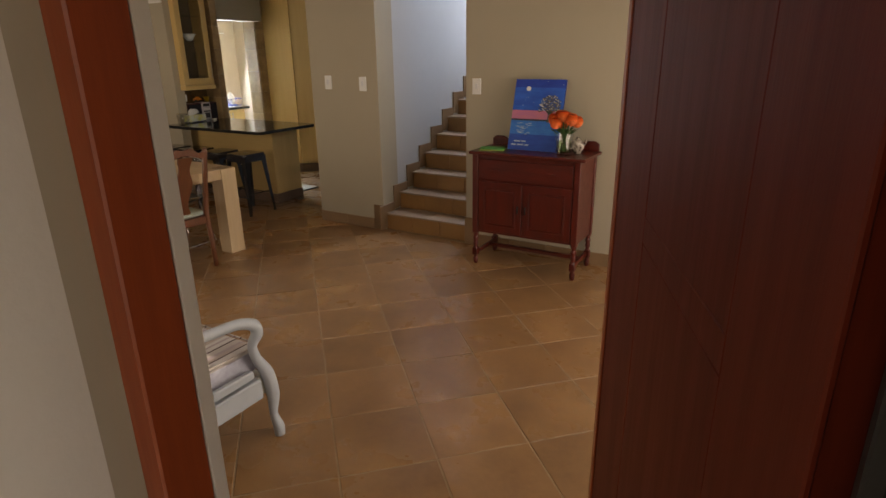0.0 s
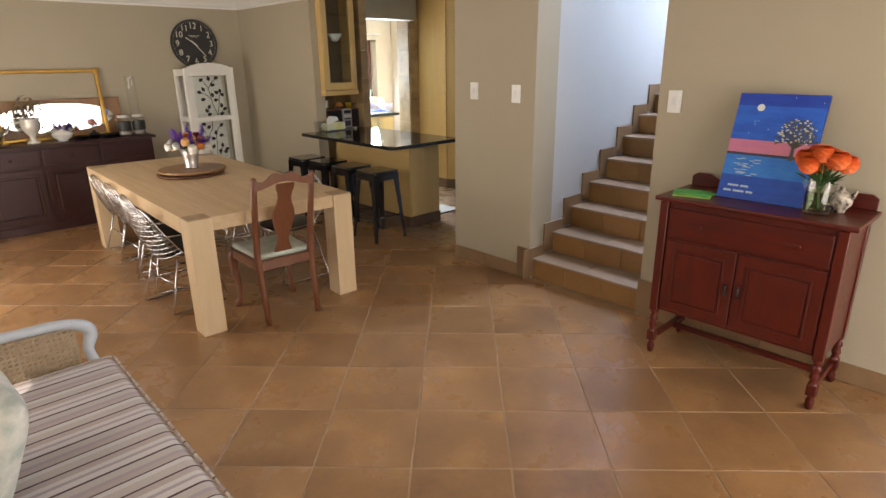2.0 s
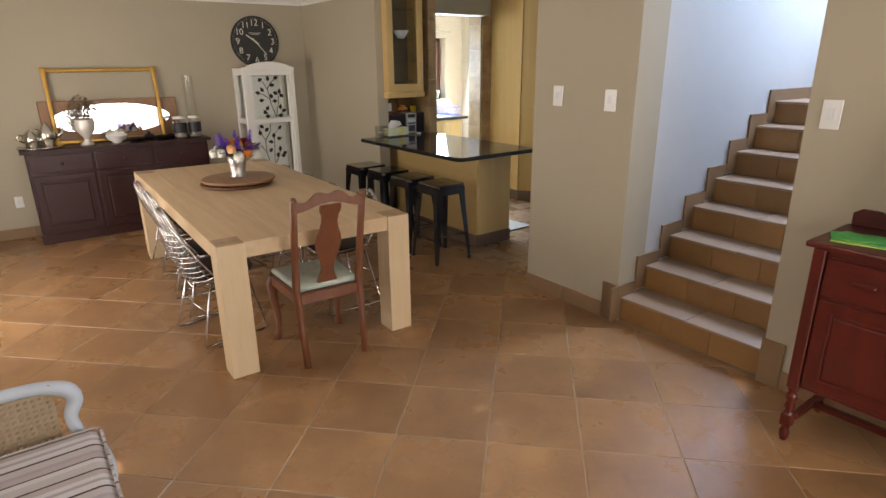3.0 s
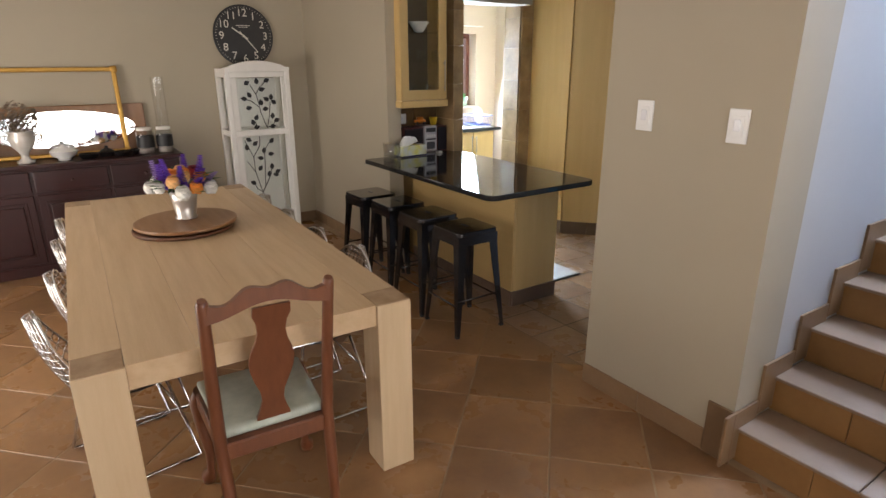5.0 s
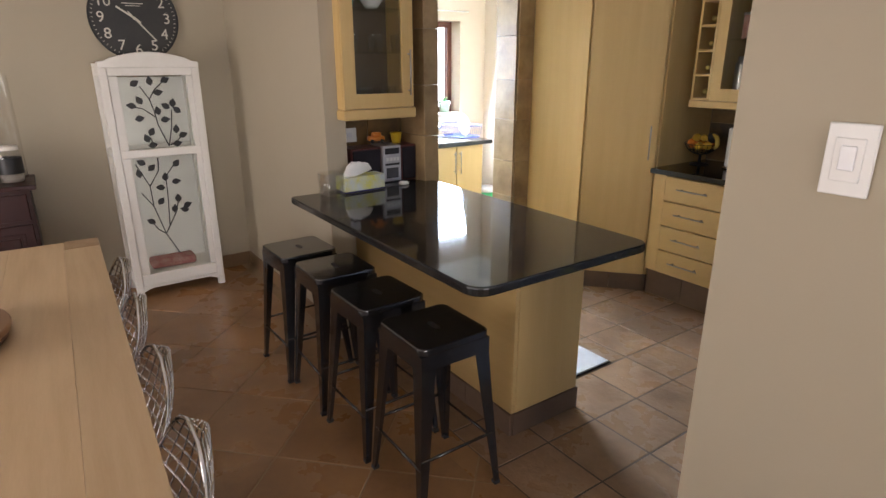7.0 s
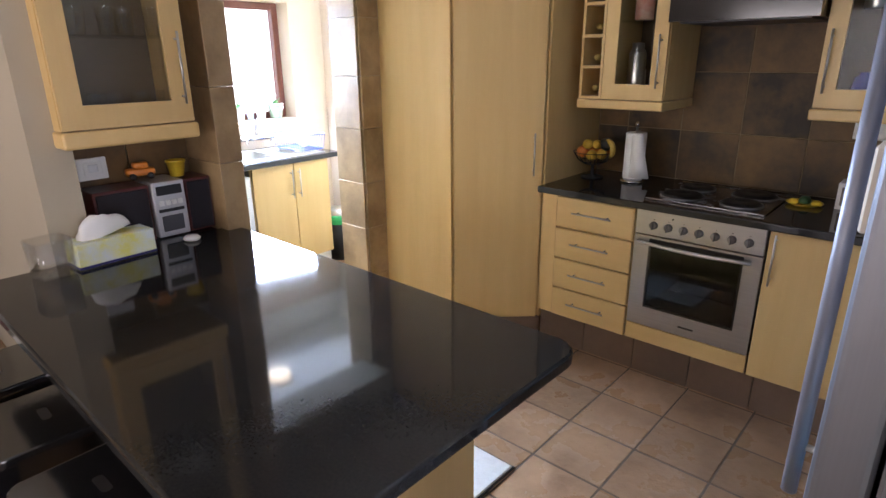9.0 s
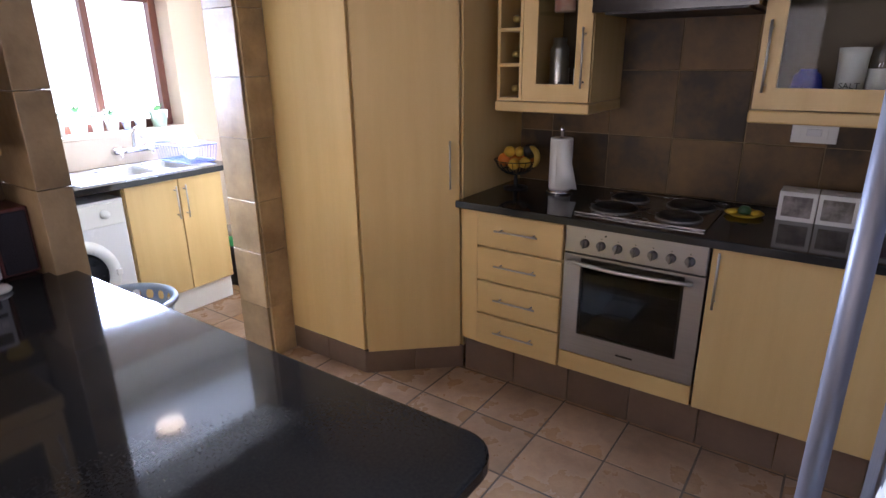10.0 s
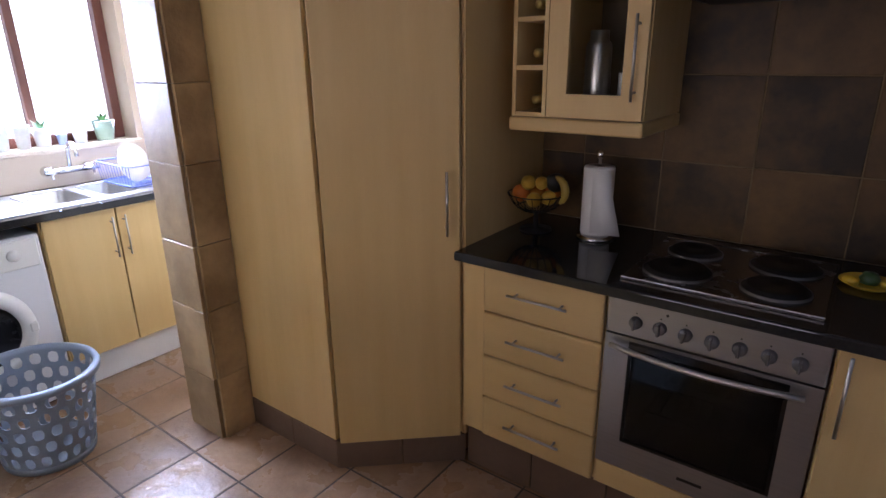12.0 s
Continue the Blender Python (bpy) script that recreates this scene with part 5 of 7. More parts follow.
def shell(u, v):
    """A bucket of wires: u across (-1..1), v from the seat's front (0) to the back's top (1)."""
    if v < 0.5:
        f = v / 0.5
        y, z = -0.24 + 0.40 * f, 0.445 - 0.035 * math.sin(f * math.pi * 0.5)
        half = 0.235 - 0.02 * (1 - f)
        lift = 0.055 * (u ** 2) * (0.4 + f)
    else:
        f = (v - 0.5) / 0.5
        a = radians(78) * f
        y, z = 0.16 + 0.075 * math.sin(min(a * 1.4, 1.57)) + 0.04 * f, 0.41 + 0.40 * f
        half = 0.235 * math.sqrt(max(0.0, 1 - (max(0, f - 0.25) / 0.77) ** 2)) if f > 0.25 else 0.235
        y -= 0.07 * (u ** 2) * (1 - 0.5 * f)
        lift = 0.055 * (u ** 2) * 1.4 * (1 - f)
    return Vector((half * u, y, z + lift))


rim = [shell(-1, i / 24) for i in range(25)] + [shell(1, 1 - i / 24) for i in range(25)]
part("rim", tube(rim, 0.006, 6, closed=True), CHROME, wire_chair)
wires = bmesh.new()
for i in range(1, 12):
    u = -1 + 2 * i / 12
    tube([shell(u, j / 20) for j in range(21)], 0.0030, 5, wires)
for j in range(1, 20):
    tube([shell(-1 + 2 * i / 10, j / 20) for i in range(11)], 0.0030, 5, wires)
part("mesh", wires, CHROME, wire_chair)
part("seat_pad", smoothed(slab(oval(0.205, 0.20, 32, 0, -0.03), 0.435, 0.47, 0.014, seg=3)), material("black leatherette", (0.012, 0.012, 0.013), 0.4, bump=0.1), wire_chair, "black leatherette pad")
for s in (-1, 1):
    part("sled_leg", tube([(s * 0.17, -0.13, 0.43), (s * 0.205, -0.21, 0.012), (s * 0.205, -0.16, 0.008), (s * 0.205, 0.16, 0.008), (s * 0.205, 0.20, 0.012), (s * 0.17, 0.10, 0.42)], 0.0065, 8), CHROME, wire_chair)
    part("glide", box(s * 0.197, s * 0.213, -0.19, -0.14, 0.0, 0.006, 0.002), BLACKMAT, wire_chair)
part("brace", tube([(-0.185, -0.17, 0.24), (0.185, -0.17, 0.24)], 0.005, 6), CHROME, wire_chair)
part("brace", tube([(-0.19, 0.15, 0.24), (0.19, 0.15, 0.24)], 0.005, 6), CHROME, wire_chair)
for x, y, r in ((-5.05, 3.165, 2), (-5.58, 3.175, -2), (-6.08, 3.185, 1), (-4.58, 2.315, 188), (-5.04, 2.385, 179), (-5.62, 2.42, 182), (-6.11, 2.445, 180)):
    copy_thing(wire_chair, pose(x, y, 0, 0, 0, r) @ FLAT)

# ---- buffet and what stands on it ----
BX0, BX1, BY0, BY1, BH = -7.835, -7.43, 1.50, 3.14, 0.885
buffet = thing("buffet", "dark maroon panelled wooden buffet against the wall", "sideboard")
part("body", box(BX0, BX1 - 0.02, BY0 + 0.02, BY1 - 0.02, 0.0, BH - 0.03, 0.003), DARKWOOD, buffet)
part("top", box(BX0 - 0.005, BX1 + 0.02, BY0 - 0.015, BY1 + 0.015, BH - 0.03, BH, 0.008, seg=3), DARKWOOD, buffet)
part("plinth", box(BX1 - 0.035, BX1 - 0.012, BY0 + 0.01, BY1 - 0.01, 0.0, 0.085, 0.004), DARKWOOD, buffet)
w = (BY1 - BY0 - 0.06) / 3
for i in range(3):
    ya = BY0 + 0.03 + i * w
    dr = part("drawer", box(BX1 - 0.022, BX1 - 0.004, ya + 0.012, ya + w - 0.012, 0.67, 0.83, 0.005, seg=2), DARKWOOD, buffet)
    part("knob", lathe([(0.006, 0), (0.006, 0.012), (0.013, 0.018), (0.01, 0.026), (0, 0.027)], 12), DARKWOOD, dr, m=pose(BX1 - 0.004, ya + w / 2, 0.75, 0, 90))
    dd = part("door", box(BX1 - 0.022, BX1 - 0.006, ya + 0.012, ya + w - 0.012, 0.10, 0.645, 0.004), DARKWOOD, buffet)
    part("panel", box(BX1 - 0.010, BX1 + 0.002, ya + 0.085, ya + w - 0.085, 0.18, 0.57, 0.009, seg=2), DARKWOOD, dd)
    mo = bmesh.new()
    for a in ((ya + 0.06, ya + 0.075, 0.155, 0.595), (ya + w - 0.075, ya + w - 0.06, 0.155, 0.595), (ya + 0.075, ya + w - 0.075, 0.155, 0.17), (ya + 0.075, ya + w - 0.075, 0.58, 0.595)):
        bm_box(mo, BX1 - 0.007, BX1 - 0.001, a[0], a[1], a[2], a[3], 0.002)
    part("moulding", mo, DARKWOOD, dd)

gilt = thing("gilt_frame", "empty gilt picture frame leaning on the buffet", "picture frame", pose(-7.735, 2.29, BH + 0.002, 0, -7, 0))
for a in ((-0.495, -0.46, 0, 0.70), (0.46, 0.495, 0, 0.70)):
    part("stile", box(-0.012, 0.02, a[0], a[1], a[2], a[3], 0.008, seg=2), GOLD, gilt)
for z0, z1 in ((0.0, 0.035), (0.672, 0.707)):
    part("rail", box(-0.012, 0.02, -0.459, 0.459, z0, z1, 0.008, seg=2), GOLD, gilt)
for y in (-0.478, 0.478):
    for z in (0.018, 0.69):
        part("corner", smoothed(box(0.012, 0.026, y - 0.026, y + 0.026, z - 0.026, z + 0.026, 0.008, seg=2)), GOLD, gilt)
oak_mirror = thing("oval_mirror", "oval mirror on a brown wooden backboard", "mirror", pose(-7.80, 2.33, BH + 0.002, 0, -3, 0))
part("backboard", box(-0.012, 0.008, -0.62, 0.62, 0, 0.405, 0.006), TRAYWOOD, oak_mirror)
part("glass", slab(oval(0.535, 0.15, 48), 0, 0.008, 0.003, m=Matrix(((0, 0, 1, 0.009), (1, 0, 0, 0), (0, 1, 0, 0.215), (0, 0, 0, 1)))), MIRROR, oak_mirror, "oval mirror glass")
urn = thing("silver_urn", "silver urn with dried flowers on the buffet", "urn", pose(-7.58, 2.045, BH) @ Matrix.Diagonal((1, 1, 1.1, 1)))
URNM = material("silvered white urn", (0.74, 0.72, 0.67), 0.32, 0.35, colour2=(0.60, 0.57, 0.51), grain=12, fine=60, bump=0.05)
part("body", lathe([(0, 0), (0.06, 0), (0.062, 0.012), (0.03, 0.03), (0.026, 0.06), (0.075, 0.12), (0.09, 0.17), (0.08, 0.20), (0.092, 0.22), (0.086, 0.222), (0.07, 0.19), (0, 0.19)], 28), URNM, urn)
for s in (-1, 1):
    part("handle", tube([(0, s * 0.085, 0.19), (0, s * 0.125, 0.19), (0, s * 0.13, 0.15), (0, s * 0.085, 0.13)], 0.007), URNM, urn)
DRIED = material("dried brown petals", (0.15, 0.095, 0.06), 0.9, colour2=(0.34, 0.29, 0.22), grain=30, bump=0.1, island=True)
for hx, hy, hz, hr in ((0.0, -0.07, 0.27, 0.06), (0.02, 0.065, 0.275, 0.062), (-0.02, 0.0, 0.36, 0.065), (0.05, -0.01, 0.29, 0.06), (-0.05, -0.05, 0.33, 0.055), (-0.03, 0.075, 0.34, 0.05)):
    dry = tube([(0, 0, 0.19), (hx * 0.6, hy * 0.6, 0.23), (hx, hy, hz)], 0.003, 5)
    for i in range(60):
        v = Vector((rng.gauss(0, 1), rng.gauss(0, 1), rng.gauss(0, 1))).normalized()
        c = Vector((hx, hy, hz)) + v * hr * rng.uniform(0.7, 1.0)
        side = v.orthogonal().normalized() * 0.016
        leaf_blade(dry, c - side, c + side + v * 0.006, 0.011)
    part("dried_bloom", dry, DRIED, urn, "dried brown hydrangea head")
tray = tagged(part("silver_tray", slab(oval(0.15, 0.19, 36), 0, 0.012, 0.004, smooth=True), SILVER, m=pose(-7.60, 1.66, BH + 0.001)), "oval silver tray on the buffet", "tray")
for x, y, sc in ((-7.56, 1.60, 0.95), (-7.62, 1.73, 1.25), (-7.68, 1.58, 0.8)):
    tea = thing("silver_teapot", "polished silver teapot on a tray", "teapot", Matrix.Translation((x, y, BH + 0.014)) @ Matrix.Diagonal((sc, sc, sc, 1)), "silver tea set")
    part("body", lathe([(0, 0), (0.04, 0), (0.035, 0.015), (0.06, 0.05), (0.066, 0.085), (0.05, 0.12), (0.035, 0.13), (0.03, 0.145), (0.01, 0.155), (0.012, 0.17), (0, 0.176)], 24), SILVER, tea)
    part("spout", tube([(0, 0.055, 0.06), (0, 0.095, 0.085), (0, 0.115, 0.135)], [0.016, 0.011, 0.007]), SILVER, tea)
    part("handle", tube([(0, -0.05, 0.125), (0, -0.10, 0.13), (0, -0.11, 0.085), (0, -0.062, 0.05)], 0.006), SILVER, tea)
tureen = thing("soup_tureen", "white ceramic tureen with lid on the buffet", "tureen", pose(-7.58, 2.30, BH))
part("bowl", lathe([(0, 0), (0.05, 0), (0.045, 0.012), (0.09, 0.04), (0.10, 0.07), (0.104, 0.072), (0, 0.072)], 28), CERAMIC, tureen)
part("lid", lathe([(0.1, 0.073), (0.07, 0.095), (0.02, 0.105), (0.015, 0.12), (0, 0.124)], 28), CERAMIC, tureen)
for y, k in ((2.47, 0), (2.60, 1), (2.72, 0), (2.83, 2)):
    pan = thing("cast_iron_pan", "black cast iron dish on the buffet", "pan", pose(-7.57 - 0.03 * k, y, BH), "black iron dishes")
    r = 0.075 if k == 0 else 0.06
    part("bowl", lathe([(0, 0), (r * 0.8, 0), (r, 0.035), (r + 0.004, 0.037), (r - 0.004, 0.037), (r * 0.76, 0.006), (0, 0.006)], 22), IRON, pan)
    part("handle", tube([(0, r, 0.032), (0.02, r + 0.07, 0.04)], 0.007), IRON, pan)
    if k == 1:
        part("lid", lathe([(r, 0.038), (r * 0.6, 0.06), (0.012, 0.068), (0.016, 0.085), (0, 0.088)], 22), IRON, pan)
for y, jr in ((2.898, 1.0), (3.048, 0.93)):
    jar = thing("storage_jar", "glass storage jar with dark label and silver lid", "jar", Matrix.Translation((-7.58, y, BH)) @ Matrix.Diagonal((jr, jr, 1, 1)), "jars on the buffet")
    part("glass", lathe([(0, 0.003), (0.062, 0.003), (0.069, 0.012), (0.070, 0.17), (0.056, 0.195)], 28), VESSEL, jar)
    part("label", lathe([(0.0708, 0.055), (0.0708, 0.15)], 28), BLACKMAT, jar, "black chalk label")
    part("contents", lathe([(0, 0.006), (0.064, 0.006), (0.064, 0.05), (0, 0.05)], 22), material("pale grain", (0.42, 0.38, 0.33), 0.6, grain=90, bump=0.6), jar)
    part("lid", lathe([(0.060, 0.195), (0.061, 0.214), (0.058, 0.217), (0, 0.218)], 28), WHITEPAINT, jar)
hur = thing("hurricane_vase", "tall clear glass cylinder vase on the buffet", "vase", pose(-7.74, 3.075, BH))
part("glass", lathe([(0, 0.002), (0.05, 0.002), (0.05, 0.62)], 32), VESSEL, hur)

# ---- wall clock ----
clock = thing("wall_clock", "large black wall clock with white numerals", "clock", pose(-7.849, 3.885, 1.855, 0, 0, 90) @ pose(0, 0, 0, 90, 0, 0) @ Matrix.Diagonal((1.075, 1.075, 1, 1)))
part("case", slab(oval(0.252, 0.252, 64), 0.0, 0.028, 0.004, smooth=True), material("worn black clock face", (0.012, 0.012, 0.012), 0.5, colour2=(0.03, 0.028, 0.025), grain=8, bump=0.05), clock)
part("rim", tube([(0.248 * math.cos(a * math.pi / 32), 0.248 * math.sin(a * math.pi / 32), 0.028) for a in range(64)], 0.006, 6, closed=True), BLACKMAT, clock)
CREAM = material("cream numerals", (0.70, 0.66, 0.56), 0.6, bump=0.02)
for h in range(1, 13):
    a = radians(90 - 30 * h)
    t = bpy.data.curves.new("numeral", "FONT")
    t.body, t.size, t.align_x, t.align_y, t.extrude = str(h), 0.088, "CENTER", "CENTER", 0.0006
    o = new("numeral", t)
    o.data.materials.append(CREAM)
    o.parent, o.matrix_basis = clock, pose(0.185 * math.cos(a), 0.185 * math.sin(a), 0.0288)
tick = part("minute_mark", box(0.225, 0.236, -0.0014, 0.0014, 0.028, 0.0292), CREAM, clock)
for i in range(1, 60):
    shared("minute_mark", tick.data, clock, Matrix.Rotation(radians(6 * i), 4, "Z"))
part("maker_bar", box(-0.06, 0.06, 0.083, 0.088, 0.028, 0.0292), CREAM, clock)
part("maker_bar", box(-0.04, 0.04, 0.07, 0.074, 0.028, 0.0292), CREAM, clock)
part("minute_hand", box(-0.004, 0.004, -0.05, 0.17, 0.031, 0.0325, m=Matrix.Rotation(radians(-140), 4, "Z")), CREAM, clock)
part("hour_hand", box(-0.005, 0.005, -0.04, 0.115, 0.033, 0.0345, m=Matrix.Rotation(radians(55), 4, "Z")), CREAM, clock)
part("pin", lathe([(0.01, 0.028), (0.01, 0.037), (0, 0.038)], 14), CREAM, clock)

# ---- white display cabinet ----
wc = thing("display_cabinet", "chalky white wooden cabinet with leaf-painted glass", "cabinet", pose(-7.50, 3.59, 0, 0, 0, 1))
W, DP, CH = 0.59, 0.325, 1.60
for x in (-DP, -0.045):
    for y in (0.0, W - 0.045):
        part("post", box(x, x + 0.045, y, y + 0.045, 0.0, CH - 0.055, 0.003), WHITEPAINT, wc)
for z0, z1 in ((0.09, 0.17), (0.975, 1.028), (CH - 0.105, CH - 0.055)):
    part("front_rail", box(-0.042, -0.003, 0.046, W - 0.046, z0, z1, 0.003), WHITEPAINT, wc)
    part("back_rail", box(-DP + 0.004, -DP + 0.03, 0.046, W - 0.046, z0, z1, 0.003), WHITEPAINT, wc)
    for y in (0.004, W - 0.034):
        part("side_rail", box(-DP + 0.046, -0.046, y, y + 0.03, z0, z1, 0.003), WHITEPAINT, wc)
crown = [(0.0, CH - 0.055), (W, CH - 0.055), (W, CH - 0.02), (W - 0.04, CH - 0.015), (W - 0.08, CH + 0.005)] + [(W - 0.08 - (W - 0.16) * i / 10, CH + 0.005 + 0.035 * math.sin(math.pi * i / 10)) for i in range(1, 10)] + [(0.08, CH + 0.005), (0.04, CH - 0.015), (0.0, CH - 0.02)]
part("crown", slab(crown, -0.045, 0.008, 0.003, m=Matrix(((0, 0, 1, 0), (1, 0, 0, 0), (0, 1, 0, 0), (0, 0, 0, 1)))), WHITEPAINT, wc)
part("top", box(-DP, -0.046, 0.0, W, CH - 0.054, CH - 0.03, 0.003), WHITEPAINT, wc)
part("bottom_shelf", box(-DP + 0.03, -0.04, 0.03, W - 0.03, 0.15, 0.168, 0.002), WHITEPAINT, wc)
part("middle_shelf", box(-DP + 0.03, -0.04, 0.03, W - 0.03, 0.985, 1.0, 0.002), WHITEPAINT, wc)
part("apron", slab([(0.046, 0.089), (W - 0.046, 0.089), (W - 0.046, 0.05), (W - 0.1, 0.07), (0.1, 0.07), (0.046, 0.05)], -0.03, -0.005, m=Matrix(((0, 0, 1, 0), (1, 0, 0, 0), (0, 1, 0, 0), (0, 0, 0, 1)))), WHITEPAINT, wc)
part("back_board", box(-DP + 0.001, -DP + 0.008, 0.045, W - 0.045, 0.17, CH - 0.12), WHITEPAINT, wc)
for y0, y1 in ((0.0455, 0.10), (W - 0.082, W - 0.0455)):
    part("door_stile", box(-0.040, -0.008, y0, y1, 0.172, CH - 0.107, 0.003), WHITEPAINT, wc)


def leaf_branch(parent, y0, y1, z0, z1, stems, leaves):
    """A branch painted on glass; stems and leaves lie in shares of the pane."""
    art = bmesh.new()
    w, h = y1 - y0, z1 - z0
    for stem in stems:
        tube([(-0.019, y0 + w * u, z0 + h * v) for u, v in stem], 0.0038, 5, art)
    for u, v, turn in leaves:
        a = radians(turn)
        d = Vector((0, math.cos(a), math.sin(a))) * 0.062
        sd = Vector((0, -math.sin(a), math.cos(a))) * 0.021
        base = Vector((-0.019, y0 + w * u, z0 + h * v)) - d * 0.5
        pts = [base, base + d * 0.25 + sd * 0.8, base + d * 0.5 + sd, base + d * 0.78 + sd * 0.5, base + d, base + d * 0.78 - sd * 0.5, base + d * 0.5 - sd, base + d * 0.25 - sd * 0.8]
        low = [art.verts.new(v) for v in pts]
        top = [art.verts.new(v + Vector((0.002, 0, 0))) for v in pts]
        art.faces.new(top)
        for k in range(8):
            art.faces.new((low[k], low[(k + 1) % 8], top[(k + 1) % 8], top[k]))
    part("leaf_art", art, BLACKMAT, parent, "painted black leaf branch")


for z0, z1 in ((0.168, 0.978), (1.026, CH - 0.103)):
    g = part("pane", box(-0.026, -0.022, 0.044, W - 0.044, z0, z1), GLASS, wc)
    g.visible_shadow = False
PY0, PY1 = 0.11, W - 0.09
leaf_branch(wc, PY0, PY1, 1.03, CH - 0.11,
            [[(0.6, 0.02), (0.475, 0.33), (0.45, 0.51), (0.4, 0.69), (0.28, 0.87)], [(0.4, 0.69), (0.5, 0.82), (0.65, 0.93)], [(0.45, 0.44), (0.28, 0.56), (0.1, 0.6)],
             [(0.6, 0.02), (0.68, 0.29), (0.72, 0.53)], [(0.62, 0.03), (0.74, 0.08), (0.85, 0.18)], [(0.36, 0.04), (0.33, 0.16)]],
            [(0.21, 0.91, 30), (0.44, 0.94, 95), (0.68, 0.95, 20), (0.55, 0.78, 10), (0.24, 0.68, 120), (0.11, 0.61, 170), (0.21, 0.43, 10), (0.5, 0.53, 100), (0.6, 0.40, 5), (0.63, 0.59, 150), (0.75, 0.63, 80),
             (0.80, 0.53, 140), (0.75, 0.26, 85), (0.85, 0.17, 15), (0.36, 0.24, 60), (0.27, 0.15, 110), (0.35, 0.05, 10), (0.74, 0.05, 10)])
leaf_branch(wc, PY0, PY1, 0.20, 0.975,
            [[(0.52, 0.11), (0.34, 0.31), (0.21, 0.57), (0.2, 0.75), (0.03, 0.95)], [(0.2, 0.75), (0.37, 0.88), (0.39, 0.99)], [(0.34, 0.31), (0.55, 0.49), (0.62, 0.6)], [(0.42, 0.38), (0.46, 0.66), (0.47, 0.82), (0.66, 0.94)],
             [(0.34, 0.31), (0.22, 0.36), (0.13, 0.45)], [(0.21, 0.57), (0.05, 0.70)]],
            [(0.12, 0.96, 150), (0.06, 0.87, 100), (0.27, 0.91, 40), (0.67, 0.93, 50), (0.46, 0.82, 85), (0.63, 0.77, 5), (0.36, 0.73, 170), (0.34, 0.61, 50), (0.62, 0.62, 90), (0.54, 0.53, 80), (0.76, 0.55, 20), (0.7, 0.51, 165), (0.13, 0.44, 150)])
tagged(part("folded_cloth", smoothed(box(-7.75, -7.60, 3.72, 4.02, 0.169, 0.23, 0.02, seg=3)), material("red patterned cloth", (0.30, 0.03, 0.035), 0.85, colour2=(0.5, 0.35, 0.3), grain=25, bump=0.3)), "folded red cloth in the white cabinet", "cloth")

# ---- mahogany sideboard and what stands on it ----
sb = thing("mahogany_sideboard", "red mahogany sideboard with turned legs and two doors", "sideboard")
SX0, SX1, SY0, SY1, SH = -1.917, -0.982, 3.955, 4.375, 0.93
part("top", box(SX0, SX1, SY0, SY1, SH - 0.024, SH, 0.008, seg=3), MAHOG, sb)
part("body", box(SX0 + 0.04, SX1 - 0.04, SY0 + 0.025, SY1 - 0.01, 0.275, SH - 0.026, 0.003), MAHOG, sb)
for x in (SX0 + 0.032, SX1 - 0.032 - 0.045):
    for y in (SY0 + 0.008, SY1 - 0.05):
        part("post", box(x, x + 0.045, y, y + 0.045, 0.265, SH - 0.026, 0.003), MAHOGV, sb)
        leg = lathe([(0.02, 0.265), (0.023, 0.255), (0.014, 0.245), (0.02, 0.23), (0.024, 0.215), (0.016, 0.2), (0.019, 0.185), (0.023, 0.17), (0.015, 0.155), (0.02, 0.14), (0.022, 0.135)], 14)
        bm_box(leg, -0.022, 0.022, -0.022, 0.022, 0.075, 0.135, 0.003)
        lathe([(0, 0), (0.014, 0.0), (0.019, 0.02), (0.021, 0.045), (0.013, 0.065), (0.02, 0.075)], 14, None, leg)
        part("leg", leg, MAHOGV, sb, "turned mahogany leg", pose(x + 0.0225, y + 0.0225, 0))
part("stretcher", box(SX0 + 0.05, SX0 + 0.08, SY0 + 0.07, SY1 - 0.05, 0.09, 0.12, 0.004), MAHOG, sb)
part("stretcher", box(SX1 - 0.08, SX1 - 0.05, SY0 + 0.07, SY1 - 0.05, 0.09, 0.12, 0.004), MAHOG, sb)
part("stretcher", box(SX0 + 0.08, SX1 - 0.08, 4.19, 4.22, 0.09, 0.12, 0.004), MAHOG, sb)
FY = SY0 + 0.025
drw = part("drawer", box(SX0 + 0.085, SX1 - 0.085, FY - 0.014, FY + 0.002, 0.715, 0.875, 0.004), MAHOG, sb)
for x in (-1.69, -1.23):
    part("pull", box(x - 0.04, x + 0.04, FY - 0.026, FY - 0.013, 0.79, 0.805, 0.004), MAHOG, drw)
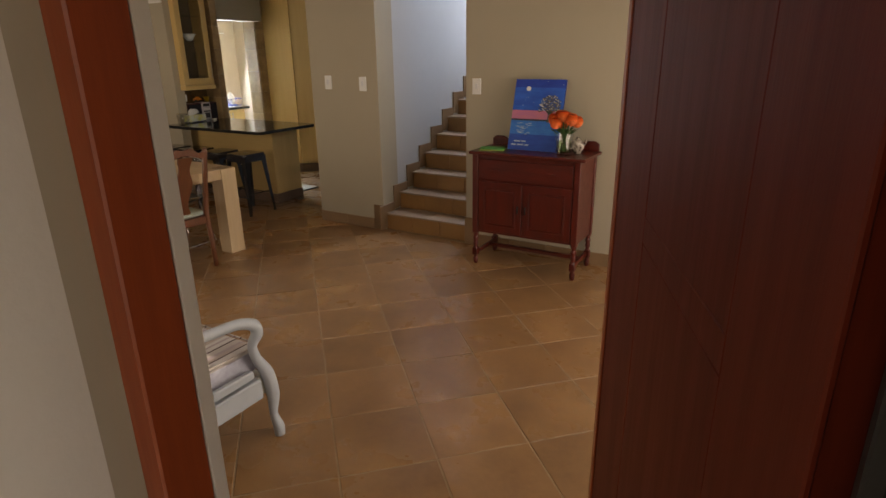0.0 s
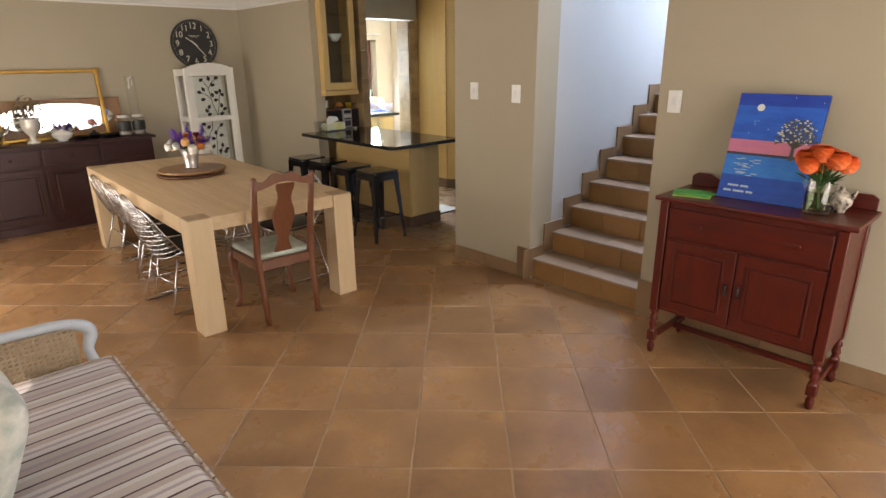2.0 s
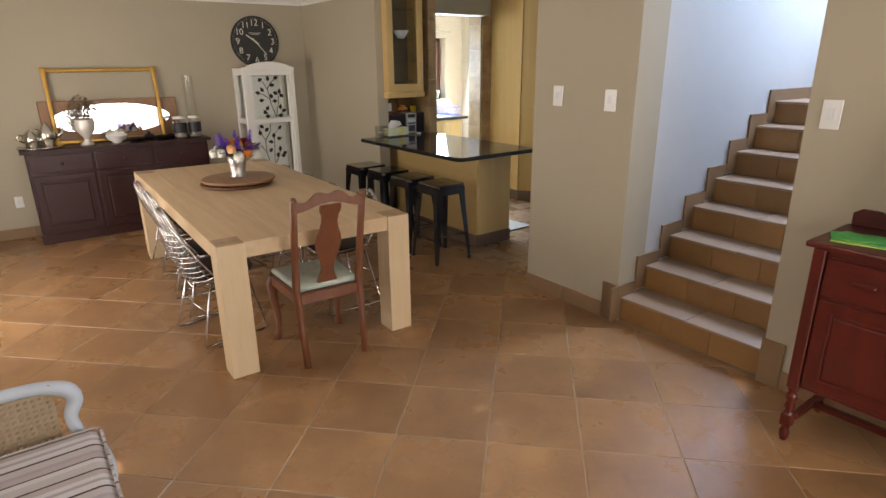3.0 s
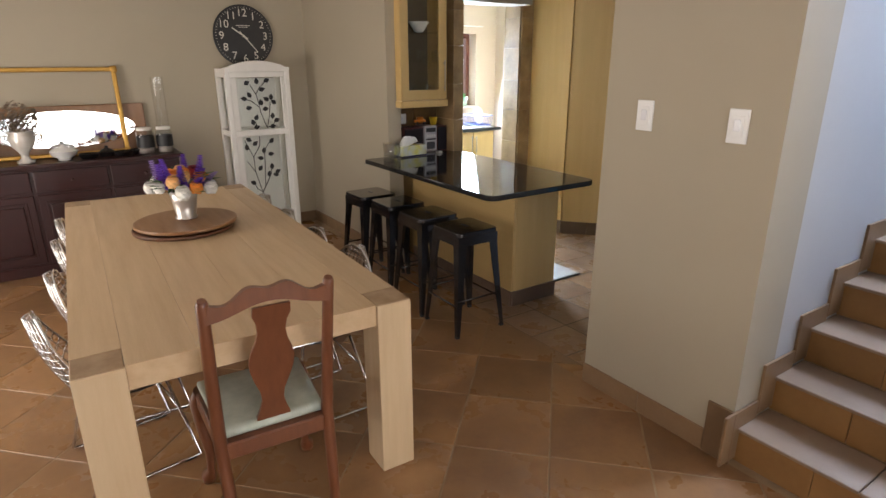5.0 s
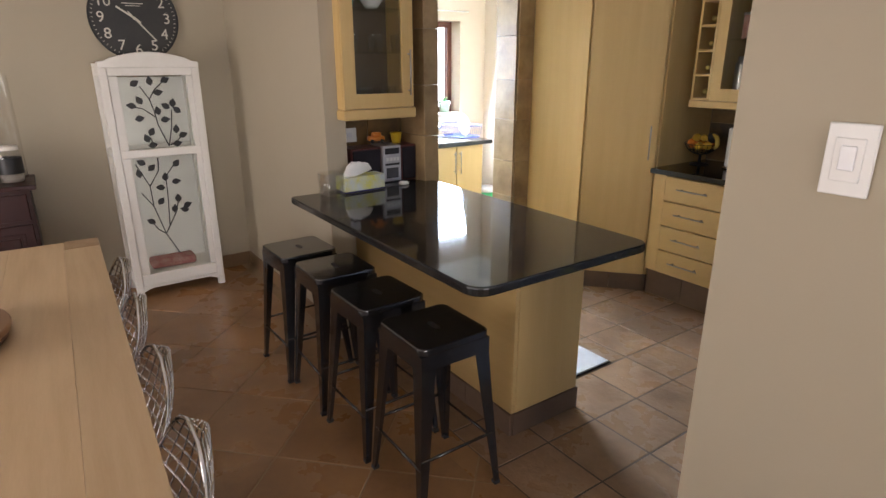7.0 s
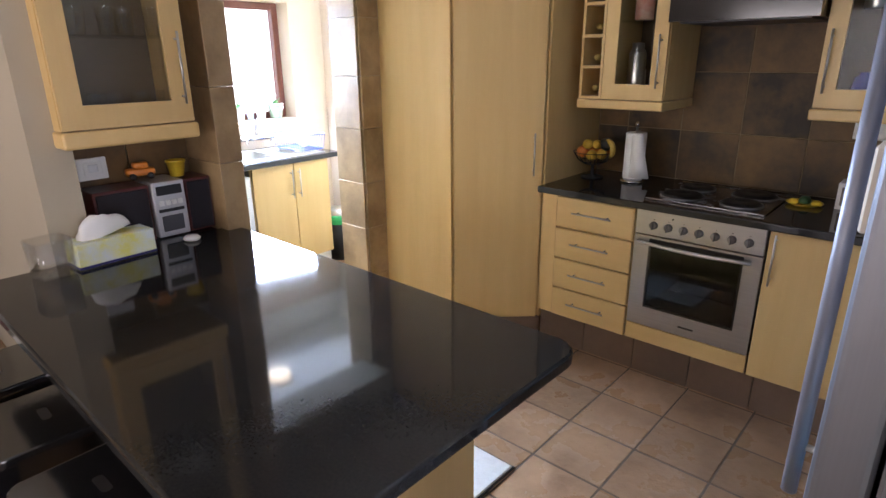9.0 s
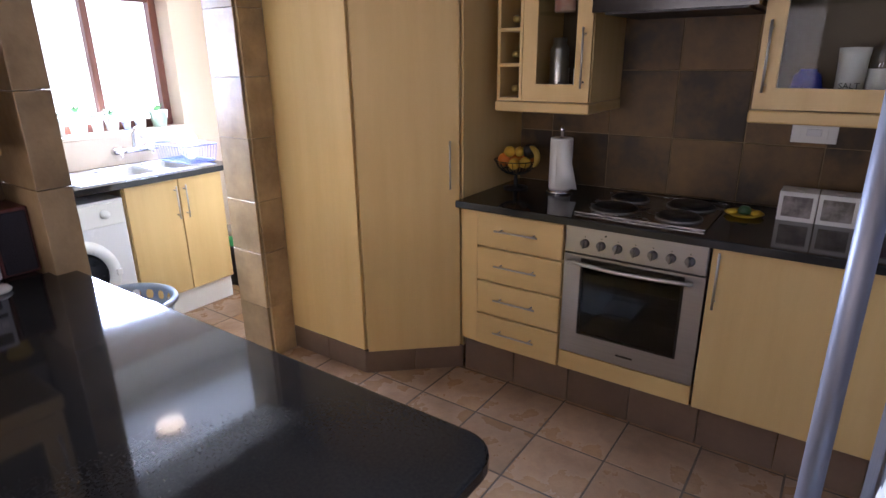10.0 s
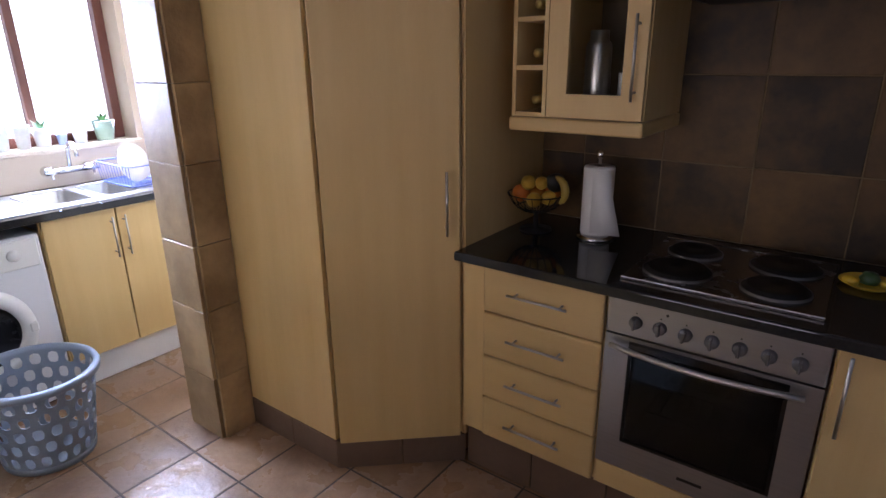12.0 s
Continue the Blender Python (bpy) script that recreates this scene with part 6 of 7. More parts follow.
for x0, x1, s in ((SX0 + 0.085, -1.462, 1), (-1.458, SX1 - 0.085, -1)):
    d = part("door", box(x0, x1, FY - 0.014, FY + 0.002, 0.295, 0.70, 0.004), MAHOGV, sb)
    part("panel", box(x0 + 0.065, x1 - 0.065, FY - 0.019, FY - 0.012, 0.36, 0.635, 0.006, seg=2), MAHOGV, d)
    mo = bmesh.new()
    for a in ((x0 + 0.05, x0 + 0.062, 0.345, 0.65), (x1 - 0.062, x1 - 0.05, 0.345, 0.65), (x0 + 0.062, x1 - 0.062, 0.345, 0.357), (x0 + 0.062, x1 - 0.062, 0.638, 0.65)):
        bm_box(mo, a[0], a[1], FY - 0.018, FY - 0.013, a[2], a[3], 0.002)
    part("moulding", mo, MAHOGV, d)
    part("drop_handle", tube([(x1 - 0.03 if s > 0 else x0 + 0.03, FY - 0.018, 0.53), (x1 - 0.03 if s > 0 else x0 + 0.03, FY - 0.026, 0.51), (x1 - 0.03 if s > 0 else x0 + 0.03, FY - 0.022, 0.47)], 0.006), BLACKMAT, d, "dark metal drop handle")
up = [(SX0 + 0.02, 0)] + [(SX0 + 0.02, 0.055), (SX0 + 0.05, 0.075), (SX0 + 0.12, 0.075), (SX0 + 0.16, 0.05)] + [(SX1 - 0.16, 0.05), (SX1 - 0.12, 0.075), (SX1 - 0.05, 0.075), (SX1 - 0.02, 0.055), (SX1 - 0.02, 0)]
part("gallery", slab(up, 0, 0.018, 0.003, m=Matrix(((1, 0, 0, 0), (0, 0, -1, SY1 - 0.002), (0, 1, 0, SH), (0, 0, 0, 1)))), MAHOG, sb)

canvas_m = pose(-1.472, 4.16, SH + 0.002, -16, 0, 0) @ Matrix.Diagonal((1.06, 1, 1.03, 1))
canvas = thing("canvas_painting", "blue night seascape canvas with moon and silver tree", "painting", canvas_m)
PW, PH = 0.193, 0.53
part("stretcher", box(-PW, PW, 0.0, 0.018, 0, PH, 0.002), material("canvas blue edge", (0.01, 0.03, 0.20), 0.7, bump=0.1), canvas)


def paint(name, c, c2, grain):
    return material(name, c, 0.55, colour2=c2, grain=grain, fine=70, stretch=(1, 1, 3), bump=0.25, mottle=0.8)


for nm, z0, z1, m in (("dark_sky", 0.47, PH, paint("deep sky paint", (0.006, 0.035, 0.32), (0.01, 0.06, 0.42), 9)), ("sky", 0.30, 0.47, paint("sky blue paint", (0.015, 0.13, 0.60), (0.01, 0.075, 0.44), 7)),
                      ("dusk_band", 0.235, 0.30, paint("dusk pink paint", (0.62, 0.20, 0.27), (0.50, 0.17, 0.33), 9)), ("shore", 0.222, 0.235, paint("dark shore paint", (0.02, 0.03, 0.06), (0.05, 0.05, 0.08), 30)),
                      ("sea", 0.12, 0.222, paint("sea blue paint", (0.012, 0.14, 0.56), (0.03, 0.22, 0.62), 12)), ("deep_sea", 0.0, 0.12, paint("deep sea paint", (0.006, 0.05, 0.32), (0.012, 0.08, 0.42), 12))):
    part(nm, box(-PW + 0.001, PW - 0.001, -0.0018, -0.0002, z0, z1), m, canvas)
MOON = material("moon paint", (0.72, 0.76, 0.72), 0.5, bump=0.1)
LETTER = material("pale stroke paint", (0.45, 0.56, 0.66), 0.55, bump=0.1)
TREEP = material("dark leaf paint", (0.07, 0.065, 0.055), 0.45, colour2=(0.06, 0.07, 0.06), grain=40, bump=0.3, island=True)
XZ = Matrix(((1, 0, 0, 0), (0, 0, -1, -0.002), (0, 1, 0, 0), (0, 0, 0, 1)))
part("moon", slab(oval(0.017, 0.017, 24, -0.085, 0.46), 0, 0.002, m=XZ), MOON, canvas)
tr = bmesh.new()
r3 = random.Random(8)
slab([(0.085, 0.215), (0.105, 0.215), (0.10, 0.29), (0.09, 0.29)], 0, 0.002, m=XZ, bm=tr)
for i in range(14):
    a = radians(20 + 10 * i)
    tube([(0.095, -0.003, 0.27), (0.097 + 0.045 * math.cos(a), -0.003, 0.285 + 0.05 * math.sin(a)), (0.098 + 0.085 * math.cos(a), -0.003, 0.30 + 0.10 * math.sin(a))], 0.0022, 4, tr)
spk = bmesh.new()
for i in range(230):
    a, r = r3.uniform(-0.25, math.pi + 0.25), math.sqrt(r3.random())
    cx, cy = 0.098 + 0.090 * r * math.cos(a), 0.308 + 0.108 * r * math.sin(a)
    slab(oval(r3.uniform(0.003, 0.006), r3.uniform(0.002, 0.005), 6, min(cx, PW - 0.008), cy), 0, 0.0025 + 0.001 * r3.random(), m=XZ, bm=spk if i % 3 == 0 else tr)
part("blossom", spk, material("white fleck paint", (0.62, 0.64, 0.58), 0.5, bump=0.1), canvas, "white painted flecks")
part("tree", tr, TREEP, canvas, "silvery painted tree")
for i in range(22):
    x, z = -0.09 + r3.gauss(0, 0.028), r3.uniform(0.12, 0.215)
    part("glint", slab(oval(r3.uniform(0.008, 0.022), 0.0022, 10, x, z), 0, 0.0025, m=XZ), LETTER, canvas)
for i in range(12):
    part("star", slab(oval(0.0022, 0.0022, 8, r3.uniform(-0.18, 0.18), r3.uniform(0.33, 0.52)), 0, 0.0025, m=XZ), LETTER, canvas)
sg = bmesh.new()
for i, (x, z, w) in enumerate(((-0.15, 0.062, 0.05), (-0.09, 0.062, 0.035), (-0.165, 0.035, 0.035), (-0.12, 0.035, 0.05), (-0.06, 0.035, 0.03))):
    bm_box(sg, x, x + w, -0.004, -0.002, z, z + 0.010)
part("inscription", sg, LETTER, canvas, "pale painted inscription")

pv = thing("orange_flower_vase", "orange pincushion blooms in a clear glass vase", "flowers", pose(-1.195, 4.10, SH) @ Matrix.Scale(1.25, 4))
part("vase", lathe([(0, 0.002), (0.045, 0.002), (0.05, 0.012), (0.047, 0.06), (0.055, 0.125)], 24), VESSEL, pv)
part("water", lathe([(0, 0.0145), (0.0425, 0.0165), (0.042, 0.06), (0.044, 0.08), (0, 0.08)], 20), glass_material("vase water", (0.85, 0.92, 0.8)), pv)
st = bmesh.new()
heads = []
for i in range(9):
    a = i * 2.39996
    r = 0.082 * math.sqrt((i + 0.5) / 9)
    p = Vector((r * math.cos(a), 0.6 * r * math.sin(a) - 0.02, 0.235 - 8 * r * r + 0.012 * (i % 3)))
    heads.append(p)
    tube([(-0.25 * p.x, -0.25 * p.y, 0.02), (0.2 * p.x, 0.2 * p.y, 0.12), p], 0.0035, 5, st)
for i in range(26):
    a, r = r3.uniform(0, 6.28), r3.uniform(0.02, 0.06)
    q = Vector((r * math.cos(a), r * math.sin(a), r3.uniform(0.12, 0.16)))
    leaf_blade(st, q * 0.6 + Vector((0, 0, 0.04)), q + Vector((0.04 * math.cos(a), 0.04 * math.sin(a), r3.uniform(-0.01, 0.03))), 0.010)
part("stems", st, GREEN, pv, "green flower stems")
for p in heads:
    bm = petal_ball(bmesh.new(), p, r3.uniform(0.040, 0.046), 90, 0.9, 150)
    part("bloom", bm, F_CORAL, pv, "orange pincushion bloom")
ORNAMENT_GLAZE = material("dark patched glaze", (0.03, 0.018, 0.012), 0.25, colour2=(0.55, 0.48, 0.40), grain=24, fine=60, bump=0.05, mottle=0.92)
# A teapot shape fills the place of a small dark ornament.
tp = thing("small_teapot", "small dark ornament with cream patches, built as a teapot", "teapot", pose(-1.13, 4.22, SH, 0, 0, 60))
part("body", lathe([(0, 0), (0.03, 0), (0.028, 0.01), (0.05, 0.04), (0.052, 0.065), (0.035, 0.09), (0.02, 0.1), (0.01, 0.108), (0.012, 0.12), (0, 0.124)], 22), ORNAMENT_GLAZE, tp)
part("spout", tube([(0.045, 0, 0.04), (0.075, 0, 0.06), (0.09, 0, 0.095)], [0.012, 0.009, 0.006]), ORNAMENT_GLAZE, tp)
part("handle", tube([(-0.04, 0, 0.09), (-0.08, 0, 0.09), (-0.085, 0, 0.05), (-0.048, 0, 0.035)], 0.005), ORNAMENT_GLAZE, tp)
GREENP = material("bright green print", (0.02, 0.32, 0.06), 0.45, colour2=(0.10, 0.46, 0.12), grain=12, fine=50, bump=0.0, mottle=0.85)
LIMEP = material("lime green print", (0.30, 0.50, 0.08), 0.45, colour2=(0.40, 0.58, 0.16), grain=12, fine=50, bump=0.0, mottle=0.85)
for i, (x, y, rz) in enumerate(((-1.772, 4.09, 14), (-1.775, 4.135, -8), (-1.79, 4.125, 22))):
    tagged(part("leaflet", box(-0.095, 0.095, -0.058, 0.058, 0, 0.003, 0.0005), GREENP if i else LIMEP, m=pose(x, y, SH + 0.0005 + 0.0035 * i, 0, 0, rz)), "bright green printed leaflet on the sideboard", "leaflet", "leaflets on the sideboard")

# ---- sofa ----
GREYBLUE = material("grey-blue chalk paint", (0.43, 0.46, 0.49), 0.5, colour2=(0.35, 0.38, 0.41), grain=5, fine=60, bump=0.12, mottle=0.65)
PALEPAINT = material("antique cream paint", (0.58, 0.56, 0.48), 0.5, colour2=(0.46, 0.44, 0.36), grain=5, fine=60, bump=0.12)
C_CREAM, C_MAUVE, C_DARK, C_TAN, C_WHITE = (0.50, 0.44, 0.40), (0.40, 0.33, 0.34), (0.075, 0.035, 0.04), (0.46, 0.38, 0.34), (0.60, 0.56, 0.53)
STRIPE = stripes_material("striped linen", [C_CREAM, C_DARK, C_TAN, C_WHITE, C_MAUVE, C_WHITE, C_DARK, C_CREAM, C_MAUVE, C_TAN, C_DARK, C_WHITE], [0.036, 0.007, 0.026, 0.020, 0.014, 0.026, 0.009, 0.032, 0.016, 0.024, 0.006, 0.022], "X")
PRINTB = material("blue-grey printed linen", (0.46, 0.46, 0.52), 0.85, colour2=(0.30, 0.29, 0.34), grain=16, fine=70, bump=0.15, mottle=0.85)
sofa = thing("cane_sofa", "grey-blue painted cane sofa with striped seat", "sofa")
QX0, QX1, QY0, QY1 = -3.165, -1.57, 0.68, 1.50
cush = bmesh.new()
bm_box(cush, QX0 + 0.085, QX1 - 0.085, QY0 + 0.10, QY1 + 0.01, 0.325, 0.458, 0.045, seg=5)
part("seat_cushion", smoothed(cush), STRIPE, sofa, "striped linen seat cushion")
pp = rounded(QX0 + 0.09, QX1 - 0.09, QY0 + 0.105, QY1 + 0.008, (0.03,) * 4)
part("printed_border", box(QX1 - 0.086, QX1 - 0.080, QY0 + 0.14, QY1 - 0.03, 0.345, 0.435, 0.002), PRINTB, sofa, "blue-grey printed cushion border")
part("piping", tube([(x, y, 0.448) for x, y in pp], 0.005, 6, closed=True), STRIPE, sofa)
part("front_rail", box(QX0 + 0.05, QX1 - 0.05, QY1 - 0.045, QY1 - 0.005, 0.225, 0.322, 0.008, seg=2), PALEPAINT, sofa)
part("back_rail", box(QX0 + 0.05, QX1 - 0.05, QY0, QY0 + 0.04, 0.225, 0.322, 0.008), GREYBLUE, sofa)
part("deck", box(QX0 + 0.06, QX1 - 0.06, QY0 + 0.042, QY1 - 0.047, 0.29, 0.323), PALEPAINT, sofa)
part("back_cushion", smoothed(box(QX0 + 0.09, QX1 - 0.09, QY0 + 0.045, QY0 + 0.20, 0.456, 0.78, 0.05, seg=4)), STRIPE, sofa)
part("top_rail", box(QX0 + 0.02, QX1 - 0.02, QY0 - 0.01, QY0 + 0.04, 0.76, 0.83, 0.015, seg=3), GREYBLUE, sofa)
CANE = material("woven cane", (0.34, 0.26, 0.17), 0.55, colour2=(0.24, 0.18, 0.11), grain=30, bump=0.1)
for x, s in ((QX0 + 0.045, -1), (QX1 - 0.045, 1)):
    arm = part("arm", tube(*eased([(x, QY0 + 0.01, 0.66), (x, QY0 + 0.25, 0.645), (x + s * 0.01, QY1 - 0.30, 0.63), (x + s * 0.015, QY1 - 0.14, 0.618), (x + s * 0.02, QY1 - 0.06, 0.585), (x + s * 0.02, QY1 - 0.045, 0.54), (x + s * 0.005, QY1 - 0.065, 0.49),
                            (x, QY1 - 0.05, 0.42), (x + s * 0.01, QY1 - 0.01, 0.33), (x + s * 0.015, QY1 + 0.005, 0.22), (x + s * 0.015, QY1 - 0.005, 0.12), (x + s * 0.02, QY1 + 0.01, 0.045), (x + s * 0.02, QY1 + 0.012, 0.0)],
                           [0.019, 0.020, 0.021, 0.023, 0.027, 0.026, 0.021, 0.021, 0.030, 0.030, 0.018, 0.026, 0.024]), 10), GREYBLUE, sofa, "carved grey-blue arm and front leg")
    part("back_post", box(x - 0.025, x + 0.025, QY0 - 0.01, QY0 + 0.045, 0.0, 0.82, 0.006), GREYBLUE, sofa)
    part("side_rail", box(x - 0.02, x + 0.02, QY0 + 0.046, QY1 - 0.05, 0.225, 0.322, 0.006), GREYBLUE, sofa)
    part("lower_rail", box(x - 0.015, x + 0.015, QY0 + 0.046, QY1 - 0.08, 0.335, 0.375, 0.006), GREYBLUE, sofa)
    cane = bmesh.new()
    for i in range(34):
        y = QY0 + 0.06 + i * 0.0198
        bm_box(cane, x - 0.0012, x + 0.0012, y - 0.0045, y + 0.0045, 0.375, 0.63)
    for i in range(13):
        z = 0.385 + i * 0.0195
        bm_box(cane, x - 0.0022, x + 0.0022, QY0 + 0.05, QY1 - 0.10, z - 0.0045, z + 0.0045)
    for i in range(-13, 34):
        y = QY0 + 0.06 + i * 0.0198
        a, b = (y, 0.38), (y + 0.24, 0.62)
        lo, hi = max(0, (QY0 + 0.06 - y) / 0.24), min(1, (QY1 - 0.11 - y) / 0.24)
        if hi > lo:
            tube([(x + 0.002, y + 0.24 * lo, 0.38 + 0.24 * lo), (x + 0.002, y + 0.24 * hi, 0.38 + 0.24 * hi)], 0.0013, 4, cane)
            tube([(x - 0.002, y + 0.24 * lo, 0.62 - 0.24 * lo), (x - 0.002, y + 0.24 * hi, 0.62 - 0.24 * hi)], 0.0013, 4, cane)
    if s < 0:
        tagged(part("cane_panel", cane, CANE, sofa), "woven cane arm panel", kind="stuff")
    else:
        cane.free()
PRINT = material("pale printed cotton", (0.62, 0.62, 0.64), 0.85, colour2=(0.50, 0.50, 0.55), grain=16, fine=70, bump=0.15, mottle=0.8)


def pillow(name, m, w, h, t, mat, label, prints=()):
    th = thing(name, label, "cushion", m)
    bm = bmesh.new()
    n = 14
    grid = {}
    for side in (1, -1):
        for i in range(n + 1):
            for j in range(n + 1):
                u, v = i / n * 2 - 1, j / n * 2 - 1
                edge = max(0.0, (1 - u ** 4) * (1 - v ** 4)) ** 0.55
                pull = 1 - 0.06 * (1 - abs(u)) * abs(v) - 0.06 * (1 - abs(v)) * abs(u)
                grid[side, i, j] = bm.verts.new((u * w / 2 * pull, side * t / 2 * edge, v * h / 2 * pull))
        for i in range(n):
            for j in range(n):
                bm.faces.new((grid[side, i, j], grid[side, i + 1, j], grid[side, i + 1, j + 1], grid[side, i, j + 1])).smooth = True
    bmesh.ops.remove_doubles(bm, verts=bm.verts, dist=1e-4)
    bmesh.ops.recalc_face_normals(bm, faces=bm.faces)
    part("cover", bm, mat, th)
    return th


pillow("scatter_cushion", pose(-2.35, 1.02, 0.64, -22, 0, 5), 0.42, 0.40, 0.14, material("floral cream cotton", (0.60, 0.58, 0.52), 0.85, colour2=(0.36, 0.40, 0.36), grain=14, fine=50, bump=0.15, mottle=0.85), "cream floral scatter cushion on the sofa")

# ---- fridge ----
SATIN = material("satin grey handle", (0.27, 0.27, 0.31), 0.5, 0.6, colour2=(0.24, 0.24, 0.28), bump=0.02)
fridge = thing("fridge", "tall grey steel fridge covered with papers and magnets", "fridge")
part("cabinet", box(-3.985, -3.36, 4.70, 5.43, 0.03, 1.78, 0.004), material("dark fridge side", (0.16, 0.16, 0.17), 0.4, bump=0.02), fridge)
for z0, z1 in ((0.06, 0.52), (0.53, 1.775)):
    part("door", box(-4.05, -3.99, 4.702, 5.428, z0, z1, 0.010, seg=3), FRIDGE, fridge)
for y in (4.72, 5.41):
    for x in (-3.95, -3.42):
        part("foot", lathe([(0.018, 0), (0.018, 0.03)], 10), BLACKMAT, fridge, m=pose(x, y, 0))
for z0, z1 in ((0.62, 1.66), (0.18, 0.48)):
    h = part("handle", tube([(-4.125, 5.30, z0), (-4.125, 5.30, z1)], 0.0165, 14), SATIN, fridge, "long steel bar handle")
    for z in (z0 + 0.12, z1 - 0.12):
        part("post", tube([(-4.05, 5.30, z), (-4.125, 5.30, z)], 0.008, 8), STEEL, h)
PAPER = material("white paper", (0.74, 0.73, 0.70), 0.8, colour2=(0.70, 0.69, 0.66), bump=0.05)
for y, z, w, h, lean, c in ((5.06, 1.10, 0.15, 0.28, 4, None), (5.20, 0.86, 0.10, 0.22, 6, None), (4.90, 1.42, 0.14, 0.18, 1, None), (5.235, 0.74, 0.09, 0.15, 9, (0.03, 0.30, 0.62)), (5.21, 0.60, 0.06, 0.10, 7, (0.45, 0.36, 0.12)),
                            (5.12, 0.83, 0.05, 0.08, 0, (0.05, 0.05, 0.06)), (5.16, 0.92, 0.04, 0.05, 0, (0.02, 0.02, 0.025)), (5.02, 0.72, 0.05, 0.06, 0, (0.50, 0.46, 0.30)), (5.17, 0.68, 0.05, 0.05, 0, (0.03, 0.03, 0.03))):
    paper = c is None or lean
    bm = box(-0.001 if paper else -0.012, 0.0, -w / 2, w / 2, -h, 0, 0.0003)
    mt = PAPER if c is None else material("note print" if paper else "magnet print", c, 0.5, colour2=tuple(min(0.7, v * 1.8) for v in c), grain=20, bump=0.0, mottle=0.9)
    tagged(part("paper_note" if paper else "fridge_magnet", bm, mt, m=pose(-4.0505, y, z + h / 2, 0, lean, 0)), "curling paper note held on the fridge door" if paper else "small dark magnet on the fridge door", "note" if paper else "magnet", "notes and magnets on the fridge")
tagged(part("notepad", box(-4.088, -4.0505, 5.06, 5.17, 1.285, 1.42, 0.004), material("buff notepad", (0.60, 0.53, 0.42), 0.7, bump=0.05)), "buff notepad block on the fridge door", "notepad")

# ---- kitchen worktop things ----
bowl = thing("fruit_bowl", "black wire fruit bowl on a stem full of fruit", "fruit bowl", pose(-5.498, 6.92, 0.90) @ Matrix.Scale(0.86, 4))
part("base", lathe([(0, 0), (0.07, 0), (0.07, 0.008), (0.012, 0.016), (0.010, 0.075), (0.02, 0.08), (0, 0.08)], 22), IRON, bowl)
prof = [(0.02, 0.08), (0.06, 0.09), (0.10, 0.12), (0.125, 0.165)]
for i in range(20):
    a = 2 * math.pi * i / 20
    part("wire", tube([(r * math.cos(a), r * math.sin(a), z) for r, z in prof], 0.0022, 4), IRON, bowl)
for r, z in ((0.125, 0.165), (0.085, 0.107)):
    part("ring", tube([(r * math.cos(i * math.pi / 16), r * math.sin(i * math.pi / 16), z) for i in range(32)], 0.003, 5, closed=True), IRON, bowl)
FRUITS = {"orange": material("orange peel", (0.60, 0.17, 0.015), 0.45, grain=90, bump=0.3), "lemon": material("lemon peel", (0.55, 0.34, 0.03), 0.45, grain=90, bump=0.25), "apple": material("red apple skin", (0.42, 0.05, 0.03), 0.25, colour2=(0.55, 0.35, 0.06), grain=8, bump=0.0)}
for kind, x, y, z, r in (("orange", -0.06, -0.03, 0.165, 0.04), ("lemon", 0.02, -0.065, 0.15, 0.034), ("lemon", 0.065, -0.02, 0.155, 0.034), ("apple", 0.0, 0.02, 0.15, 0.04), ("lemon", -0.02, -0.04, 0.215, 0.034), ("apple", -0.06, 0.05, 0.16, 0.038), ("orange", 0.05, 0.05, 0.165, 0.038), ("lemon", 0.03, -0.02, 0.215, 0.03)):
    prof = [(0, -1), (0.25, -0.95), (0.7, -0.7), (0.98, -0.15), (0.95, 0.3), (0.65, 0.75), (0.2, 0.93), (0, 0.9)] if kind != "lemon" else [(0, -1.25), (0.18, -1.1), (0.6, -0.8), (0.95, -0.1), (0.9, 0.4), (0.5, 0.9), (0.15, 1.1), (0, 1.25)]
    tagged(part(kind, lathe([(a * r * 0.86, b * r * 0.86) for a, b in prof], 16), FRUITS[kind], m=pose(-5.498 + 0.86 * x, 6.92 + 0.86 * y, 0.90 + 0.86 * z, 60 if kind == "lemon" else 0, 40 if kind == "lemon" else 0, x * 900)), "ripe %s in the wire fruit bowl" % kind, "fruit", "fruit in the bowl")
DARKFRUIT = material("avocado skin", (0.015, 0.016, 0.014), 0.5, grain=60, bump=0.4)
tagged(part("avocado", smoothed(lathe([(0, -0.05), (0.03, -0.04), (0.042, -0.005), (0.034, 0.03), (0.018, 0.055), (0, 0.06)], 16)), DARKFRUIT, m=pose(-5.435, 6.94, 1.085, 70, 20, 0) @ Matrix.Scale(0.86, 4)), "dark avocado on top of the fruit", "fruit", "fruit in the bowl")
tagged(part("banana", tube([(-5.42 + 0.04 * math.cos(a), 6.91, 1.06 + 0.05 * math.sin(a)) for a in [radians(-60 + 20 * i) for i in range(9)]], [0.005, 0.011, 0.014, 0.015, 0.015, 0.015, 0.013, 0.010, 0.004], 8), material("banana skin", (0.42, 0.30, 0.04), 0.5, colour2=(0.30, 0.18, 0.03), grain=14, bump=0.05)), "curved banana in the fruit bowl", "fruit", "fruit in the bowl")
roll = thing("paper_towel_roll", "white paper towel roll on a steel holder", "paper towel", pose(-5.275, 6.95, 0.90))
part("holder_base", lathe([(0, 0), (0.065, 0), (0.065, 0.008), (0.05, 0.016), (0, 0.016)], 28), CHROME, roll)
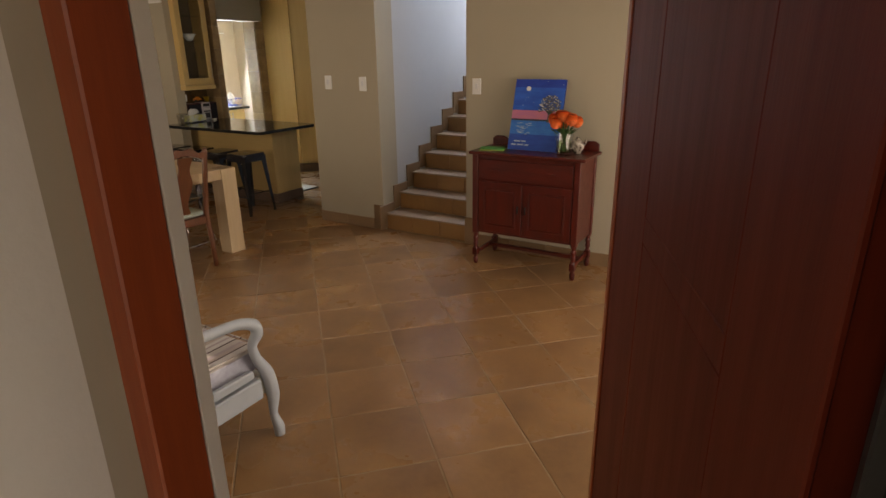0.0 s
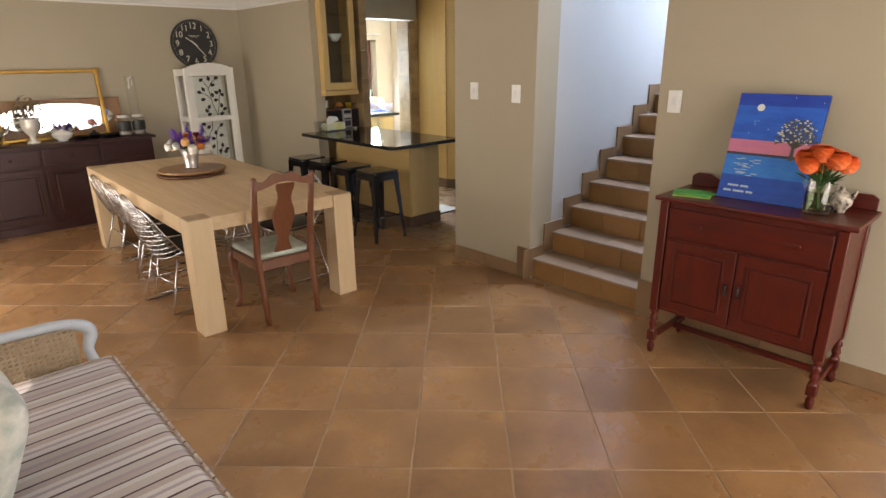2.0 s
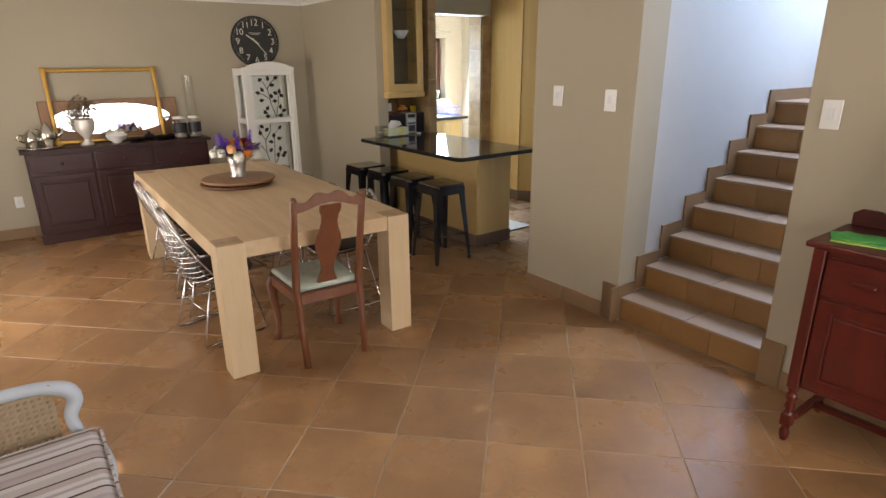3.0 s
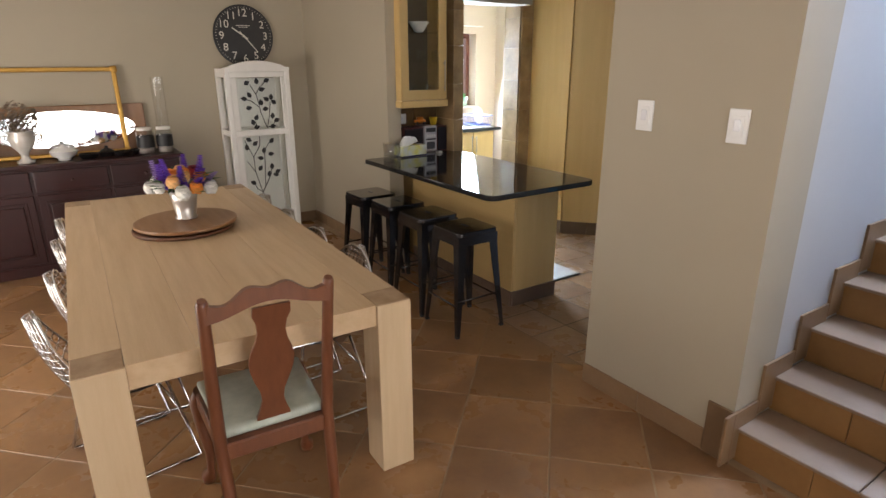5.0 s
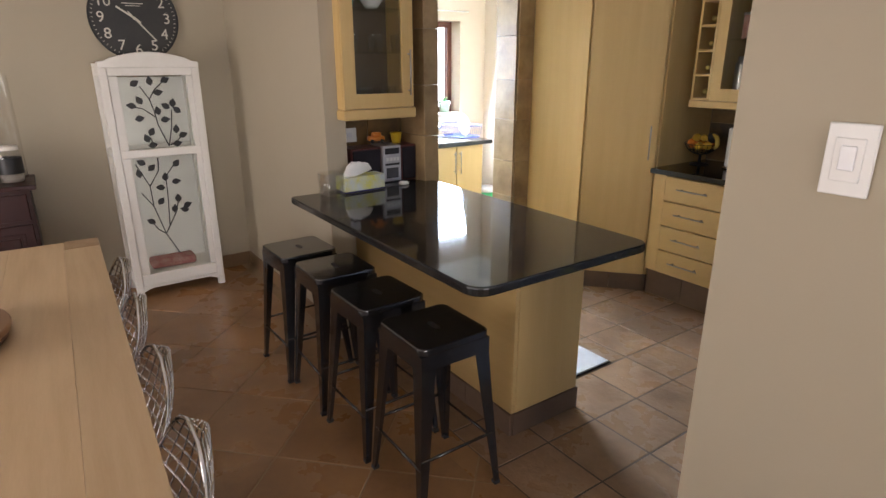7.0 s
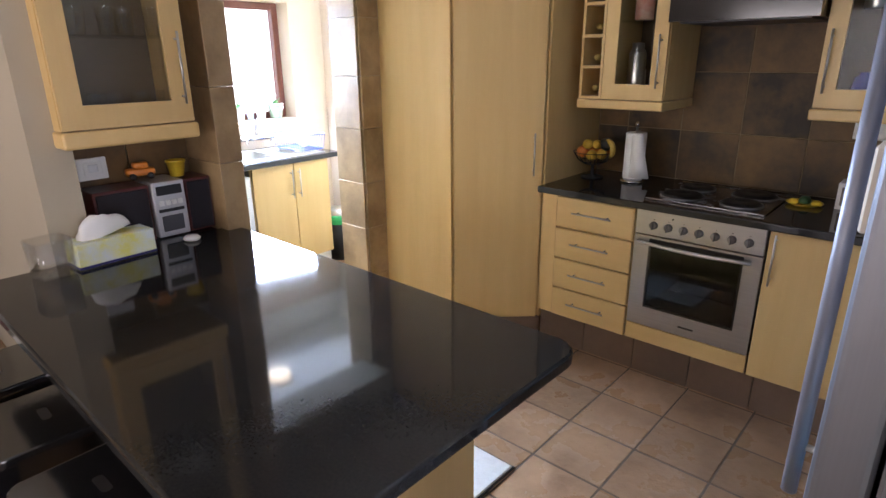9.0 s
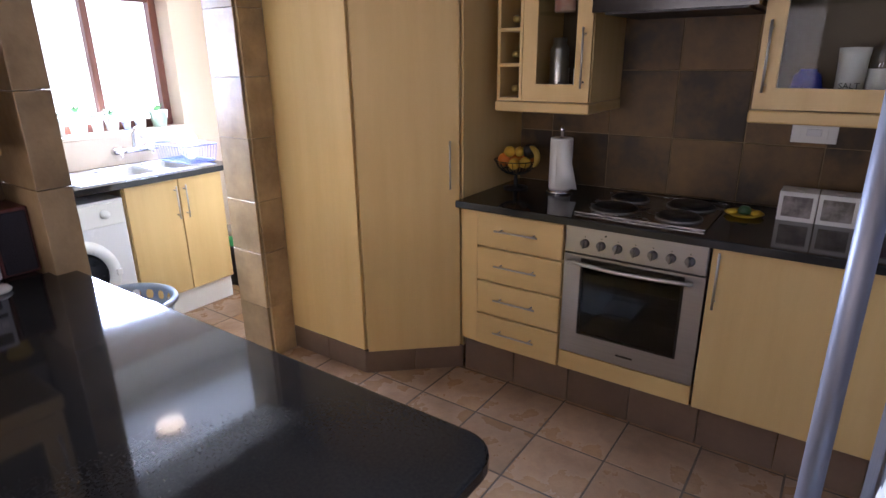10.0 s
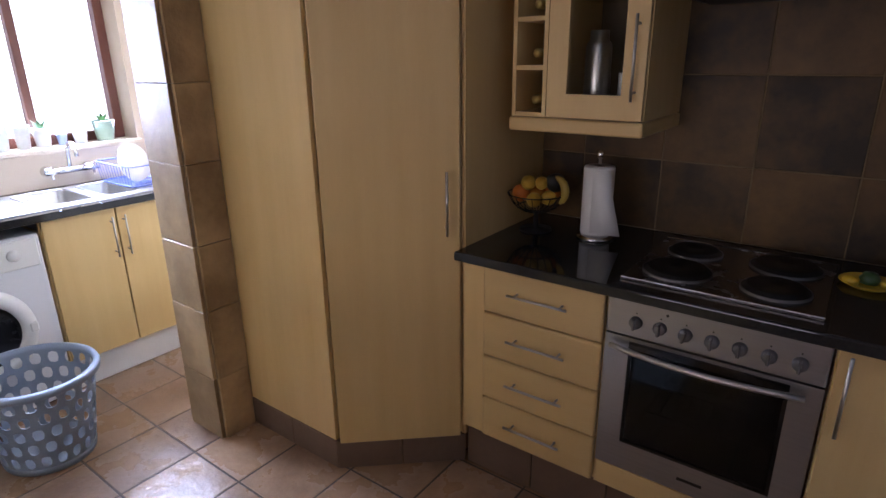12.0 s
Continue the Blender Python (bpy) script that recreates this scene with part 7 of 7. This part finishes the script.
part("paper", lathe([(0.02, 0.02), (0.052, 0.02), (0.053, 0.025), (0.053, 0.255), (0.051, 0.26), (0.02, 0.26)], 32), PAPER, roll)
flap = bmesh.new()
ring = [[flap.verts.new((x, y, z)) for x, y in ((0.0, -0.0545), (0.035 + 0.3 * o, -0.050 - 0.05 * o), (0.048 + o, -0.030 - 0.1 * o), (0.046 + o, -0.027 - 0.1 * o), (0.033 + 0.3 * o, -0.047 - 0.05 * o), (0.0, -0.053))] for z, o in ((0.252, 0.002), (0.15, 0.022), (0.03, 0.055))]
for a, b in zip(ring, ring[1:]):
    for i in range(6):
        flap.faces.new((a[i], a[(i + 1) % 6], b[(i + 1) % 6], b[i])).smooth = True
flap.faces.new(ring[0])
flap.faces.new(ring[-1][::-1])
bmesh.ops.recalc_face_normals(flap, faces=flap.faces)
part("loose_sheet", flap, PAPER, roll)
part("rod", lathe([(0.006, 0.26), (0.006, 0.285), (0.011, 0.29), (0.012, 0.305), (0.006, 0.315), (0, 0.316)], 14), CHROME, roll)
dish = thing("spoon_rest", "yellow and green spoon rest beside the hob", "spoon rest", pose(-4.465, 6.95, 0.90, 0, 0, 10))
part("dish", lathe([(0, 0.004), (0.05, 0.004), (0.072, 0.014), (0.074, 0.012), (0.05, 0.0), (0, 0.0)], 26), YELLOW, dish)
part("frog", smoothed(lathe([(0, 0.005), (0.022, 0.008), (0.026, 0.022), (0.016, 0.038), (0, 0.04)], 16)), material("dark green glaze", (0.03, 0.09, 0.03), 0.3, bump=0.1), dish)
for s in (-1, 1):
    part("lobe", smoothed(lathe([(0, 0.005), (0.02, 0.006), (0.022, 0.018), (0.012, 0.026), (0, 0.027)], 14)), YELLOW, dish, m=pose(s * 0.045, -0.01, 0))
for i in range(4):
    x0 = -4.352 + 0.133 * i
    cube = thing("photo_box", "white wooden box, dark panel for its dim open inside", "photo box", pose(x0, 6.96, 0.90), "row of white boxes")
    part("case", box(0, 0.128, 0.004, 0.11, 0, 0.115, 0.002), WHITEPAINT, cube)
    part("front_frame", wall_x(bmesh.new(), 0, 0.128, -0.006, 0.003, 0, 0.115, [(0.014, 0.114, 0.016, 0.098)]), WHITEPAINT, cube)
    # Dark mottled panel gives the dim open inside and its contents.
    part("picture", box(0.014, 0.114, -0.001, 0.002, 0.016, 0.098), material("print %d" % i, ((0.10, 0.08, 0.075), (0.11, 0.09, 0.065), (0.16, 0.04, 0.08), (0.1, 0.1, 0.085))[i], 0.5, colour2=(0.34, 0.30, 0.27), grain=18, bump=0.0, mottle=0.9), cube)
    part("clasp", box(0.05, 0.078, 0.02, 0.05, 0.115, 0.121, 0.002), WHITEPAINT, cube)
MAT = material("pale kitchen mat", (0.60, 0.59, 0.56), 0.9, colour2=(0.50, 0.49, 0.46), grain=30, fine=220, bump=0.4)
mat_thing = thing("kitchen_mat", "pale mat with dark edge on the kitchen floor", "mat")
part("pad", box(-5.62, -5.055, 5.20, 5.575, 0.003, 0.014, 0.004), MAT, mat_thing)
part("edge", box(-5.628, -5.046, 5.192, 5.583, 0.001, 0.008, 0.002), BLACKMAT, mat_thing)

# ---- scullery ----
su = thing("sink_cabinet", "maple sink cabinet with two doors and white kick", "cabinet")
part("body", box(-7.94, -7.425, 5.925, 6.545, 0.15, 0.735), MAPLE, su)
part("front_rail", box(-7.44, -7.425, 5.925, 6.545, 0.7352, 0.864), MAPLE, su)
part("kick", box(-7.92, -7.44, 5.93, 6.54, 0.0, 0.149, 0.002), WHITEPAINT, su)
for y0, y1, hy in ((5.93, 6.245, 6.218), (6.251, 6.54, 6.278)):
    d = part("door", box(-7.424, -7.405, y0, y1, 0.155, 0.858, 0.003), MAPLE, su)
    bar_handle(d, 0.20, Matrix.Translation((-7.405, hy, 0.72)) @ Euler((0, radians(90), 0)).to_matrix().to_4x4())
BOWLS = ((-7.84, -7.46, 5.955, 6.205), (-7.84, -7.46, 6.245, 6.42))


def pierced(x0, x1, y0, y1, z0, z1, holes):
    """A level plate with rectangular openings (xa, xb, ya, yb) through it."""
    bm = bmesh.new()
    xs = sorted({x0, x1, *[v for h in holes for v in h[:2]]})
    ys = sorted({y0, y1, *[v for h in holes for v in h[2:]]})
    for a, b in zip(xs, xs[1:]):
        for c, d in zip(ys, ys[1:]):
            if not any(h[0] <= a and b <= h[1] and h[2] <= c and d <= h[3] for h in holes):
                bm_box(bm, a, b, c, d, z0, z1)
    return merged(bm)


tagged(part("scullery_worktop", pierced(-7.948, -7.36, 4.75, 6.62, 0.866, 0.90, BOWLS), GRANITE), "black granite scullery worktop", "worktop")
sink = thing("sink", "stainless steel double bowl sink", "sink")
part("drainer", pierced(-7.88, -7.41, 5.72, 6.53, 0.9005, 0.905, [(a + 0.012, b - 0.012, c + 0.012, d - 0.012) for a, b, c, d in BOWLS]), STEEL, sink)
for a, b, c, d in BOWLS:
    tub = bmesh.new()
    rings = [[tub.verts.new((x, y, z)) for x, y in rounded(a + g, b - g, c + g, d - g, (0.035,) * 4)] for z, g in ((0.9048, 0.006), (0.89, 0.012), (0.78, 0.02), (0.76, 0.035))]
    for p, q in zip(rings, rings[1:]):
        for i in range(len(p)):
            tub.faces.new((p[i], q[i], q[(i + 1) % len(p)], p[(i + 1) % len(p)])).smooth = True
    tub.faces.new(rings[-1])
    part("bowl", tub, STEEL, sink)
    part("rim", tube([(x, y, 0.905) for x, y in rounded(a + 0.006, b - 0.006, c + 0.006, d - 0.006, (0.035,) * 4)], 0.004, 6, closed=True), STEEL, sink)
    part("drain", lathe([(0.028, 0.0), (0.03, 0.003), (0.02, 0.002), (0, 0.0015)], 18), CHROME, sink, m=pose((a + b) / 2, (c + d) / 2, 0.7605))
tap = thing("kitchen_tap", "chrome wall tap with two cross handles", "tap")
part("body", tube([(-7.90, 6.18, 0.985), (-7.90, 6.38, 0.985)], 0.016), CHROME, tap)
part("spout", tube([(-7.90, 6.28, 0.99), (-7.89, 6.28, 1.08), (-7.86, 6.28, 1.125), (-7.81, 6.275, 1.13), (-7.77, 6.27, 1.10), (-7.76, 6.27, 1.07)], 0.010), CHROME, tap)
for y in (6.18, 6.38):
    part("flange", lathe([(0.026, 0), (0.026, 0.01), (0.014, 0.05), (0, 0.05)], 16), CHROME, tap, m=pose(-7.949, y, 0.985, 0, 90))
    hd = tube([(-7.865, y - 0.032, 0.985), (-7.865, y + 0.032, 0.985)], 0.006, 6)
    tube([(-7.865, y, 0.953), (-7.865, y, 1.017)], 0.006, 6, hd)
    tube([(-7.90, y, 0.985), (-7.86, y, 0.985)], 0.012, 10, hd)
    part("cross_handle", hd, CHROME, tap)
BLUEP = material("blue plastic coat", (0.10, 0.14, 0.40), 0.4, bump=0.02)
rack = thing("dish_rack", "blue wire dish rack beside the sink", "dish rack", pose(-7.68, 6.50, 0.907))
for z, g in ((0.005, 0.0), (0.11, 0.02)):
    part("ring", tube([(x, y, z) for x, y in rounded(-0.17 - g, 0.17 + g, -0.10 - g * 0.5, 0.10 + g * 0.5, (0.03,) * 4)], 0.004, 6, closed=True), BLUEP, rack)
for i in range(12):
    x = -0.16 + 0.029 * i
    part("wire", tube([(x * 1.1, -0.108, 0.11), (x, -0.098, 0.006), (x, 0.098, 0.006), (x * 1.1, 0.108, 0.11)], 0.0022, 4), BLUEP, rack)
plate = tagged(part("plate", lathe([(0, 0), (0.05, 0), (0.10, 0.012), (0.10, 0.016), (0.05, 0.005), (0, 0.005)], 28), CERAMIC, m=pose(-7.62, 6.47, 1.02, 0, 78, 20)), "white plate standing in the dish rack", "plate")
washer = thing("washing_machine", "white front-loading washing machine under the worktop", "washing machine")
part("body", box(-7.93, -7.40, 5.32, 5.912, 0.015, 0.815, 0.008, seg=2), ENAMEL, washer)
part("control_strip", box(-7.401, -7.392, 5.335, 5.897, 0.675, 0.80, 0.004), WHITE, washer)
part("drawer", box(-7.394, -7.386, 5.345, 5.49, 0.695, 0.79, 0.004), WHITE, washer)
for i, y in enumerate((5.58, 5.66, 5.80)):
    part("knob", lathe([(0.026 if i == 2 else 0.012, 0), (0.022 if i == 2 else 0.011, 0.018), (0, 0.018)], 20), WHITE, washer, m=pose(-7.392, y, 0.74, 0, 90))
prt = part("porthole_ring", lathe([(0.21, 0), (0.205, 0.03), (0.18, 0.05), (0.15, 0.045), (0.145, 0.02)], 40), WHITE, washer, m=pose(-7.40, 5.615, 0.42, 0, 90))
part("porthole_glass", lathe([(0.146, 0.02), (0.12, 0.005), (0, -0.005)], 32), material("dark door glass", (0.015, 0.015, 0.018), 0.06, bump=0.0), prt)
part("door_latch", box(-0.02, 0.02, 0.17, 0.2, 0.03, 0.058, 0.004), WHITE, prt)

GREYP = material("grey-blue plastic", (0.24, 0.29, 0.35), 0.42, colour2=(0.21, 0.25, 0.31), bump=0.03)
bk = thing("laundry_basket", "grey-blue plastic laundry basket with oval holes", "laundry basket", pose(-7.03, 5.66, 0.0, 0, 0, 20))
wallb = bmesh.new()
COLS, ROWSB = 20, 5
for c in range(COLS):
    for r in range(ROWSB):
        # each cell: a square with an eight-sided hole
        shift = 0.5 if r % 2 else 0.0
        za, zb = 0.03 + r * 0.066, 0.03 + (r + 1) * 0.066

        def at(u, w):
            z = za + (zb - za) * w
            sc = 0.155 + 0.055 * z / 0.37
            a = 2 * math.pi * (c + shift + u) / COLS
            return wallb.verts.new((sc * 1.12 * math.cos(a), sc * math.sin(a), z))
        outer = [(0, 0), (0.5, 0), (1, 0), (1, 0.5), (1, 1), (0.5, 1), (0, 1), (0, 0.5)]
        inner = [(0.26, 0.2), (0.5, 0.12), (0.74, 0.2), (0.82, 0.5), (0.74, 0.8), (0.5, 0.88), (0.26, 0.8), (0.18, 0.5)]
        ov, iv = [at(*p) for p in outer], [at(*p) for p in inner]
        for i in range(8):
            wallb.faces.new((ov[i], ov[(i + 1) % 8], iv[(i + 1) % 8], iv[i]))
bmesh.ops.remove_doubles(wallb, verts=wallb.verts, dist=1e-4)
sidewall = part("side", wallb, GREYP, bk)
so = sidewall.modifiers.new("thickness", "SOLIDIFY")
so.thickness = 0.004
part("base", lathe([(0, 0.0), (0.155, 0.0), (0.16, 0.03), (0.156, 0.03), (0.15, 0.006), (0, 0.006)], 40, Matrix.Diagonal((1.12, 1, 1, 1))), GREYP, bk)
part("rim", lathe([(0.205, 0.36), (0.226, 0.358), (0.228, 0.372), (0.224, 0.382), (0.206, 0.384), (0.2035, 0.36)], 48, Matrix.Diagonal((1.12, 1, 1, 1))), GREYP, bk)

bin_t = thing("pedal_bin", "black bin with a green liner beside the cabinet", "bin", pose(-7.60, 6.76, 0))
part("body", lathe([(0, 0), (0.11, 0), (0.125, 0.36), (0.12, 0.36), (0, 0.35)], 28), BLACKMAT, bin_t)
part("liner", lathe([(0.127, 0.30), (0.131, 0.33), (0.129, 0.365), (0.118, 0.37), (0.11, 0.33)], 28), material("green bin liner", (0.02, 0.40, 0.12), 0.4, bump=0.3), bin_t, "green plastic liner")
part("lid", lathe([(0.122, 0.372), (0.12, 0.40), (0.06, 0.415), (0, 0.418)], 28), STEEL, bin_t)
POTS = (((-8.00, 6.02), 0.045, 0.105, (0.66, 0.72, 0.68)), ((-8.0, 6.13), 0.03, 0.09, (0.74, 0.74, 0.70)), ((-8.0, 6.22), 0.034, 0.075, (0.72, 0.72, 0.70)), ((-8.0, 6.31), 0.020, 0.045, (0.35, 0.45, 0.70)),
        ((-8.0, 6.40), 0.03, 0.06, (0.70, 0.74, 0.74)), ((-8.0, 6.53), 0.045, 0.085, (0.25, 0.34, 0.24)), ((-8.0, 5.90), 0.035, 0.08, (0.62, 0.66, 0.60)))
for (x, y), r, h, c in POTS:
    r, h = r * 1.25, h * 1.3
    po = thing("plant_pot", "small glazed pot on the scullery window sill", "pot", pose(x, y, 1.103), "pots on the sill")
    part("pot", lathe([(0, 0), (r * 0.75, 0), (r, h * 0.9), (r * 1.06, h * 0.92), (r * 1.06, h), (r * 0.9, h), (r * 0.7, 0.01), (0, 0.01)], 20), material("pot glaze", c, 0.35, colour2=tuple(v * 0.8 for v in c), grain=30, bump=0.03), po)
    if r > 0.04:
        lb = bmesh.new()
        for i in range(14):
            a = i * 2.4
            leaf_blade(lb, (0, 0, h * 0.9), (0.045 * math.cos(a), 0.045 * math.sin(a), h + 0.01 + 0.02 * (i % 3)), 0.010)
        part("succulent", lb, GREEN, po)
tagged(part("soap_bottle", lathe([(0, 0), (0.03, 0), (0.03, 0.09), (0.012, 0.11), (0.012, 0.13), (0, 0.131)], 16), glass_material("pale soap", (0.85, 0.88, 0.7)), m=pose(-7.85, 5.72, 0.9065)), "pale liquid soap bottle by the sink", "soap bottle")
lampm = bpy.data.materials.new("glowing opal glass")
lampm.use_nodes = True
lampm.node_tree.nodes["Principled BSDF"].inputs["Emission Color"].default_value = (1.0, 0.86, 0.62, 1)
lampm.node_tree.nodes["Principled BSDF"].inputs["Emission Strength"].default_value = 12.0
cl = thing("ceiling_light", "round white ceiling light in the scullery", "ceiling light", pose(-7.27, 5.88, ROOF))
part("base", lathe([(0.10, 0), (0.10, -0.015), (0.085, -0.02), (0, -0.02)], 32), WHITE, cl)
part("shade", smoothed(lathe([(0.082, -0.021), (0.075, -0.05), (0.045, -0.07), (0, -0.076)], 32)), lampm, cl, "lit opal glass shade")
rail = thing("curtain_rail", "thin white curtain wire over the scullery window", "curtain rail")
part("rod", tube([(-7.90, 5.55, 2.02), (-7.90, 6.74, 2.02)], 0.006), WHITE, rail)
for y in (5.6, 6.7):
    part("bracket", tube([(-7.95, y, 2.02), (-7.90, y, 2.02)], 0.006), WHITE, rail)

# ---- toilet ----
wcs = thing("toilet", "white ceramic toilet with cistern under the window", "toilet", pose(-0.36, 6.62, 0))
part("pan", smoothed(lathe([(0, 0), (0.11, 0), (0.10, 0.10), (0.09, 0.18), (0.15, 0.32), (0.185, 0.39), (0, 0.39)], 32, Matrix.Diagonal((1, 1.2, 1, 1)))), CERAMIC, wcs)
part("seat", slab(oval(0.19, 0.225, 36), 0.395, 0.42, 0.008, smooth=True), WHITE, wcs)
part("cistern", box(-0.21, 0.21, 0.28, 0.47, 0.44, 0.78, 0.015, seg=2), CERAMIC, wcs)
part("cistern_lid", box(-0.22, 0.22, 0.27, 0.475, 0.782, 0.81, 0.006), CERAMIC, wcs)
part("shelf", box(-0.1, 0.1, 0.18, 0.40, 0.2, 0.40, 0.02), CERAMIC, wcs)
bs = thing("wash_basin", "small white corner wash basin with tap", "basin", pose(-0.70, 6.35, 0.70))
part("bowl", smoothed(lathe([(0.05, 0), (0.14, 0.05), (0.18, 0.11), (0.185, 0.12), (0.16, 0.12), (0.10, 0.05), (0, 0.04)], 32)), CERAMIC, bs)
part("tap", tube([(-0.12, 0, 0.11), (-0.12, 0, 0.19), (-0.08, 0, 0.20), (-0.04, 0, 0.18)], 0.01), CHROME, bs)
part("bracket", box(-0.18, -0.05, -0.05, 0.05, -0.08, 0.02, 0.01), CERAMIC, bs)
tb_ = thing("toilet_brush", "black toilet brush holder on the floor", "toilet brush", pose(-0.68, 6.72, 0))
part("holder", lathe([(0, 0), (0.045, 0), (0.045, 0.22), (0.04, 0.22), (0, 0.2)], 18), BLACKMAT, tb_)
part("stick", tube([(0, 0, 0.2), (0, 0, 0.36)], 0.007), CHROME, tb_)
tagged(part("paper_bin", lathe([(0, 0), (0.08, 0), (0.085, 0.26), (0.08, 0.27), (0, 0.27)], 22), ENAMEL, m=pose(0.05, 6.75, 0)), "white bathroom bin beside the toilet", "bin")
tf = bmesh.new()
bm_box(tf, -0.66, -0.62, 5.60, 5.78, 0, 2.04, 0.004)
bm_box(tf, 0.06, 0.10, 5.60, 5.78, 0, 2.04, 0.004)
bm_box(tf, -0.62, 0.06, 5.60, 5.78, 2.0, 2.04, 0.004)
structure("trim_toilet_door_frame", tf, DOORWOOD, "red-brown toilet door frame", "door frame")

# ---- floor tiles ----
structure("floor_kitchen_bed", box(-7.94, -3.33, 4.507, 7.165, -0.05, -0.0021), material("dark kitchen grout", (0.105, 0.080, 0.058), 0.9, colour2=(0.07, 0.052, 0.038), grain=9, fine=120, bump=0.4), "dark grout bed under the kitchen tiles", "floor")
SAND_ALL = material("sandstone tile rest", (0.350, 0.190, 0.082), 0.29, colour2=(0.205, 0.106, 0.048), grain=2.4, fine=34, bump=0.34, island=True, mottle=0.66, rvar=0.14, dist=0.003)


def clipped(corners, x0, x1, y0, y1):
    """The part of a convex outline that lies inside a rectangle."""
    pts = corners
    for axis, lim, keep_less in ((0, x0, False), (0, x1, True), (1, y0, False), (1, y1, True)):
        out = []
        for p, q in zip(pts, pts[1:] + pts[:1]):
            pin = p[axis] <= lim if keep_less else p[axis] >= lim
            qin = q[axis] <= lim if keep_less else q[axis] >= lim
            if pin:
                out.append(p)
            if pin != qin:
                f = (lim - p[axis]) / (q[axis] - p[axis])
                out.append((p[0] + f * (q[0] - p[0]), p[1] + f * (q[1] - p[1])))
        pts = out
        if len(pts) < 3:
            return []
    return pts


def tile_data(half, mat):
    bm = slab([(-half, -half), (half, -half), (half, half), (-half, half)], -0.0055, 0.0, 0.0018)
    data = bpy.data.meshes.new("tile")
    bm.to_mesh(data)
    bm.free()
    data.materials.append(mat)
    return data


rt = random.Random(11)
rest = bmesh.new()


def loose_tile(pts, z=0.0):
    top = [rest.verts.new((x, y, z)) for x, y in pts]
    low = [rest.verts.new((x, y, -0.0055)) for x, y in pts]
    rest.faces.new(top)
    n = len(pts)
    for i in range(n):
        rest.faces.new((top[i], low[i], low[(i + 1) % n], top[(i + 1) % n]))


def lay(x0, x1, y0, y1, origin, side, angle, gap, mat, near):
    """Square tiles of that side, turned by angle, over a rectangle of floor; whole ones near the walk are objects."""
    data = tile_data(side / 2 - gap / 2, mat)
    c, s = math.cos(radians(angle)), math.sin(radians(angle))
    reach = int(14 / side)
    h = side / 2
    for i in range(-reach, reach):
        for j in range(-reach, reach):
            u, v = (i + 0.5) * side, (j + 0.5) * side
            x, y = origin[0] + c * u - s * v, origin[1] + s * u + c * v
            if not (x0 - side < x < x1 + side and y0 - side < y < y1 + side):
                continue
            g = h - gap / 2
            corners = [(x + c * a - s * b, y + s * a + c * b) for a, b in ((-g, -g), (g, -g), (g, g), (-g, g))]
            inside = all(x0 <= p[0] <= x1 and y0 <= p[1] <= y1 for p in corners)
            if inside and near(x, y):
                shared("tile", data, floor, pose(x, y, rt.uniform(-0.0012, 0.0), rt.uniform(-0.1, 0.1), rt.uniform(-0.1, 0.1), angle + 90 * rt.randrange(4)))
                continue
            pts = clipped(corners, x0, x1, y0, y1)
            if len(pts) >= 3:
                area = abs(sum(p[0] * q[1] - q[0] * p[1] for p, q in zip(pts, pts[1:] + pts[:1]))) / 2
                if area < 0.0008:
                    continue
                if near(x, y):
                    part("tile", slab(pts, -0.0055, rt.uniform(-0.0010, 0.0), 0.0), mat, floor)
                else:
                    loose_tile(pts, rt.uniform(-0.0012, 0.0))


DINING, DSIDE = (-1.167, 2.611), 0.2972 * math.sqrt(2)
never = lambda x, y: False
lay(-7.85, 1.05, 0.56, 4.40, DINING, DSIDE, 45, 0.007, SAND, lambda x, y: -6.3 < x < 0.35 and 0.9 < y < 4.5)
lay(-6.17, -3.91, 4.40, 4.506, DINING, DSIDE, 45, 0.007, SAND, lambda x, y: True)
lay(-0.75, 1.05, 4.40, 7.2, DINING, DSIDE, 45, 0.007, SAND, never)
lay(-2.05, -0.75, 4.52, 7.2, DINING, DSIDE, 45, 0.007, SAND, never)
lay(-0.66, 1.05, -1.3, 0.56, DINING, DSIDE, 45, 0.007, SAND, never)
lay(-7.95, -3.32, 4.506, 7.17, (-5.043, 6.003), 0.299, 0, 0.0075, SAND_K, lambda x, y: -7.45 < x < -3.9 and y < 6.7)
bmesh.ops.recalc_face_normals(rest, faces=rest.faces)
tagged(part("floor_tiles_beyond", rest, SAND_ALL, floor), "sandstone floor tiles further off", kind="stuff")
